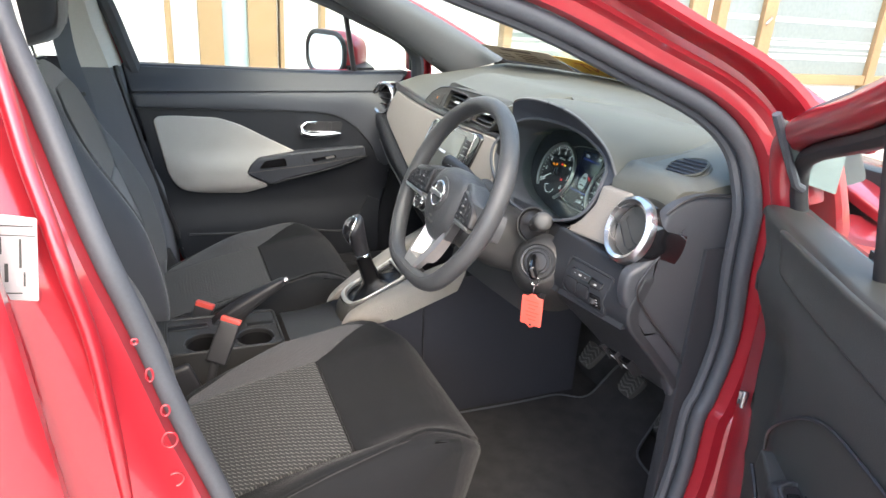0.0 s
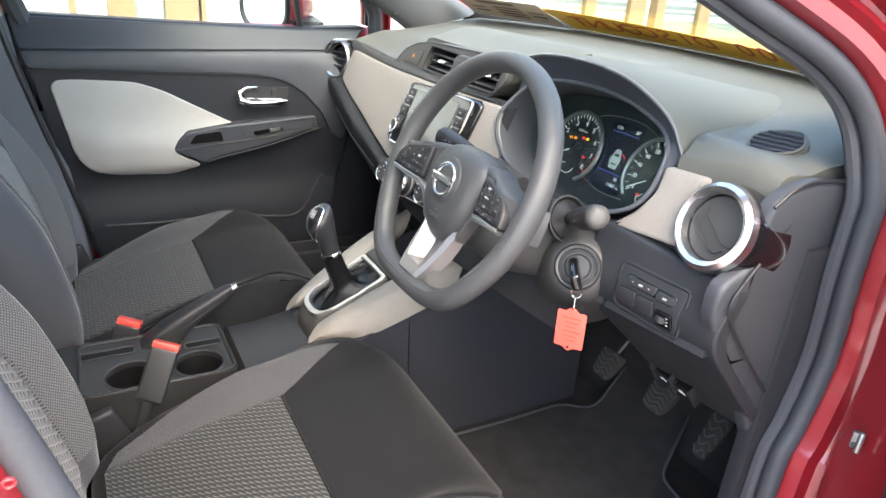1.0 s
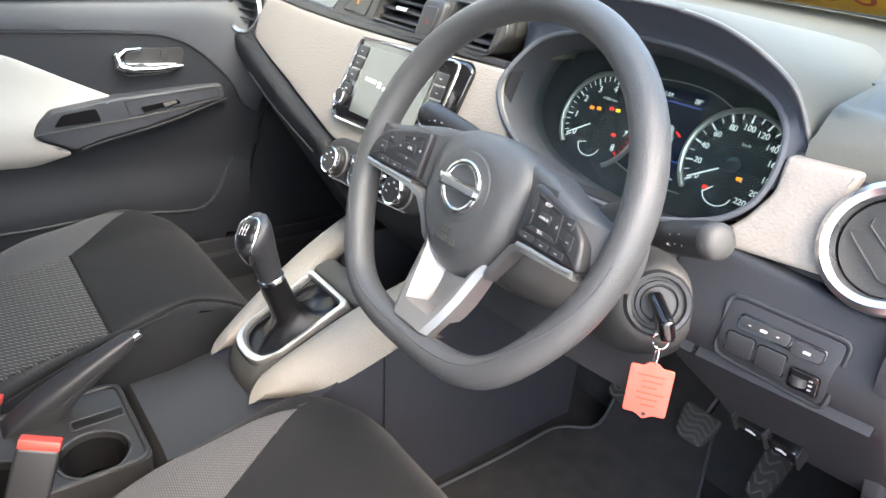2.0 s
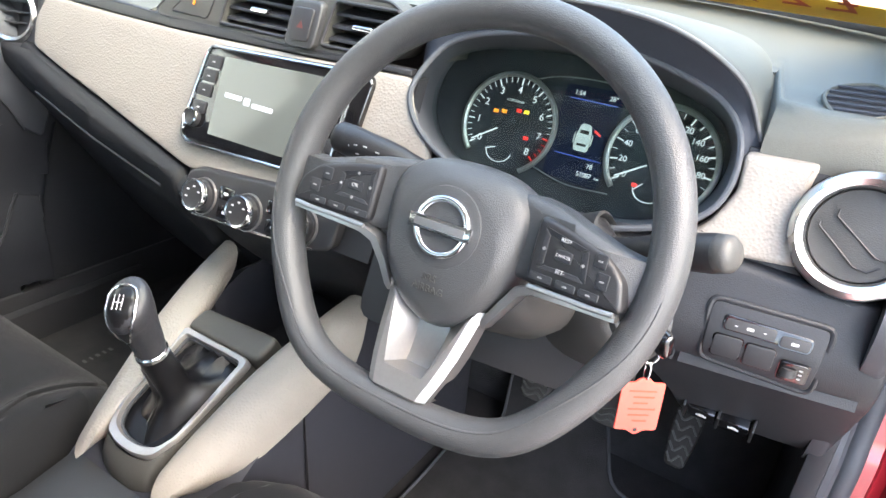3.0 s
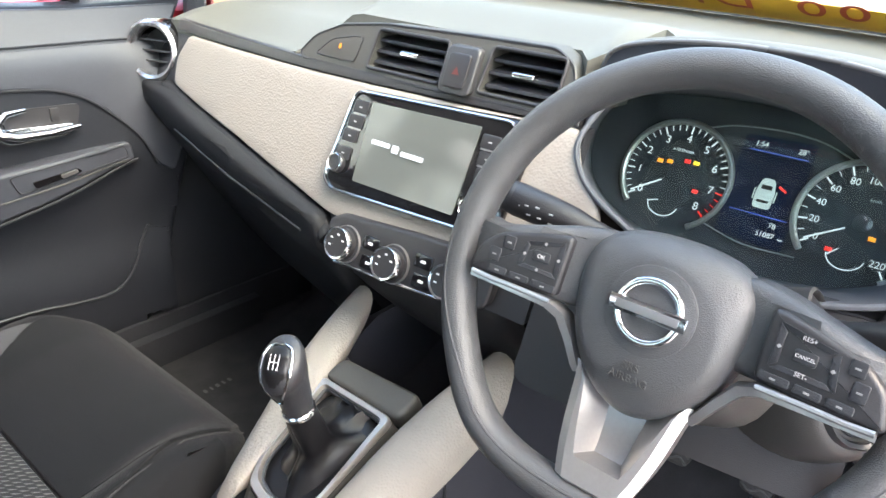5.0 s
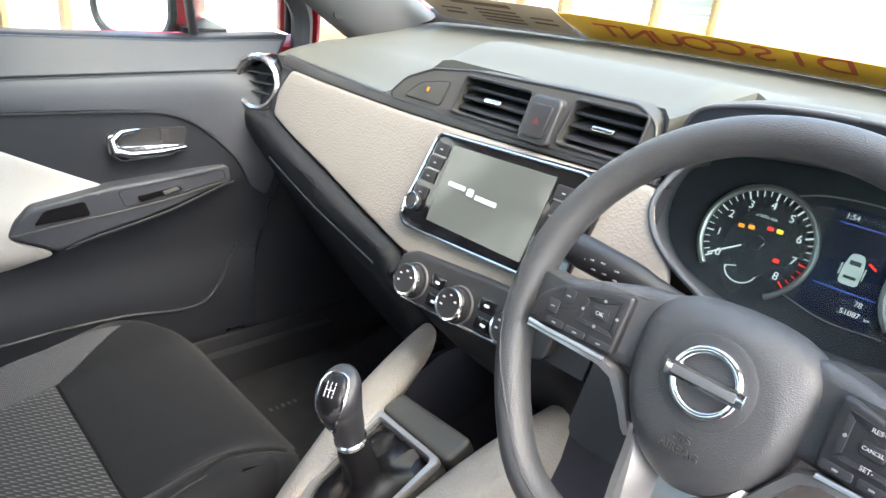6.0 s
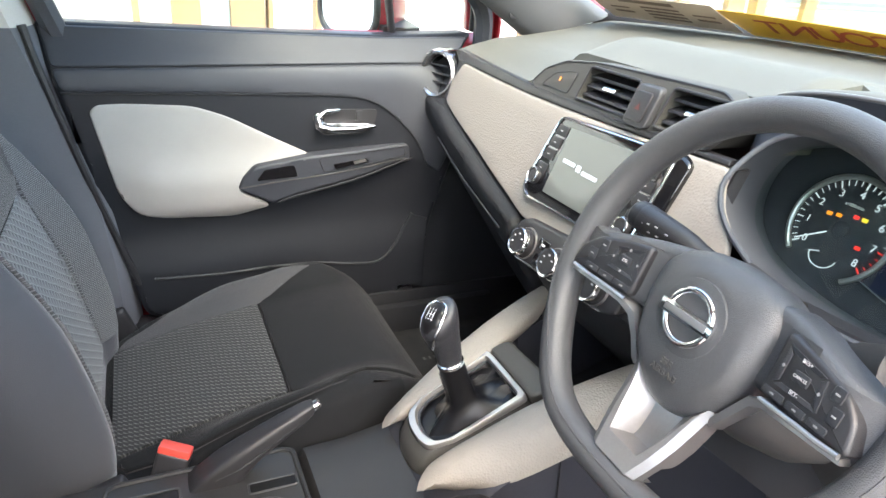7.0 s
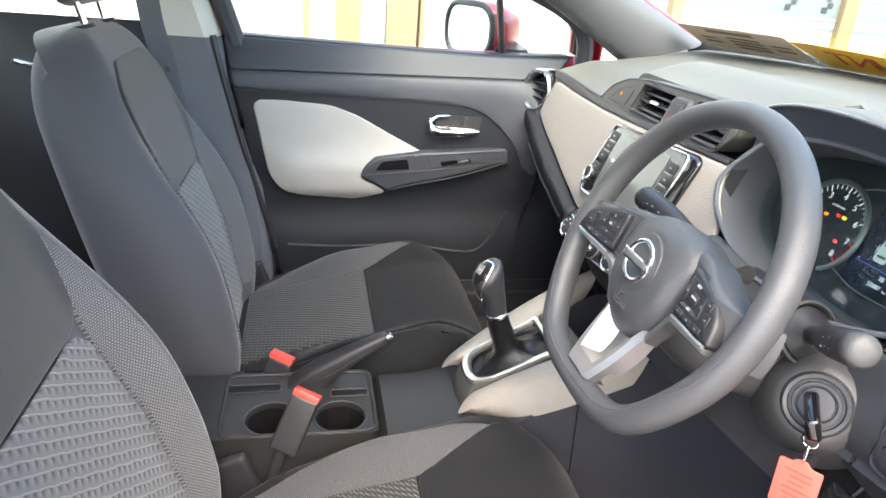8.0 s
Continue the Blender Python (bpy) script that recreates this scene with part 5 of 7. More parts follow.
# the lower spoke is a V with a hollow between its legs
def bar(line, widths, lift, thick):
    """A bar in the wheel's plane along line, with chamfered edges."""
    rings = []
    for i, (u, v) in enumerate(line):
        p, q = Vector(line[max(0, i - 1)]), Vector(line[min(len(line) - 1, i + 1)])
        t = (q - p).normalized()
        n, h, l = Vector((-t.y, t.x)), widths[i] / 2, lift[i]
        rings.append([WM @ Vector((u + n.x * a * h, v + n.y * a * h, l + b * thick)) for a, b in ((-1, -1), (-1, -0.25), (-0.7, 0.0), (0.7, 0.0), (1, -0.25), (1, -1))])
    return loft(rings)


for sgn in (1, -1):
    line = [(-0.149, -0.0225), (-0.11, -0.0235), (-0.082, -0.0245), (-0.069, -0.031), (-0.0575, -0.048), (-0.0480, -0.064), (-0.0455, -0.069)]
    part("spoke_strip", bar([(u * sgn, v) for u, v in line], [0.0055, 0.0065, 0.0085, 0.010, 0.009, 0.008, 0.006], [0.0005, -0.003, -0.008, -0.014, -0.018, -0.0195, -0.0225], 0.016), SILVER, wheel, "silver strip below the spoke", 40)
# the lower spoke: two broad legs, a sunk floor between them and a closed foot on the rim
V = [(-0.058, 0.0480, 0.0420, 0.0250, -0.0190, -0.036), (-0.070, 0.0440, 0.0345, 0.0180, -0.0165, -0.036), (-0.085, 0.0415, 0.0300, 0.0150, -0.0120, -0.034), (-0.100, 0.0390, 0.0262, 0.0135, -0.0070, -0.031),
     (-0.115, 0.0355, 0.0212, 0.0120, -0.0015, -0.026), (-0.1205, 0.0340, 0.0190, 0.0115, 0.0005, -0.022), (-0.1225, 0.0335, 0.0180, 0.0110, 0.0010, 0.0004), (-0.130, 0.0310, 0.0170, 0.0100, 0.0040, 0.0037), (-0.139, 0.0280, 0.016, 0.01, 0.0068, 0.0066), (-0.1412, 0.0270, 0.0155, 0.0095, 0.0052, 0.005), (-0.1416, 0.0268, 0.015, 0.009, -0.006, -0.0062)]
rings = []
for v, o, i, f, w, wf in V:
    right = [(f, wf), (i, w), (o - 0.0075, w), (o, w - 0.0045), (o, min(w - 0.016, wf - 0.004))]
    rings.append([WM @ Vector((-u, v, z)) for u, z in right[::-1]] + [WM @ Vector((u, v, z)) for u, z in right])
part("lower_spoke", loft(rings), SILVER, wheel, "satin silver V-shaped lower spoke with a sunk middle", 22)

# steering column
column = thing("steering_column", (0.5, -0.374, 0.88), "grey steering column shroud with ignition lock and stalks", "steering column")
cax = WM.to_3x3() @ Vector((0, 0, -1))
rings = []
for d, ru, rv, dn in ((0.04, 0.046, 0.032, -0.022), (0.052, 0.060, 0.042, -0.03), (0.08, 0.072, 0.050, -0.036), (0.13, 0.082, 0.056, -0.04), (0.24, 0.084, 0.058, -0.036)):
    c = HUB + cax * d + WM.to_3x3() @ Vector((0, dn, 0))
    rings.append([c + WM.to_3x3() @ Vector((u, v, 0)) for u, v in rrect(2 * ru, 2 * rv, min(ru, rv) * 0.85, 6)])
part("shroud", loft(rings), SHROUD, column, "smooth grey column shroud", 50)
for sgn, tip in ((-1, Vector((0.486, -0.577, 0.946))), (1, Vector((0.477, -0.182, 0.951)))):
    root = Vector((0.537, -0.464, 0.896)) if sgn < 0 else Vector((0.505, -0.314, 0.925))
    ln = (tip - root)
    stalk = part("stalk", tube([root + ln * t for t in (-0.2, 0.2, 0.35, 0.45, 0.55, 0.86, 0.9)], [0.010, 0.0095, 0.012, 0.0145, 0.0155, 0.0165, 0.0155], 20), DARK, column, "black stalk with white symbols")
    cap = [root + ln * t for t in (0.87, 0.9, 0.955, 0.985, 0.995)]
    part("end_cap", tube(cap, [0.0150, 0.0160, 0.0152, 0.0118, 0.006], 20), BEIGEPL if sgn < 0 else DARK, stalk, "grey rounded end cap" if sgn < 0 else "")
    bm = basis(root + ln * 0.02, (1, 0, 0), (0, 0, 1), ln)
    part("stalk_boss", lathe([(r * (1 if sgn < 0 else 0.6), h) for r, h in ((0.028, -0.06), (0.033, -0.015), (0.0345, -0.002), (0.032, 0.0), (0.030, -0.003), (0.029, -0.02))], 36, bm), SHROUD, column, "round shroud collar round the stalk", 50)
    part("boot", lathe([(0.029 if sgn < 0 else 0.02, -0.02), (0.028 if sgn < 0 else 0.019, -0.006), (0.016, 0.004), (0.0125, 0.008)], 28, bm), DARK, stalk)
    for t, q in ((0.56, 0.004), (0.64, -0.004), (0.56, -0.005), (0.74, 0.003), (0.66, 0.005), (0.72, -0.005), (0.80, 0.0)):
        part("symbol", block((0.001, 0.0042, 0.0013), Matrix.Translation(root + ln * t + Vector((-0.0158, 0, q + 0.002))), 0), GREYINK, stalk)
lock_n = Vector((-0.66, -0.63, 0.40)).normalized()
IGN = basis((0.523, -0.514, 0.846), (0.7, -0.7, 0), (0.25, 0.25, 0.9), lock_n)
part("lock_boss", lathe([(0.085, -0.15), (0.074, -0.10), (0.060, -0.05), (0.049, -0.022), (0.040, -0.008), (0.0335, -0.003)], 40, IGN), SHROUD, column, "grey ignition lock housing", 60)
part("lock_ring", lathe([(0.0245, -0.006), (0.026, 0.002), (0.0295, 0.003), (0.032, -0.001), (0.0335, -0.008), (0.0245, -0.010)], 40, IGN, ring=True), GREYPL, column, "grey ring round the ignition lock")
part("lock_inner_ring", lathe([(0.0175, -0.006), (0.0185, 0.001), (0.0215, 0.001), (0.0225, -0.006)], 40, IGN, ring=True), TRIM, column)
part("lock_face", lathe([(0.0250, -0.008), (0.0245, -0.004), (0.017, -0.004), (0.016, 0.0), (0, 0.0)], 32, IGN), DARK, column)
key = thing("car_key", (0.52, -0.525, 0.828), "black car key on a ring with a blank orange tag", "key")
part("head", block((0.014, 0.027, 0.046), IGN @ pose(0, -0.010, 0.020, 38, 0, 20), 0.006, 3), BLACK, key, "black moulded key head")
K = Vector((0.512, -0.532, 0.818))
part("key_ring", tube([K + Vector((0.004 * math.cos(a), -0.006 * math.cos(a), 0.0085 * math.sin(a))) for a in [2 * math.pi * k / 20 for k in range(20)]], 0.0011, 6, True), CHROME, key)
part("link", tube([K + Vector((0.002 * math.cos(a), 0.003 * math.cos(a), -0.017 + 0.0105 * math.sin(a))) for a in [2 * math.pi * k / 20 for k in range(20)]], 0.0009, 6, True), CHROME, key)
TG = basis((0.512, -0.533, 0.762), (0.55, -0.83, 0.03), (0.0, 0.05, 1))
tag_pts = [(-0.0205, 0.026), (-0.0085, 0.026), (-0.005, 0.031), (0.005, 0.031), (0.0085, 0.026), (0.0205, 0.026), (0.0205, -0.028), (0.0085, -0.028), (0.0, -0.034), (-0.0085, -0.028), (-0.0205, -0.028)]
tag_o = part("tag", panel(rounded(tag_pts, 0.003), 0.0022, at(TG), 0, 0.0006), ORANGE, key, "orange plastic key tag")
part("hole", lathe([(0.0022, 0.0), (0.0022, 0.0026), (0, 0.0026)], 16, TG @ Matrix.Translation((0, -0.0275, 0))), DARK, tag_o)
for k in range(6):
    part("ink_bar", block((0.026 - 0.006 * (k % 3), 0.0016, 0.0004), TG @ Matrix.Translation((0.002 * (k % 2), 0.017 - 0.0068 * k, 0.0024)), 0), ORANGE_INK, tag_o)


# ---- front seats ----
RISE = [tuple(p) for p in spline([(-0.14, 0.455), (-0.02, 0.493), (0.08, 0.52), (0.188, 0.541), (0.28, 0.562), (0.35, 0.562), (0.40, 0.54), (0.43, 0.495), (0.445, 0.43)], 8)]


def cushion_z(x, v):
    """Height of the seat cushion at x (ahead) and v (across, from the seat's middle)."""
    z = float(np.interp(x, [p[0] for p in RISE], [p[1] for p in RISE]))
    z += (0.032 * smooth(0.148, 0.206, abs(v)) - 0.026 * smooth(0.216, 0.252, abs(v))) * smooth(-0.05, 0.16, x) * smooth(0.42, 0.28, x) - 0.06 * smooth(0.222, 0.256, abs(v)) ** 2
    return z


def on_cushion(u, v, w):
    return Vector((u, v, cushion_z(u, v) + w))


WIDTH = [tuple(p) for p in spline([(-0.01, 0.205), (0.06, 0.232), (0.15, 0.25), (0.25, 0.254), (0.35, 0.247), (0.44, 0.233), (0.51, 0.217), (0.57, 0.194), (0.61, 0.165), (0.635, 0.125), (0.648, 0.07), (0.651, 0.015)], 4)]


def bulge(e, a):
    """How far a rounded edge has fallen, from 0 at a to 1 at e = 1."""
    t = min(1.0, max(0.0, (e - a) / (1 - a)))
    return 1 - math.sqrt(1 - t * t)


def back_x(v, s):
    """Depth of the backrest's front at v across and s up."""
    d = 0.035 + 0.012 * math.sin(min(1, max(0, s) / 0.55) * math.pi) + 0.056 * smooth(0.13, 0.20, abs(v)) * (1 - smooth(0.22, 0.55, s))
    hw = float(np.interp(s, [p[0] for p in WIDTH], [p[1] for p in WIDTH]))
    return d - (0.070 + 0.03 * (1 - smooth(0.22, 0.55, s))) * bulge(abs(v) / hw, 0.66) - 0.062 * bulge(s / 0.653, 0.80)


def on_back(u, v, w):
    return Vector((back_x(u, v) + w, u, v))


def build_seat(recline, shift):
    BACK = pose(-0.13 + shift, 0, 0.47, 0, -recline, 0)
    seat = thing("front_seat", (0.1, 0, 0.3), "black and grey patterned cloth front seat", "car seat", "front seats")
    out = rounded([(-0.10, -0.20), (0.0, -0.244), (0.25, -0.252), (0.37, -0.222), (0.43, -0.17), (0.44, 0.0), (0.43, 0.17), (0.37, 0.222), (0.25, 0.252), (0.0, 0.244), (-0.10, 0.20)], 0.05)
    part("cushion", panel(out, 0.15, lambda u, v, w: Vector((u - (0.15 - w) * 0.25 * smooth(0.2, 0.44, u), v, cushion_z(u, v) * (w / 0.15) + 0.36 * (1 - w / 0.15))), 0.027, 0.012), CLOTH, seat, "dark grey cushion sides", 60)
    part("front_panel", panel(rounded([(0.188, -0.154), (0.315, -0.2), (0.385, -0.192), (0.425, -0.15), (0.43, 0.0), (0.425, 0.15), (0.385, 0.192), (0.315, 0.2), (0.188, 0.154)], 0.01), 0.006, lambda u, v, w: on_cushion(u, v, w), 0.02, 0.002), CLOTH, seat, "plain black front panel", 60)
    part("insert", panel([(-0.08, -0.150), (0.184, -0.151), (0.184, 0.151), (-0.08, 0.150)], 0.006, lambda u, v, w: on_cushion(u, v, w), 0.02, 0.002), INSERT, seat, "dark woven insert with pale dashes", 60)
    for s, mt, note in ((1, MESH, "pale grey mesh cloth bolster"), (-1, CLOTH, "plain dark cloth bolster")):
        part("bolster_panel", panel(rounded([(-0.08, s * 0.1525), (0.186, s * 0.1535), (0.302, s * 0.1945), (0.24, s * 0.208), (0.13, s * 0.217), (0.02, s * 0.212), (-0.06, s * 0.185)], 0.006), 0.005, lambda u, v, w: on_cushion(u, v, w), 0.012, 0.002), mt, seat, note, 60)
    rings = []
    for sv, hw in WIDTH:
        front, back = [], []
        for k in range(49):
            v = -hw * math.cos(math.pi * k / 48)
            front.append(Vector((back_x(v, sv), v, sv)))
        for k in range(1, 24):
            v = hw * math.cos(math.pi * k / 24)
            back.append(Vector((-0.10 + 0.052 * bulge(abs(v) / hw, 0.6) + 0.06 * bulge(sv / 0.653, 0.78), v, sv)))
        rings.append(front + back)
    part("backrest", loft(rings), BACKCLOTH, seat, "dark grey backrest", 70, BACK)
    part("back_insert", panel(rounded([(-0.138, 0.02), (-0.143, 0.20), (-0.130, 0.325), (-0.11, 0.345), (0.11, 0.345), (0.130, 0.325), (0.143, 0.20), (0.138, 0.02)], 0.01), 0.006, lambda u, v, w: on_back(u, v, w + 0.0005), 0.0125, 0.002), BACKINS, seat, "ribbed woven insert with light and shade painted on its ribs", 60, BACK)
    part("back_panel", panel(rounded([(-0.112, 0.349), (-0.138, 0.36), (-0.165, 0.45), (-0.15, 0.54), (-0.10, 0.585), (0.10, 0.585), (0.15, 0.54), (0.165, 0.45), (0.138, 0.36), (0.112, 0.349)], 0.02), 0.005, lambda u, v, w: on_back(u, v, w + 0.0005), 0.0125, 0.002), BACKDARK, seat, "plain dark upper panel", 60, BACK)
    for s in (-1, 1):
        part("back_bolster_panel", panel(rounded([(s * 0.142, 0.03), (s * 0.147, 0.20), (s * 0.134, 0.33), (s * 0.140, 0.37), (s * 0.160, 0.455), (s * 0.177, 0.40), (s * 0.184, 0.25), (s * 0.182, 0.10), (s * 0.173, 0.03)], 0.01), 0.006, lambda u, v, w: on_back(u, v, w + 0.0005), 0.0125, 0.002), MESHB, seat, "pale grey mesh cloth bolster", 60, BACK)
        part("recliner_cover", block((0.10, 0.02, 0.09), pose(-0.09, s * 0.245, 0.47, 0, -20, 0), 0.012, 3), DARK, seat)
    part("seam", tube([BACK @ on_back(v, 0.347 + 0.004 * (abs(v) > 0.1), 0.003) for v in (-0.11, -0.06, 0.0, 0.06, 0.11)], 0.0015, 6), CLOTH, seat)
    hr = part("headrest", panel(rounded([(-0.10, 0.684), (-0.132, 0.77), (-0.11, 0.86), (0.11, 0.86), (0.132, 0.77), (0.10, 0.684), (0.0, 0.672)], 0.05), 0.10, lambda u, v, w: Vector((w - 0.02 - 0.6 * u * u + 0.03 * smooth(0.675, 0.76, v), u, v)), 0.03, 0.035), BACKCLOTH, seat, "dark cloth headrest", 60, BACK)
    for s in (-1, 1):
        part("post", tube([(-0.005, s * 0.06, 0.60), (0.0, s * 0.06, 0.72)], 0.006, 10), CHROME, hr, "", place=BACK)
        part("collar", lathe([(0.02, 0.0), (0.018, 0.006), (0.008, 0.007)], 20, pose(-0.005, s * 0.06, 0.6395)), DARK, hr, "", place=BACK)
    part("side_tag", block((0.003, 0.012, 0.045), pose(-0.005, 0.236, 0.455, 0, 8, 0), 0.001), INK, seat, "small pale cloth tag", place=BACK)
    for s in (-1, 1):
        part("bolster_seam", tube([on_cushion(u, s * v, 0.0005) for u, v in ((-0.06, 0.187), (0.02, 0.2135), (0.13, 0.2185), (0.24, 0.2095), (0.315, 0.202), (0.36, 0.199), (0.41, 0.182))], 0.0011, 6), SIDE, seat)
        part("side_seam", tube([(u, s * v, z) for u, v, z in ((-0.06, 0.237, 0.455), (0.1, 0.243, 0.47), (0.25, 0.243, 0.475), (0.34, 0.233, 0.47))], 0.0018, 6), DARK, seat)
    part("seat_base", block((0.42, 0.42, 0.1), pose(0.1, 0, 0.335), 0.02), DARK, seat)
    return seat


driver_seat = build_seat(20.5, -0.012)
driver_seat.location = (0.1, -0.397, 0.3)
passenger_seat = build_seat(15.5, 0.0)
passenger_seat.location = (0.078, 0.325, 0.29)


# ---- centre console ----
console = thing("centre_console", (0.4, -0.04, 0.3), "centre console with cream bolsters and silver gear surround", "console")


def slope_z(x):
    return 0.562 + 0.527 * (x - 0.275)


part("core", loft([[Vector((x, -0.165, 0.3)), Vector((x, -0.16, z - 0.035)), Vector((x, -0.13, z - 0.02)), Vector((x, -0.105, zi)), Vector((x, 0.03, zi)), Vector((x, 0.05, z - 0.02)), Vector((x, 0.075, z - 0.035)), Vector((x, 0.08, 0.3))] for x, z, zi in ((0.265, 0.53, 0.51), (0.29, 0.555, 0.535), (0.40, 0.625, 0.6), (0.49, 0.67, 0.64), (0.50, 0.675, 0.57), (0.56, 0.70, 0.56), (0.62, 0.70, 0.57), (0.9, 0.70, 0.68))]), CONSOLEM, console, "blue-grey console side")
for s, y0, y1 in ((-1, -0.094, -0.15), (1, 0.018, 0.062)):
    rings = []
    for k in range(12):
        t = k / 11
        x = (0.296 if s > 0 else 0.298) + (0.254 if s > 0 else 0.252) * t
        yc, zc = y0 + (y1 - y0) * t + s * 0.012, slope_z(x) - 0.004 + 0.006 * math.sin(t * math.pi) + 0.006 * smooth(0.3, 0.0, t)
        ww = (0.008 if s < 0 else 0.004) + (0.020 if s < 0 else 0.025) * math.sin(math.pi * min(1, 0.04 + 0.80 * t)) ** 0.7
        hh = 0.5 + 0.5 * smooth(0.0, 0.25, t)
        rings.append([Vector((x + 0.4 * dz, yc + s * dy, zc + dz * hh)) for dy, dz in ((-ww, 0.002), (-ww * 0.35, 0.014), (ww * 0.55, 0.012), (ww * 1.05, -0.006), (ww * 1.15, (-0.040 if s > 0 else -0.026 - 0.034 * smooth(0.0, 0.5, t))), (0, -0.062), (-ww, -0.03))])
    part("bolster", loft([[q for q in spline(r, 2, True)] for r in rings]), CREAM, console, "cream padded console bolster", 50)
SL = basis((0.373, -0.030, slope_z(0.373)), (0, -1, 0), (0.8847, 0, 0.466))
def surround(front, wide, waist, rear, r):
    """Outline of the gear surround: square ahead, rounded behind."""
    return rounded([(wide, front), (-wide, front), (-waist, -0.045), (-waist * 0.76, rear + 0.0075), (-waist * 0.28, rear), (waist * 0.28, rear), (waist * 0.76, rear + 0.0075), (waist, -0.045)], r, 5)


ring_o, ring_i = surround(0.0735, 0.0605, 0.053, -0.0855, 0.010), surround(0.0650, 0.0500, 0.0465, -0.0735, 0.009)
rg = [[SL @ Vector((u, v, w)) for u, v in o] for o, w in ((ring_o, -0.01), (ring_o, 0.002), ([(u * 0.975, v * 0.98) for u, v in ring_o], 0.0045), ([(u * 1.03, v * 1.02) for u, v in ring_i], 0.004), (ring_i, 0.001), (ring_i, -0.02))]
part("gear_surround", loft(rg, caps=False), SATIN, console, "silver gear surround")
skirt = []
for grow, back, w in ((0.99, 0.0, -0.002), (1.03, 0.010, -0.008), (1.07, 0.022, -0.020), (1.09, 0.030, -0.036), (1.09, 0.032, -0.06)):
    skirt.append([SL @ Vector((u * grow, v - back * smooth(-0.02, -0.075, v) - 0.002 * smooth(0.05, 0.06, -v), w - 0.004 * smooth(0.0, 0.07, v))) for u, v in ring_o])
part("gear_apron", loft(skirt, caps=False), LIDM, console, "grey apron round the gear surround", 60)
part("gaiter_frame", tube([SL @ Vector((u, v, -0.006)) for u, v in ring_i], 0.0030, 8, True), GREYPL, console, "dark padded edge of the gaiter")
part("gear_well", panel(rrect(0.10, 0.14, 0.016), 0.004, at(SL @ Matrix.Translation((0, -0.004, -0.03))), 0), DARK, console)
part("front_tray", panel(rounded([(-0.064, 0.0), (0.064, 0.0), (0.068, 0.040), (-0.058, 0.034)], 0.010), 0.026, at(SL @ Matrix.Translation((0.004, 0.0745, -0.022))), 0, 0.006), LIDM, console, "dark lid ahead of the gear lever")


def holed(outer, holes, z, depth):
    """A level plate with round holes and their walls below it."""
    bm = bmesh.new()
    loops = [outer] + [[(cx + r * math.cos(2 * math.pi * k / 28), cy + r * math.sin(2 * math.pi * k / 28)) for k in range(28)] for cx, cy, r in holes]
    edges = []
    for lp in loops:
        vs = [bm.verts.new((x, y, z)) for x, y in lp]
        edges += [bm.edges.new((a, b)) for a, b in zip(vs, vs[1:] + vs[:1])]
    bmesh.ops.triangle_fill(bm, use_beauty=True, edges=edges)
    for lp in loops[1:]:
        loft([[Vector((x, y, z)) for x, y in lp], [Vector((x, y, z - depth)) for x, y in lp]], caps=False, bm=bm)
    loft([[Vector((x, y, z)) for x, y in outer], [Vector((x * 0.98, y, 0.3)) for x, y in outer]], caps=False, bm=bm)
    return bm


tray_o = rounded([(-0.36, -0.125), (0.145, -0.125), (0.145, 0.05), (-0.36, 0.05)], 0.015)
cups = [(0.085, -0.082, 0.0405), (-0.022, -0.080, 0.0415)]
tray = part("cup_tray", holed(tray_o, cups, 0.532, 0.06), TRAYPL, console, "grey tray with two cup holders", 50)
for cx, cy, r in cups:
    part("cup_floor", lathe([(r, -0.004), (r, 0.0), (0, 0.0)], 28, pose(cx, cy, 0.475)), TRAYSHADE, tray)
    part("cup_liner", lathe([(r - 0.001, 0.0), (r - 0.001, 0.048), (r - 0.004, 0.05), (r - 0.005, 0.0)], 28, pose(cx, cy, 0.476)), TRAYSHADE, tray)
    part("cup_rim", tube([(cx + (r + 0.001) * math.cos(a), cy + (r + 0.001) * math.sin(a), 0.533) for a in [2 * math.pi * k / 28 for k in range(28)]], 0.002, 6, True), GREYPL, tray)
# solid block, coloured dark for the shade in a slot
part("slot", block((0.085, 0.020, 0.02), pose(-0.055, 0.004, 0.5235), 0.004), TRAYSHADE, tray)
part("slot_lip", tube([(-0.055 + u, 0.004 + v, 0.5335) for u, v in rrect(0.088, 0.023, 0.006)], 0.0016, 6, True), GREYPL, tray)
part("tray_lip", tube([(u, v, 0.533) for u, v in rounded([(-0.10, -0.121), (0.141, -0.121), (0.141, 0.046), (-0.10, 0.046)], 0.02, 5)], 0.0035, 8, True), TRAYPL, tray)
# also solid: its dark colour stands for the hollow's shade
part("coin_slot", block((0.060, 0.016, 0.012), pose(0.103, -0.018, 0.5285), 0.002), TRAYSHADE, tray)
part("slot_lip", tube([(0.103 + u, -0.018 + v, 0.5335) for u, v in rrect(0.063, 0.019, 0.004)], 0.0013, 6, True), GREYPL, tray)
part("bridge", loft([[Vector((x, -0.125, 0.3)), Vector((x, -0.12, z)), Vector((x, -0.10, z + 0.004)), Vector((x, 0.04, z + 0.004)), Vector((x, 0.06, z)), Vector((x, 0.065, 0.3))] for x, z in ((0.149, 0.50), (0.16, 0.515), (0.22, 0.518), (0.285, 0.53))]), TRAYPL, console, "grey pan behind the gear lever", 50)
part("side_joint", tube([(0.453, -0.1625, 0.612), (0.456, -0.167, 0.50), (0.462, -0.168, 0.36)], 0.0016, 6), DARK, console)
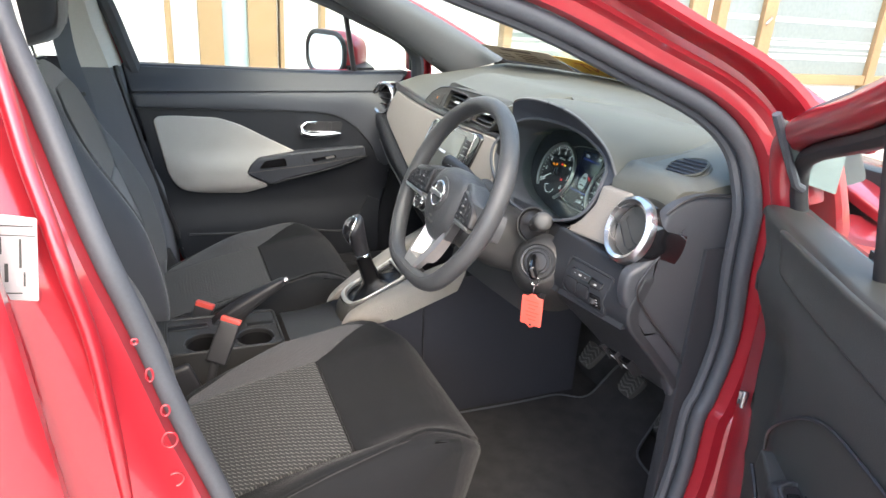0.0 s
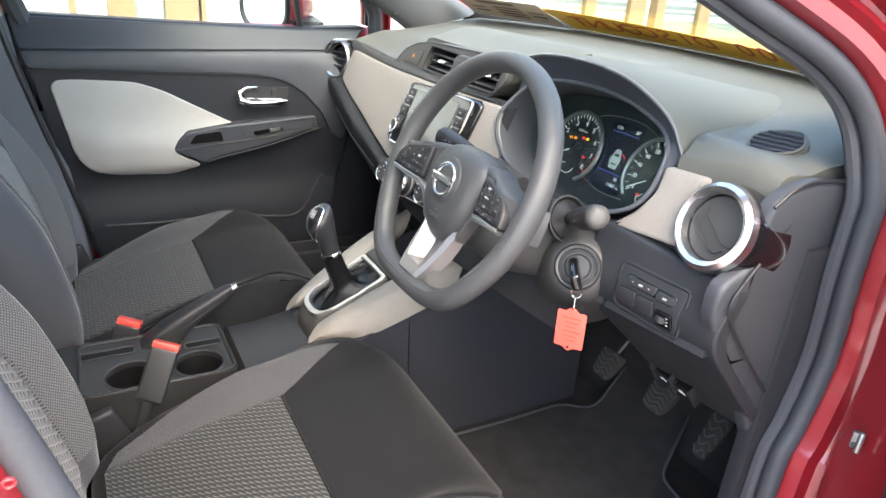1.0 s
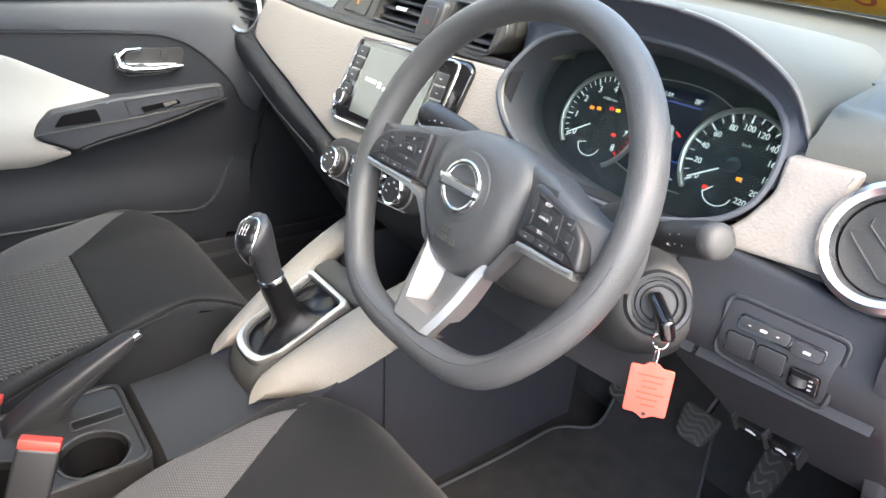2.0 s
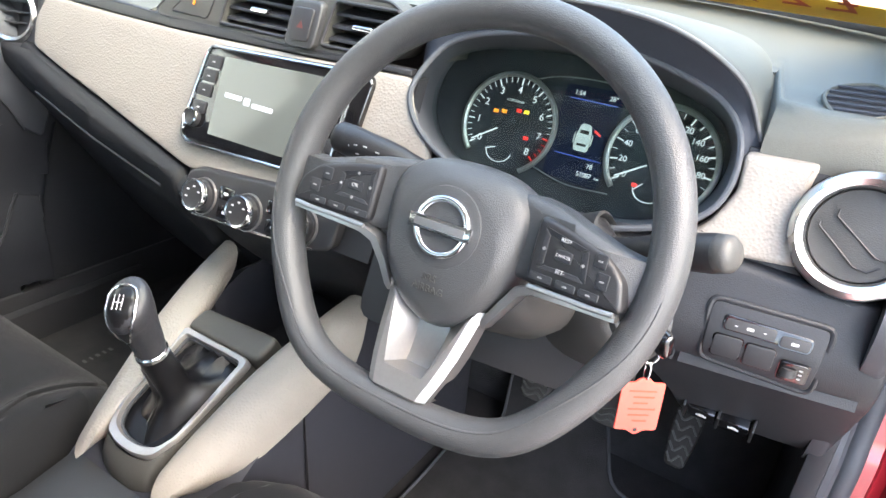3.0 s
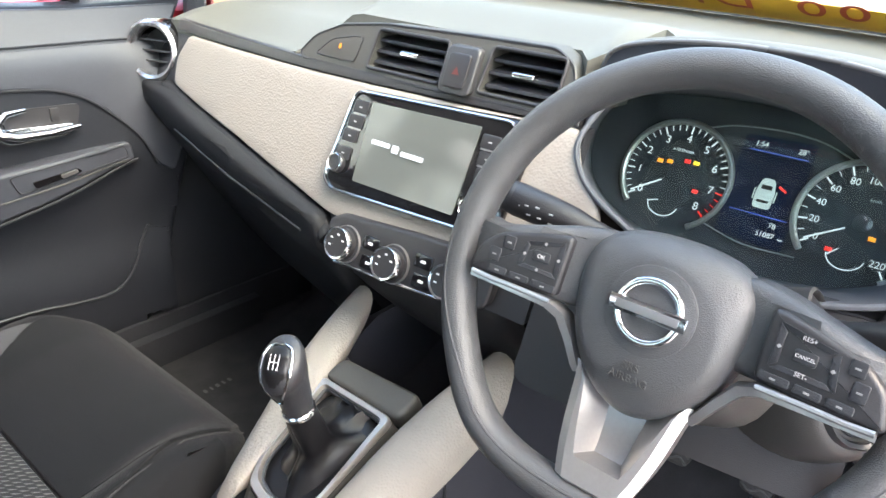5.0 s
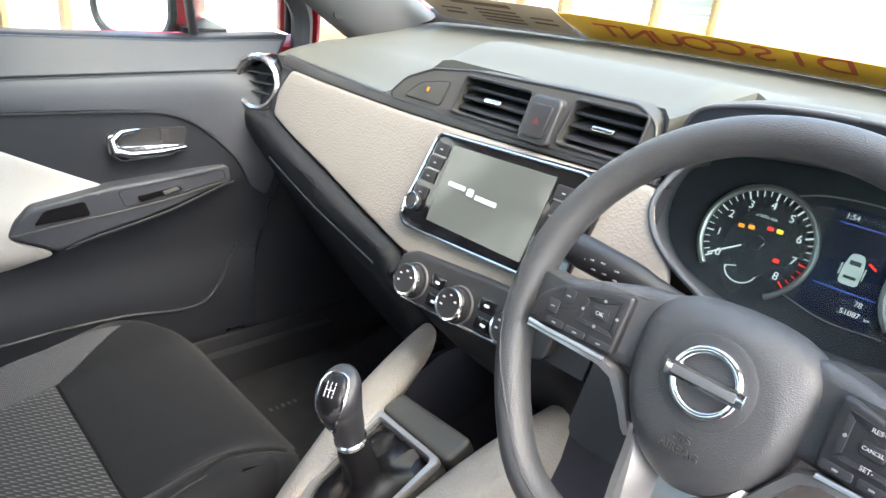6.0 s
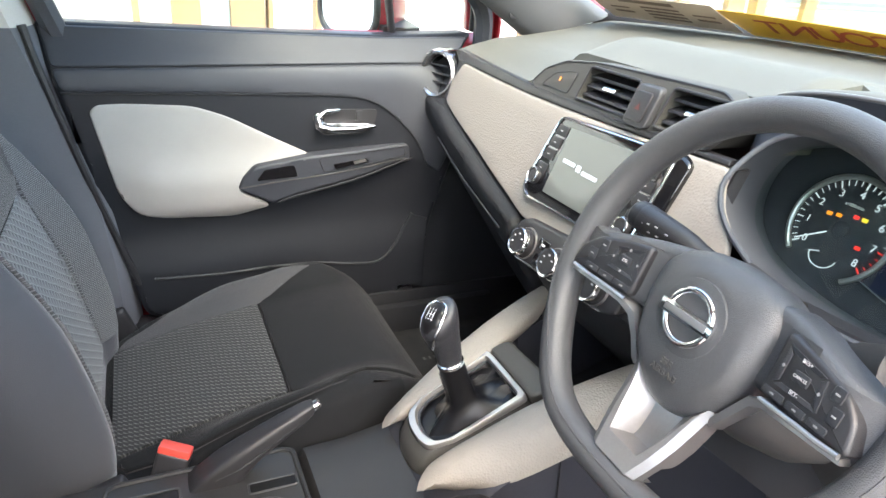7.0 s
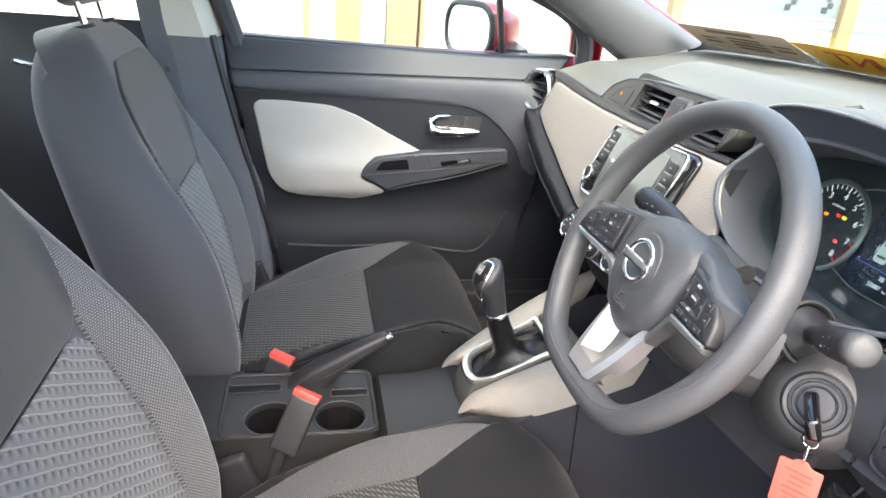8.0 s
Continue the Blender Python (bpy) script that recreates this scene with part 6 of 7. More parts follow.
gear = thing("gear_lever", (0.365, -0.047, 0.61), "black gear lever with chrome collar and leather gaiter", "gear lever")
top, foot = Vector((0.318, -0.046, 0.772)), Vector((0.366, -0.032, 0.60))
ax = (top - foot).normalized()
GM = basis(top, (0, -1, 0), (1, 0, 0), ax)
# the head is turned a little towards the driver
GR = GM @ pose(0, 0, 0, 0, 0, 24)
knob = []
for h, rx, ry, dx in ((-0.082, 0.0165, 0.0165, 0), (-0.06, 0.0180, 0.0185, 0), (-0.038, 0.0195, 0.0205, 0.001), (-0.02, 0.0225, 0.0245, 0.003), (-0.006, 0.0245, 0.0275, 0.005), (0.002, 0.0235, 0.0265, 0.005), (0.008, 0.0195, 0.0225, 0.005), (0.0105, 0.010, 0.012, 0.005)):
    knob.append([GR @ Vector((rx * math.cos(a), ry * math.sin(a) - dx, h + 0.45 * ry * math.sin(a) * smooth(-0.04, -0.005, h))) for a in [2 * math.pi * k / 28 for k in range(28)]])
kb = part("knob", loft(knob), material("knob_leather", (0.026, 0.027, 0.031), 0.36, vary=0.1, bump=0.4, relief=900), gear, "black leather gear knob", 60)
def head(a, t):
    """A place on the back of the head: a across (-1 to 1), t from the crown (0) down the back (1)."""
    line = [(0.004, 0.0165), (-0.0105, 0.0135), (-0.0225, 0.004), (-0.0292, -0.010), (-0.0280, -0.024), (-0.0245, -0.040)]
    k = min(4.999, t * 5)
    i, f = int(k), k - int(k)
    yb, hb_ = (line[i][j] + (line[i + 1][j] - line[i][j]) * f for j in (0, 1))
    return GR @ Vector((0.017 * a, yb + 0.006 * a * a, hb_ - 0.0035 * a * a))


def cap_half(t):
    return max(0.05, float(np.interp(t, [0, 0.06, 0.2, 0.42, 0.65, 0.85, 1.0], [0.35, 0.72, 0.95, 1.0, 0.72, 0.4, 0.12])))


def cap_sheet(lift, grow):
    rows = []
    for k in range(21):
        t = k / 20
        hw_ = cap_half(t) * grow
        n = GR.to_3x3() @ Vector((0, -0.75, 0.66)).lerp(Vector((0, -1, 0.0)), t)
        rows.append([head(s * hw_, t) + n.normalized() * lift for s in (-1, -0.75, -0.5, -0.25, 0, 0.25, 0.5, 0.75, 1)])
    return rows


def cap_mesh(lift, grow, deep):
    top_, low_ = cap_sheet(lift, grow), cap_sheet(lift - deep, grow)
    return loft([t + b[::-1] for t, b in zip(top_, low_)])


part("cap", cap_mesh(0.0022, 0.9, 0.006), KNOBCAP, kb, "gloss black cap running down the back of the knob", 60)
rows = cap_sheet(0.0014, 0.96)
part("cap_ring", tube([r[0] for r in rows] + [r[-1] for r in rows[::-1]], 0.0019, 8, True), CHROME, kb, "chrome edge of the cap")
KT = basis(head(0, 0.27) + GR.to_3x3() @ Vector((0, -0.5, 0.86)) * 0.0026, GR.to_3x3() @ Vector((1, 0, 0)), GR.to_3x3() @ Vector((0, 0.84, 0.54)))
bmt = print_bm()
for u in (-0.0048, 0.0, 0.0048):
    block((0.0007, 0.0088, 0.0006), KT @ pose(u, 0.0, 0.0), 0, bm=bmt)
block((0.0103, 0.0007, 0.0006), KT @ pose(0, 0.0, 0.0), 0, bm=bmt)
for txt, u, v in (("1", -0.0048, 0.0066), ("3", 0.0, 0.0066), ("5", 0.0048, 0.0066), ("2", -0.0048, -0.0066), ("4", 0.0, -0.0066), ("R", 0.0048, -0.0066)):
    letters(bmt, txt, 0.0036, KT @ Matrix.Translation((u, v, 0.0)))
part("shift_pattern", bmt, INK, kb)
part("collar", lathe([(0.0165, -0.088), (0.0186, -0.086), (0.0186, -0.081), (0.0165, -0.079)], 28, GM), CHROME, gear)
gt = []
for k in range(15):
    t = k / 14
    c = top - ax * 0.085 + (SL @ Vector((0, -0.004, -0.016)) - top + ax * 0.085) * min(1.0, t / 0.86)
    wx, wy = 0.0178 + 0.002 * t + 0.028 * smooth(0.50, 1.0, t) ** 1.4, 0.0178 + 0.003 * t + 0.049 * smooth(0.52, 1.0, t) ** 1.3
    row = []
    for i in range(36):
        a = 2 * math.pi * i / 36
        deep = math.sin(math.pi * min(1, t * 1.02)) ** 0.8 * t
        fold = 1 + 0.16 * deep * (abs(math.sin(2.5 * a + 1.6 * t)) - 0.5) + 0.07 * deep * math.sin(7 * a + 6 * t)
        # deep pleats standing off the sleeve, the largest one ahead of the lever
        for a0, k0 in ((1.57, 0.55), (0.75, 0.35), (2.4, 0.35), (4.9, 0.15)):
            fold += k0 * math.exp(-((a - a0) / 0.2) ** 2) * smooth(0.58, 0.82, t) * smooth(1.0, 0.88, t)
        e = 2.0 + 3.0 * t
        ca, sa = math.cos(a), math.sin(a)
        q = (abs(ca) ** e + abs(sa) ** e) ** (-1 / e)
        pu, pv = (max(-lim, min(lim, f)) for f, lim in ((wx * ca * q * fold, 0.0475), (wy * sa * q * fold, 0.0675)))
        row.append(c + SL.to_3x3() @ Vector((pu, pv, 0.010 * deep * math.sin(4 * a + 0.8) * smooth(0.5, 0.85, t) + 0.018 * math.exp(-((a - 1.2) / 0.22) ** 2) * smooth(0.70, 0.86, t) * smooth(1.0, 0.9, t) + 0.014 * math.exp(-((a - 2.0) / 0.18) ** 2) * smooth(0.74, 0.9, t) * smooth(1.0, 0.93, t) + 0.006 * smooth(0.93, 1.0, t))))
    gt.append(row)
part("gaiter", loft(gt), material("gaiter_leather", (0.005, 0.005, 0.006), 0.36, vary=0.1, bump=0.12, relief=900, spec=0.3), gear, "folded black leather gaiter", 60)
for dy in (-0.003, 0.003):
    part("gaiter_stitching", tube([gt[k][27] + Vector((-0.001, dy * (1 + k / 20), 0)) for k in range(1, 12)], 0.0006, 5), GREYPL, gear)

hb = thing("handbrake", (0.06, 0.0, 0.5), "dark handbrake lever with chrome button", "handbrake")
a, b = Vector((0.165, 0.018, 0.618)), Vector((0.05, 0.02, 0.556))
ln = (a - b).normalized()
rings = []
for d, up, down, hw in ((-0.002, 0.006, 0.006, 0.006), (0.0, 0.009, 0.009, 0.010), (0.012, 0.0125, 0.012, 0.0125), (0.045, 0.0150, 0.016, 0.0155), (0.085, 0.0165, 0.024, 0.0185), (0.115, 0.0170, 0.040, 0.0205), (0.14, 0.0160, 0.058, 0.0215), (0.175, 0.009, 0.052, 0.021), (0.195, 0.0, 0.045, 0.018)):
    c = a - ln * d
    rings.append([c + Vector((0, math.copysign(abs(math.cos(q)) ** 0.6, math.cos(q)) * hw, (up if math.sin(q) > 0 else down) * math.copysign(abs(math.sin(q)) ** 0.6, math.sin(q)))) for q in [2 * math.pi * k / 28 for k in range(28)]])
lever = part("grip", loft(rings), DARK, hb, "dark moulded handbrake grip", 60)
part("seam", tube([c - Vector((0, hw, 0)) for c, hw in ((a - ln * 0.004 - Vector((0, 0, 0.004)), 0.010), (a - ln * 0.045 - Vector((0, 0, 0.005)), 0.0152), (a - ln * 0.085 - Vector((0, 0, 0.008)), 0.0183), (a - ln * 0.115 - Vector((0, 0, 0.009)), 0.0203), (a - ln * 0.15 - Vector((0, 0, 0.002)), 0.021))], 0.001, 6), GREYPL, lever)
part("button", tube([a + ln * 0.013, a + ln * 0.011, a - ln * 0.006], [0.0045, 0.007, 0.0075], 16), CHROME, hb)

# seat belt buckles
for nm, tp, bt, yaw, shade in (("driver", Vector((0.032, -0.105, 0.590)), Vector((-0.004, -0.128, 0.508)), 24, DARK), ("passenger", Vector((-0.012, 0.066, 0.552)), Vector((-0.036, 0.060, 0.478)), 20, DARK)):
    bk = thing("belt_buckle", bt, "black seat belt buckle with a red release button", "seat belt buckle", "belt buckles")
    m = basis((tp + bt) / 2, Vector((0.9, -0.35, -0.28)), (0, 1, 0), tp - bt)
    hgt = (tp - bt).length
    part("housing", block((0.044, 0.022, hgt), m, 0.005, 3), shade, bk)
    part("release_button", block((0.043, 0.021, 0.012), m @ Matrix.Translation((0, 0, hgt / 2 + 0.003)), 0.003), BUCKLE, bk, "red release button")
    part("stalk", tube([bt + Vector((0, 0, 0.01)), bt + Vector((-0.02, -0.01, -0.06))], 0.009, 10, flat=0.4), DARK, bk)

# pedals and floor mat
pd = thing("pedal_set", (0.88, -0.45, 0.3), "three rubber-faced foot pedals under the dashboard", "pedals")
for nm, c, wd, hg in (("clutch_pedal", Vector((0.818, -0.326, 0.506)), 0.056, 0.058), ("brake_pedal", Vector((0.853, -0.437, 0.488)), 0.062, 0.054), ("accelerator", Vector((0.868, -0.553, 0.480)), 0.044, 0.09)):
    pm = basis(c, (0, -1, 0), (0.60, 0, 0.80))
    pp = part(nm, panel(rounded([(-wd / 2, hg / 2), (wd / 2, hg / 2), (wd * 0.46, 0), (wd * 0.33, -hg / 2), (-wd * 0.33, -hg / 2), (-wd * 0.46, 0)], 0.01), 0.014, at(pm @ Matrix.Translation((0, 0, -0.007))), 0, 0.004), RUBBER, pd, "ribbed rubber pedal pad", 50)
    for k in range(5):
        vv = (k - 2) * hg * 0.18
        part("rib", tube([pm @ Vector((wd * (0.38 - 0.02 * (2 - k)) * s, vv + hg * 0.07 * math.sin(s * 4.2), 0.0072)) for s in (-1, -0.75, -0.5, -0.25, 0, 0.25, 0.5, 0.75, 1)], 0.0019, 6), BEIGEPL, pp)
    part("arm", tube([c + Vector((0.01, 0, -0.005)), c + Vector((0.06, 0, 0.05)), c + Vector((0.11, 0, 0.14)), c + Vector((0.14, 0.0, 0.3))], 0.010, 8, flat=0.5), DARK, pp)
mat_o = rounded([(0.35, -0.64), (0.35, -0.19), (0.70, -0.195), (0.84, -0.19), (0.885, -0.25), (1.0, -0.21), (1.08, -0.21), (1.08, -0.37), (0.95, -0.43), (0.87, -0.47), (0.85, -0.64)], 0.03)


def mat_fn(u, v, w):
    return Vector((u, v, 0.305 + w + 0.10 * smooth(0.8, 1.1, u) ** 1.2))


mat_t = thing("floor_mat", (0.7, -0.4, 0.3), "black carpet mat with a stitched edge", "floor mat")
part("carpet_pad", panel(mat_o, 0.006, mat_fn, 0.06, 0.002), CARPET, mat_t)
part("edging", tube([mat_fn(u, v, 0.006) for u, v in mat_o], 0.0032, 6, True), SEAL, mat_t, "grey stitched edging")


pmat = thing("floor_mat", (0.6, 0.35, 0.3), "black carpet mat with a faint grey woven mark", "floor mat")
part("carpet_pad", panel(rounded([(0.38, 0.14), (0.38, 0.62), (0.95, 0.62), (1.05, 0.5), (1.05, 0.14)], 0.03), 0.006, mat_fn, 0.06, 0.002), CARPET, pmat)
for k, w_ in enumerate((0.006, 0.004, 0.007, 0.005, 0.006)):
    part("mark_bar", block((w_, 0.011, 0.0008), pose(0.545 + 0.014 * k, 0.507, 0.312), 0), FAINT, pmat)


# ---- passenger's door ----
def door_y(x, z):
    """Inner face of the door trim, across."""
    y = 0.735 - 0.045 * smooth(1.03, 0.93, z) + 0.02 * smooth(0.80, 0.6, z)
    y -= 0.016 * smooth(0.62, 0.50, z) * smooth(0.75, 0.45, x)
    return y - 0.05 * smooth(0.50, 0.70, x) * smooth(1.0, 0.85, z)


def finish(door, add, sgn):
    """Window frame, glass and outer mirror."""
    top = [(-0.155, 1.03), (-0.21, 1.25), (-0.2, 1.33), (-0.1, 1.36), (0.02, 1.35), (0.305, 1.28), (0.542, 1.198), (0.66, 1.148), (0.72, 1.10), (0.735, 1.03)]
    if sgn > 0:
        top = [(-0.195, 1.03), (-0.25, 1.25), (-0.235, 1.33)] + top[3:]
    if sgn < 0:
        top = top[:-3] + [(0.745, 1.135), (0.79, 1.085), (0.795, 1.03)]
    pts = [Vector((x, sgn * (0.785 - lean(z)), z)) for x, z in [tuple(p) for p in spline(top, 4)]]
    add("window_surround", tube(pts, 0.011 if sgn > 0 else 0.026, 10, flat=0.8, side=(0, 1, 0)), DARK if sgn > 0 else RED)
    if sgn < 0:
        add("frame_seal", tube([p + Vector((0.016, sgn * 0.008, 0.012)) for p in pts[:-5]], 0.013, 8), SEAL, "black rubber frame seal")
        add("glass_channel", tube([p + Vector((-0.024, sgn * 0.01, -0.022)) for p in pts], 0.012, 8), DARK)
    add("outer_surround", tube([p + Vector((0, sgn * 0.022, 0.004)) for p in pts], 0.022, 10, flat=0.6, side=(0, 1, 0)), RED)
    g = add("window_glass", panel([(x, z) for x, z in top], 0.004, lambda u, v, w: Vector((u, sgn * (0.79 - lean(v) + w), v)), 0.1), GLASS)
    g.visible_shadow = False
    add("divider", tube([Vector((0.535, sgn * 0.785, 1.02)), Vector((0.485, sgn * (0.785 - lean(1.21)), 1.215))], 0.014, 10, flat=0.6, side=(0, 1, 0)), DARK)
    # outer mirror
    MT = pose(0.5, sgn * 0.925, 1.066, 0, 0, sgn * 28)
    rings = []
    for x, ry, rz in ((0.455, 0.095, 0.068), (0.47, 0.103, 0.076), (0.515, 0.10, 0.076), (0.57, 0.08, 0.062), (0.61, 0.045, 0.036), (0.62, 0.012, 0.01)):
        rings.append([MT @ Vector((x - 0.5 + 0.12 * abs(p[0]), sgn * p[0], p[1])) for p in rrect(2 * ry, 2 * rz, min(ry, rz) * 0.8, 5)])
    add("mirror_housing", loft(rings), RED, "red door mirror housing", 60)
    add("mirror_rim", tube([q + MT.to_3x3() @ Vector((-0.004, 0, 0)) for q in rings[0]], 0.009, 8, True), DARK)
    add("mirror_glass", loft([[q + MT.to_3x3() @ Vector((-0.006, 0, 0)) for q in rings[0]], [q + MT.to_3x3() @ Vector((-0.003, 0, 0)) for q in rings[0]]]), MIRROR, "mirror glass")
    add("mirror_foot", loft([[Vector((0.56 + dx, sgn * y, z + dz)) for dx, dz in ((-0.04, -0.015), (0.05, -0.015), (0.05, 0.02), (-0.04, 0.02))] for y, z in ((0.80, 1.01), (0.85, 1.015), (0.90, 1.02))]), DARK)
    return door


def build_door(sgn, place, label):
    def on_door(u, v, w):
        y = door_y(u, v) if sgn > 0 else 0.735 - 0.012 * smooth(1.0, 0.93, v) + 0.03 * smooth(0.95, 0.85, v) * smooth(0.55, 0.62, u)
        return Vector((u, sgn * (y - w), v))
    # one trim in two tones: shaded on the closed door, lit on the open
    TR = DOORSHADE if sgn > 0 else OPENLIT
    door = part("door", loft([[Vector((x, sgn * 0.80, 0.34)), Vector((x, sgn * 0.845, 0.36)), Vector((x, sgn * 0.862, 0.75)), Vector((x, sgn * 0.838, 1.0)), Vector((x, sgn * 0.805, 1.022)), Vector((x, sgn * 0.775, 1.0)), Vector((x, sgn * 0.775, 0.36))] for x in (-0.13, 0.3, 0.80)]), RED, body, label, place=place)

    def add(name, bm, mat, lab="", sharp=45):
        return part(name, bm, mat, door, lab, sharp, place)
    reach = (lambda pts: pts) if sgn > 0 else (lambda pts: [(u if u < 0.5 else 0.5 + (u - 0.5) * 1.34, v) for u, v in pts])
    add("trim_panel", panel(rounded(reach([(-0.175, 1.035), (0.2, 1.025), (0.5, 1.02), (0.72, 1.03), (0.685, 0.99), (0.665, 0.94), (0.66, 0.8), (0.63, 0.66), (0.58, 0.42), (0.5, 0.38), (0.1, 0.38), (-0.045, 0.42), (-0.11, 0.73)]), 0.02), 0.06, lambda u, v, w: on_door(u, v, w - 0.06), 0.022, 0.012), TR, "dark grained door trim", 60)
    add("upper_trim", panel(rounded([(-0.165, 1.028), (0.2, 1.021), (0.5, 1.016), (0.70, 1.02), (0.66, 0.972), (0.585, 0.966), (0.2, 0.961), (-0.15, 0.958)], 0.01), 0.008, lambda u, v, w: on_door(u, v, w - 0.003), 0.022, 0.004), DOORLIT if sgn > 0 else OPENLIT, "dark padded door top", 60)
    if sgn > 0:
        add("shoulder_trim", panel(rounded([(-0.15, 0.955), (0.2, 0.958), (0.585, 0.963), (0.65, 0.968), (0.655, 0.90), (0.645, 0.80), (0.62, 0.72), (0.592, 0.74), (0.566, 0.798), (0.52, 0.849), (0.465, 0.886), (0.385, 0.902), (0.155, 0.909), (-0.14, 0.915)], 0.012), 0.006, lambda u, v, w: on_door(u, v, w - 0.002), 0.022, 0.003), DOORLIT, "padded shoulder below the door top in the lit door colour", 60)
    add("crease", tube([on_door(x, z, 0.003) for x, z in [tuple(p) for p in spline([(-0.14, 0.913), (0.155, 0.907), (0.385, 0.90), (0.465, 0.884), (0.52, 0.847), (0.566, 0.796), (0.592, 0.738)], 5)]], 0.0022, 6), TRIM)
    white = [(-0.098, 0.876), (-0.085, 0.889), (-0.04, 0.891), (0.085, 0.884), (0.15, 0.862), (0.24, 0.814), (0.335, 0.766), (0.19, 0.755), (0.16, 0.706), (0.236, 0.664), (0.16, 0.636), (0.023, 0.645), (-0.035, 0.66), (-0.065, 0.70)]

    def pale_fn(u, v, w):
        # the pale cloth bulges into an armrest along its lower half
        return on_door(u, v, w - 0.003 + 0.022 * smooth(0.79, 0.72, v) * smooth(0.635, 0.67, v) * smooth(-0.08, 0.02, u))
    add("insert", panel(rounded(white, 0.022, 4), 0.008, pale_fn, 0.02, 0.004), WHITE, "pale cream cloth insert", 60)
    # armrest with pull pocket and window switch
    arm = [(0.199, 0.760), (0.325, 0.778), (0.42, 0.784), (0.545, 0.789), (0.55, 0.755), (0.50, 0.741), (0.38, 0.710), (0.29, 0.690), (0.232, 0.671), (0.162, 0.710), (0.172, 0.735)]

    def arm_fn(u, v, w):
        return on_door(u, v, w * (0.35 + 0.65 * smooth(0.56, 0.40, u)))
    # the passenger armrest faces up, so it takes the lightened door colour
    add("armrest", panel(rounded(arm, 0.008), 0.034, arm_fn, 0.02, 0.006), DOORLIT if sgn > 0 else TR, "dark armrest with window switch", 60)
    if sgn > 0:
        part("pull_pocket", panel(rounded([(0.217, 0.752), (0.279, 0.760), (0.287, 0.733), (0.200, 0.728)], 0.005), 0.002, lambda u, v, w: arm_fn(u, v, 0.034) - Vector((0, sgn * w, 0)), 0), BLACK, door, "", place=place)
        part("window_switch", panel(rounded([(0.365, 0.756), (0.44, 0.766), (0.448, 0.758), (0.37, 0.745)], 0.003), 0.004, lambda u, v, w: arm_fn(u, v, 0.0335) - Vector((0, sgn * w, 0)), 0), BLACK, door, "", place=place)
        part("switch_rocker", panel(rounded([(0.41, 0.760), (0.438, 0.764), (0.441, 0.759), (0.412, 0.754)], 0.002), 0.004, lambda u, v, w: arm_fn(u, v, 0.0365) - Vector((0, sgn * w, 0)), 0), SILVER, door, "", place=place)
    part("armrest_edge", tube([arm_fn(x, z, 0.036) for x, z in [tuple(p) for p in spline([(0.245, 0.674), (0.28, 0.686), (0.38, 0.708), (0.50, 0.738), (0.555, 0.756)], 5)]], 0.0025, 6), TRIM, door, "", place=place)
    if sgn > 0:
        # pale line added for the highlight along the armrest's bend
        part("armrest_highlight", tube([arm_fn(x, z, 0.0345) for x, z in [tuple(p) for p in spline([(0.166, 0.713), (0.249, 0.723), (0.335, 0.731), (0.427, 0.742), (0.54, 0.756)], 5)]], 0.0016, 6), BEIGEPL, door, "", place=place)
        part("switch_plate", tube([arm_fn(x, z, 0.0345) for x, z in rounded([(0.333, 0.771), (0.42, 0.779), (0.535, 0.783), (0.54, 0.762), (0.43, 0.749), (0.345, 0.739)], 0.008)], 0.0012, 6, True), TRIM, door, "", place=place)
    # inner handle
    H = 0.0 if sgn > 0 else -0.22
    add("handle_recess", panel(rounded([(0.325, 0.857), (0.36, 0.87), (0.475, 0.868), (0.465, 0.83), (0.44, 0.813), (0.345, 0.813)], 0.012), 0.003, lambda u, v, w: on_door(H + u, v, w - 0.0005), 0.03), DARK)
    add("handle_base", panel(rounded([(0.331, 0.862), (0.35, 0.866), (0.352, 0.842), (0.452, 0.838), (0.468, 0.832), (0.44, 0.818), (0.352, 0.815), (0.331, 0.83)], 0.005), 0.010, lambda u, v, w: on_door(H + u, v, w), 0.03, 0.003), CHROME)
    add("handle", tube([on_door(H + 0.385, 0.869, 0.006), on_door(H + 0.352, 0.868, 0.016), on_door(H + 0.336, 0.856, 0.022), on_door(H + 0.337, 0.84, 0.024), on_door(H + 0.36, 0.832, 0.025), on_door(H + 0.41, 0.831, 0.024), on_door(H + 0.462, 0.834, 0.018)], [0.004, 0.006, 0.008, 0.009, 0.009, 0.008, 0.005], 14, flat=0.8), CHROME, "chrome inner door handle")
    add("lock_slider", block((0.014, 0.006, 0.022), Matrix.Translation(on_door(H + 0.43, 0.855, 0.004)), 0.002), DARK)
    # lower pocket
    if sgn < 0:
        return finish(door, add, sgn)
    lower = [tuple(p) for p in spline([(-0.02, 0.512), (0.119, 0.507), (0.219, 0.510), (0.333, 0.507), (0.42, 0.494), (0.485, 0.493), (0.525, 0.527), (0.552, 0.579), (0.568, 0.611)], 5)]
    add("pocket_lip", tube([on_door(x, z, 0.004) for x, z in lower], 0.0032, 8), TRIM)
    add("door_pocket", panel([(x, z - 0.004) for x, z in lower] + [(0.60, 0.60), (0.60, 0.42), (0.1, 0.40), (-0.02, 0.44)], 0.009, lambda u, v, w: on_door(u, v, w - 0.0055), 0.03, 0), DOORSHADE, "dark moulded door pocket", 60)
    return finish(door, add, sgn)


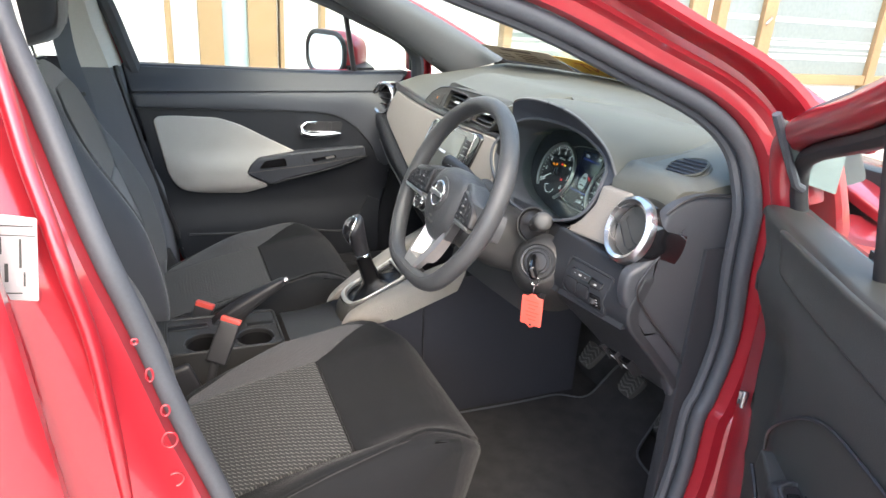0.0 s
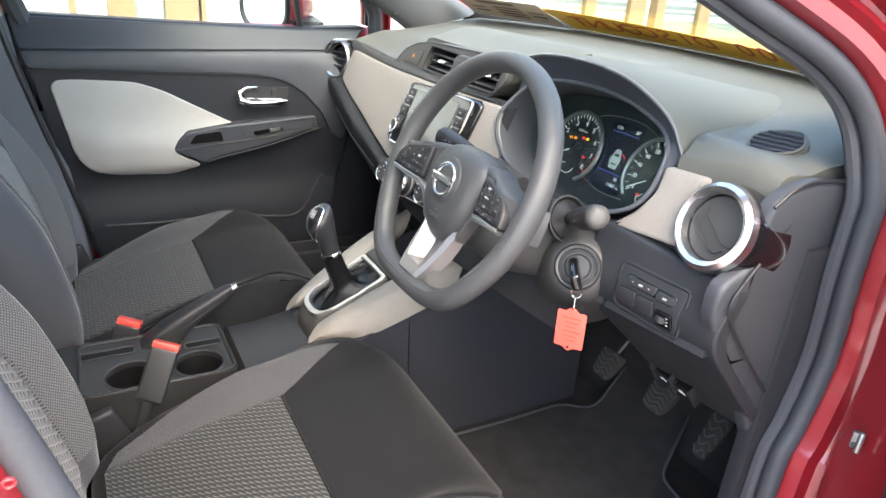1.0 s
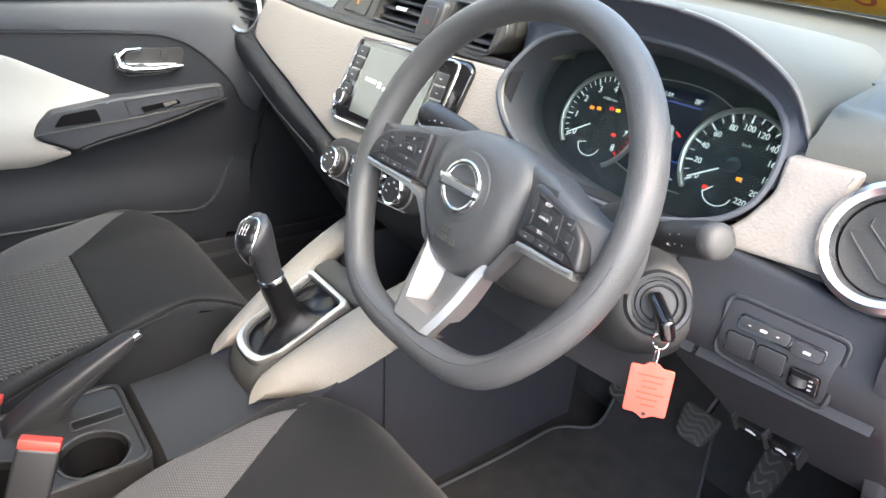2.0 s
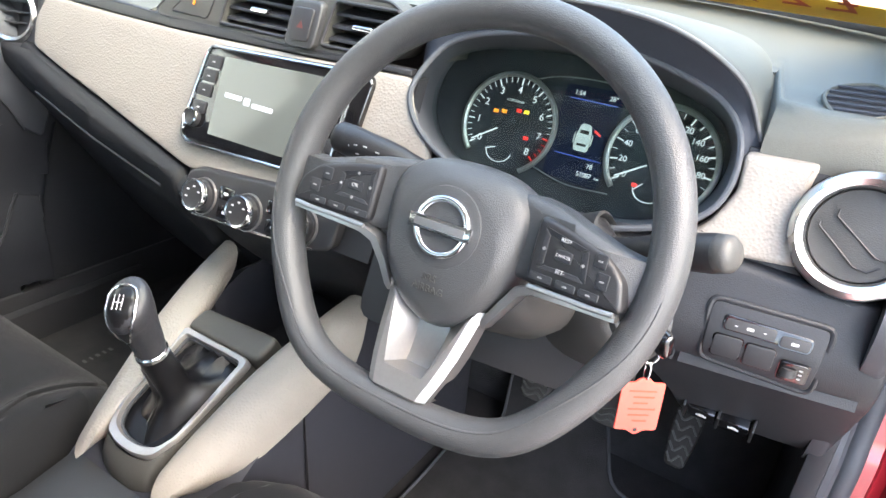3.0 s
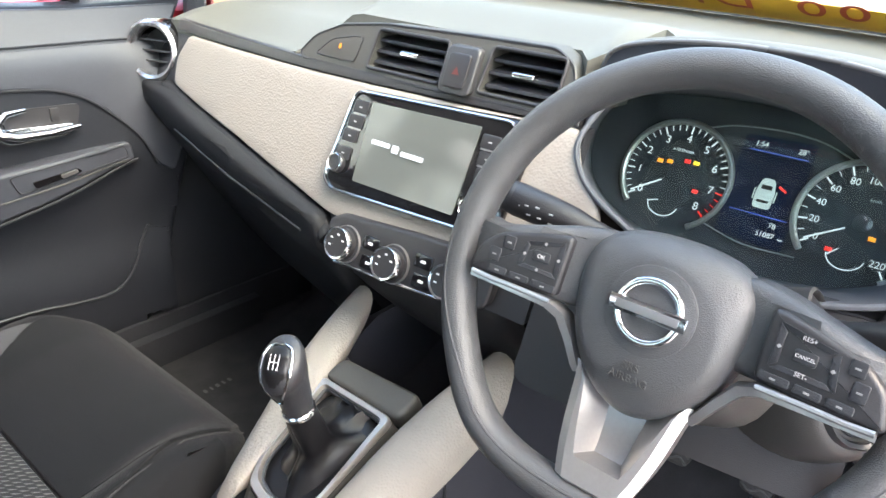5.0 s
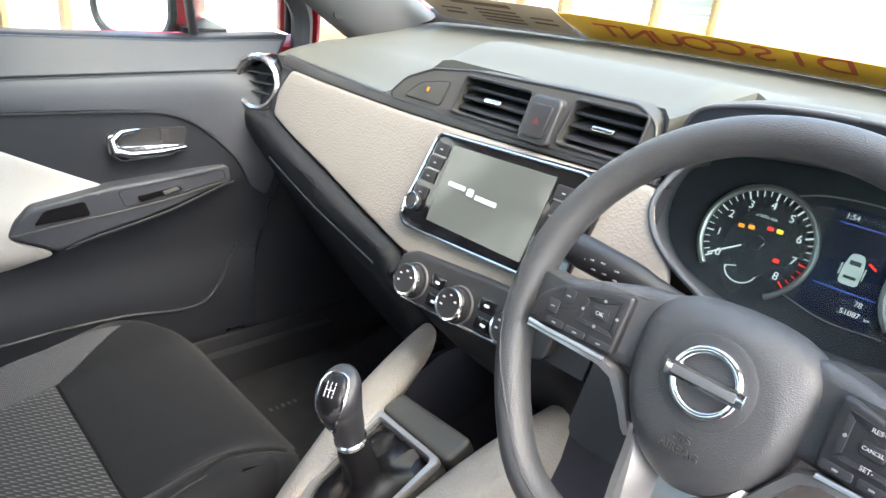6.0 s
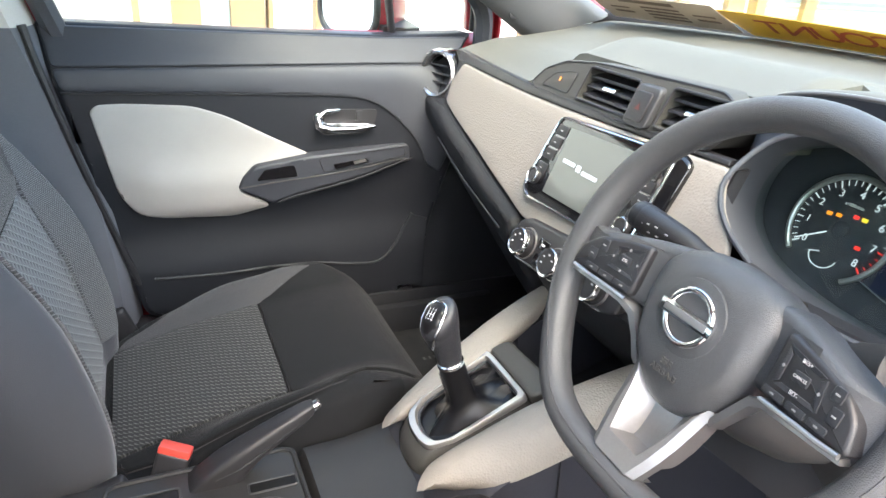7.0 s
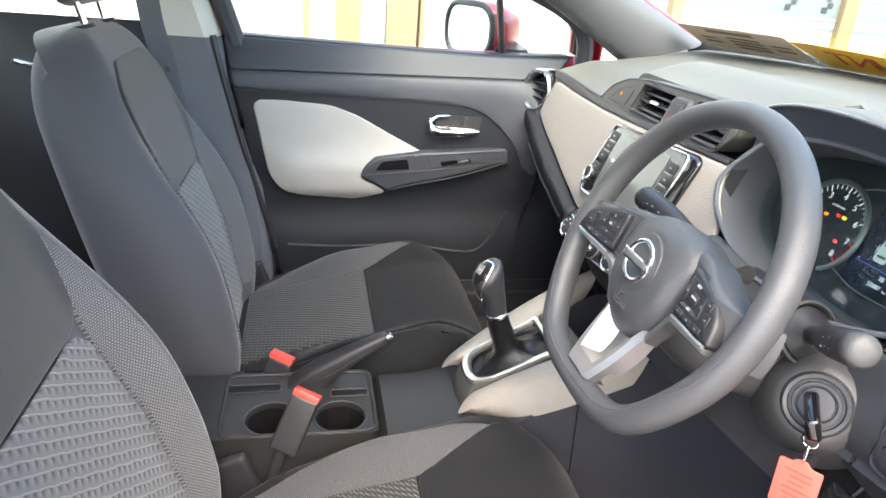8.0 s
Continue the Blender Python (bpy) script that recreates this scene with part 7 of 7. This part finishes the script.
build_door(1, Matrix.Identity(4), "closed passenger door, dark trim with pale cloth insert")
SWING = pose(0, 0, 0, 0, 0, 61)
HINGE = Matrix.Translation(Vector((0.675, -0.848, 0)) - SWING @ Vector((0.72, -0.735, 0))) @ SWING
driver_door = build_door(-1, HINGE, "open driver's door with dark trim")
pod_m = HINGE @ pose(0.385, -0.722, 0.768)
pod = part("switch_pod", panel(rounded([(-0.10, -0.03), (0.09, -0.022), (0.10, 0.0), (0.09, 0.03), (-0.10, 0.04)], 0.015), 0.03, at(pod_m), 0, 0.010), DARK, driver_door, "dark armrest pod with window switches")
part("pod_rim", tube([pod_m @ Vector((u, v, 0.031)) for u, v in rounded([(-0.085, -0.02), (0.075, -0.014), (0.085, 0.0), (0.075, 0.022), (-0.085, 0.03)], 0.012)], 0.003, 8, True), GREYPL, pod)
for u, v in ((0.05, 0.012), (0.05, -0.006), (0.02, 0.014), (0.02, -0.008), (-0.02, 0.004)):
    part("window_switch", block((0.022, 0.013, 0.006), pod_m @ pose(u, v, 0.033), 0.002), BLACK, pod)


# ---- loose things and the rest of the cabin ----
def strip(a, b, up, name, mat, parent, label=""):
    """A thin flat sheet between a and b, standing along up."""
    a, b, up = Vector(a), Vector(b), Vector(up)
    m = basis((a + b) / 2 + up / 2, b - a, up)
    return part(name, block(((b - a).length, up.length, 0.0012), m, 0.0004), mat, parent, label), m


banner = thing("windscreen_banner", (1.12, -0.2, 1.085), "yellow discount banner with red letters, seen from behind", "banner")


def banner_fn(u, v, w):
    # u across (y), v up along the glass
    y = u
    p = windscreen_fn(y, 0.02 + v, 0)
    return Vector((p.x - 0.012, p.y, p.z - 0.006 + w))


part("sheet", panel([(0.27, 0.0), (-0.65, 0.0), (-0.66, 0.035), (-0.63, 0.05), (0.23, 0.10), (0.30, 0.10)], 0.001, banner_fn, 0.04), YELLOW, banner)
words = "\u00a32,000 DISCOUNT"
for i, ch in enumerate(words):
    if ch == " ":
        continue
    bmt = print_bm()
    letters(bmt, ch, 0.066, Matrix.Scale(1.3, 4, (1, 0, 0)), depth=0.0002)
    u0 = -0.60 + 0.83 * (i + 0.5) / len(words)
    for v in bmt.verts:
        v.co = banner_fn(u0 + v.co.x, 0.052 + v.co.y * 1.05, -0.0012 + v.co.z)
    part("letter", bmt, BROWN, banner, "dark red letter seen mirrored")
card = thing("dealer_card", (1.05, 0.43, 1.09), "buff printed card lying against the windscreen base", "card")


def card_fn(u, v, w):
    p = windscreen_fn(0.58 - u, 0.03 + v, 0)
    return Vector((p.x - 0.02, p.y, p.z - 0.008 + w))


part("sheet", panel(rounded([(0.0, 0.0), (0.30, 0.0), (0.30, 0.11), (0.0, 0.11)], 0.004), 0.001, card_fn, 0.05), CARD, card)
for u0, u1, v0, v1 in ((0.07, 0.2, 0.085, 0.098), (0.11, 0.2, 0.02, 0.026), (0.11, 0.2, 0.035, 0.041), (0.11, 0.2, 0.05, 0.056), (0.11, 0.2, 0.065, 0.071), (0.03, 0.075, 0.035, 0.042), (0.03, 0.075, 0.055, 0.06), (0.225, 0.275, 0.035, 0.042), (0.225, 0.275, 0.055, 0.06)):
    part("print_bar", panel([(u0, v0), (u1, v0), (u1, v1), (u0, v1)], 0.0006, lambda u, v, w: card_fn(u, v, w - 0.0009), 0.05), CARDINK, card)

# passenger's seat belt
belt = thing("seat_belt", (-0.25, 0.62, 0.4), "grey-blue seat belt webbing hanging by the pillar", "seat belt")
bp = [Vector(p) for p in spline([(-0.30, 0.585, 1.36), (-0.29, 0.565, 1.10), (-0.262, 0.56, 0.96), (-0.24, 0.585, 0.75), (-0.23, 0.63, 0.42)], 6)]
part("stop_button", lathe([(0.006, -0.003), (0.006, 0.002), (0.003, 0.003)], 16, basis((-0.258, 0.553, 0.972), (1, 0, 0), (0, 0, 1), (0.1, -1, 0.1))), BEIGEPL, belt)
part("webbing", tube(bp, 0.023, 8, flat=0.06, side=(1, 0, 0)), WEBBING, belt)

# cabin sides, rear bench and kick panels
for sgn in (-1, 1):
    box_part("kick_panel", (0.70 if sgn < 0 else 0.58, sgn * 0.705 - 0.012, 0.3), (1.15, sgn * 0.705 + 0.012, 0.93), TRIM, body)
    box_part("rear_sill_trim", (-1.15, sgn * 0.69 - 0.03, 0.26), (0.8, sgn * 0.69 + 0.03, 0.37), TRIM, body)
part("toe_board", panel([(0.0, -0.69), (0.5, -0.69), (0.5, 0.69), (0.0, 0.69)], 0.02, lambda u, v, w: Vector((0.98 + 0.34 * u, v, 0.30 + 0.95 * u + w)), 0.1), CARPET, body)
bench = thing("rear_bench", (-0.9, 0, 0.3), "dark cloth rear bench seat", "rear seat")
part("cushion", block((0.5, 1.24, 0.22), pose(-0.78, 0, 0.43, 0, -5, 0), 0.06, 4), SIDE, bench)
part("backrest", block((0.16, 1.24, 0.6), pose(-1.06, 0, 0.78, 0, -18, 0), 0.06, 4), SIDE, bench)
part("rear_door_handle", tube([(-0.605, 0.684, 0.952), (-0.598, 0.676, 0.953), (-0.572, 0.675, 0.947), (-0.560, 0.682, 0.944)], 0.006, 10), CHROME, body, "chrome rear door handle")
for sgn in (-1, 1):
    part("rear_window_frame", tube([(-0.30, sgn * 0.75, 1.04), (-0.34, sgn * 0.69, 1.30), (-0.8, sgn * 0.66, 1.36), (-1.15, sgn * 0.66, 1.3), (-1.2, sgn * 0.72, 1.05)], 0.03, 8, flat=0.6), RED, body)

# striker, hinge bolt and label on the driver's jamb
part("check_strap", block((0.03, 0.03, 0.035), pose(0.806, -0.79, 0.682, 0, 20, 10), 0.006), GREYSIL, body)
part("strap_arm", tube([(0.806, -0.78, 0.68), (0.80, -0.84, 0.662), (0.77, -0.90, 0.655)], 0.007, 8, flat=0.5), DARK, body)
check = part("door_check", block((0.008, 0.013, 0.022), pose(0.7235, -0.826, 0.726, 0, 0, 28), 0.002), GREYSIL, body, "bare metal door check arm")
part("check_pin", lathe([(0.0035, -0.013), (0.0035, 0.013), (0.0025, 0.0145), (0, 0.0145)], 14, pose(0.7195, -0.831, 0.726)), SILVER, check)
part("check_slot", block((0.004, 0.009, 0.007), pose(0.720, -0.8275, 0.720, 0, 0, 28), 0.001), DARK, check)
part("hinge_bolt", lathe([(0.008, 0), (0.008, 0.006), (0, 0.007)], 12, pose(0.818, -0.792, 0.912) @ pose(0, 0, 0, 90, 0, 0)), CHROME, body)

# creases, pressings and the type label on the driver's centre pillar
crease = [(-0.23, 1.36), (-0.214, 1.27), (-0.198, 1.196), (-0.183, 1.111), (-0.168, 1.047), (-0.147, 0.945), (-0.139, 0.848), (-0.133, 0.742), (-0.125, 0.62)]
part("pillar_crease", tube([Vector((x - 0.004, -0.789 + lean(z), z)) for x, z in [tuple(p) for p in spline(crease, 4)]], 0.010, 12, flat=0.8, side=(0, 1, 0)), RED, body, "", 80)
rear_edge = [(-0.235, 1.25), (-0.216, 1.10), (-0.208, 1.015), (-0.202, 0.968), (-0.194, 0.88), (-0.185, 0.781), (-0.17, 0.62), (-0.15, 0.45)]
rear_in = [Vector((x, -0.852 + lean(z), z)) for x, z in rear_edge]
part("rear_door_skin", loft([[p + Vector((0.0, 0.03, 0)) for p in rear_in], [p + Vector((0.003, 0.004, 0)) for p in rear_in], [p + Vector((-0.006, -0.004, 0)) for p in rear_in], [p + Vector((-0.06, -0.012, 0)) for p in rear_in], [p + Vector((-0.5, -0.005, 0)) for p in rear_in]], closed=False, caps=False), RED, body, "edge of the closed red rear door", 50)
for z, h, w in ((0.918, 0.006, 0.006), (0.876, 0.016, 0.007), (0.829, 0.014, 0.009), (0.79, 0.02, 0.016), (0.735, 0.018, 0.018)):
    x = float(np.interp(z, [0.735, 0.83, 0.918], [-0.086, -0.090, -0.113]))
    part("pressed_dimple", tube([Vector((x + w / 2 * math.cos(a), -0.772, z + h / 2 * math.sin(a))) for a in [2 * math.pi * k / 16 for k in range(16)]], 0.0013, 8, True), RED, body)
STK = basis((-0.199, -0.803 + lean(1.028), 1.028), (0.98, 0, -0.12), (-0.1, 0, 1))
stk = part("type_label", panel(rounded([(-0.018, -0.04), (0.017, -0.042), (0.016, 0.039), (-0.008, 0.041), (-0.018, 0.041)], 0.002), 0.0012, at(STK), 0), LABEL, body, "white printed type label with grey text bars")
for k, (u, v, w_, h_) in enumerate(((0.0, 0.022, 0.03, 0.0008), (-0.002, 0.009, 0.002, 0.022), (0.003, 0.005, 0.002, 0.028), (0.009, 0.006, 0.0025, 0.03), (-0.008, -0.014, 0.003, 0.018), (0.001, -0.02, 0.003, 0.014), (-0.012, 0.012, 0.0015, 0.016), (0.012, -0.018, 0.0018, 0.02), (0.006, -0.02, 0.0015, 0.014), (-0.0125, -0.02, 0.0015, 0.022), (0.0, 0.031, 0.026, 0.0012), (0.002, 0.027, 0.022, 0.0012), (-0.004, -0.034, 0.016, 0.0012), (0.0135, 0.008, 0.001, 0.02))):
    part("text_bar", block((w_, h_, 0.0005), STK @ pose(u, v, 0.0014), 0), GREYINK if k % 2 else BEIGEPL, stk)
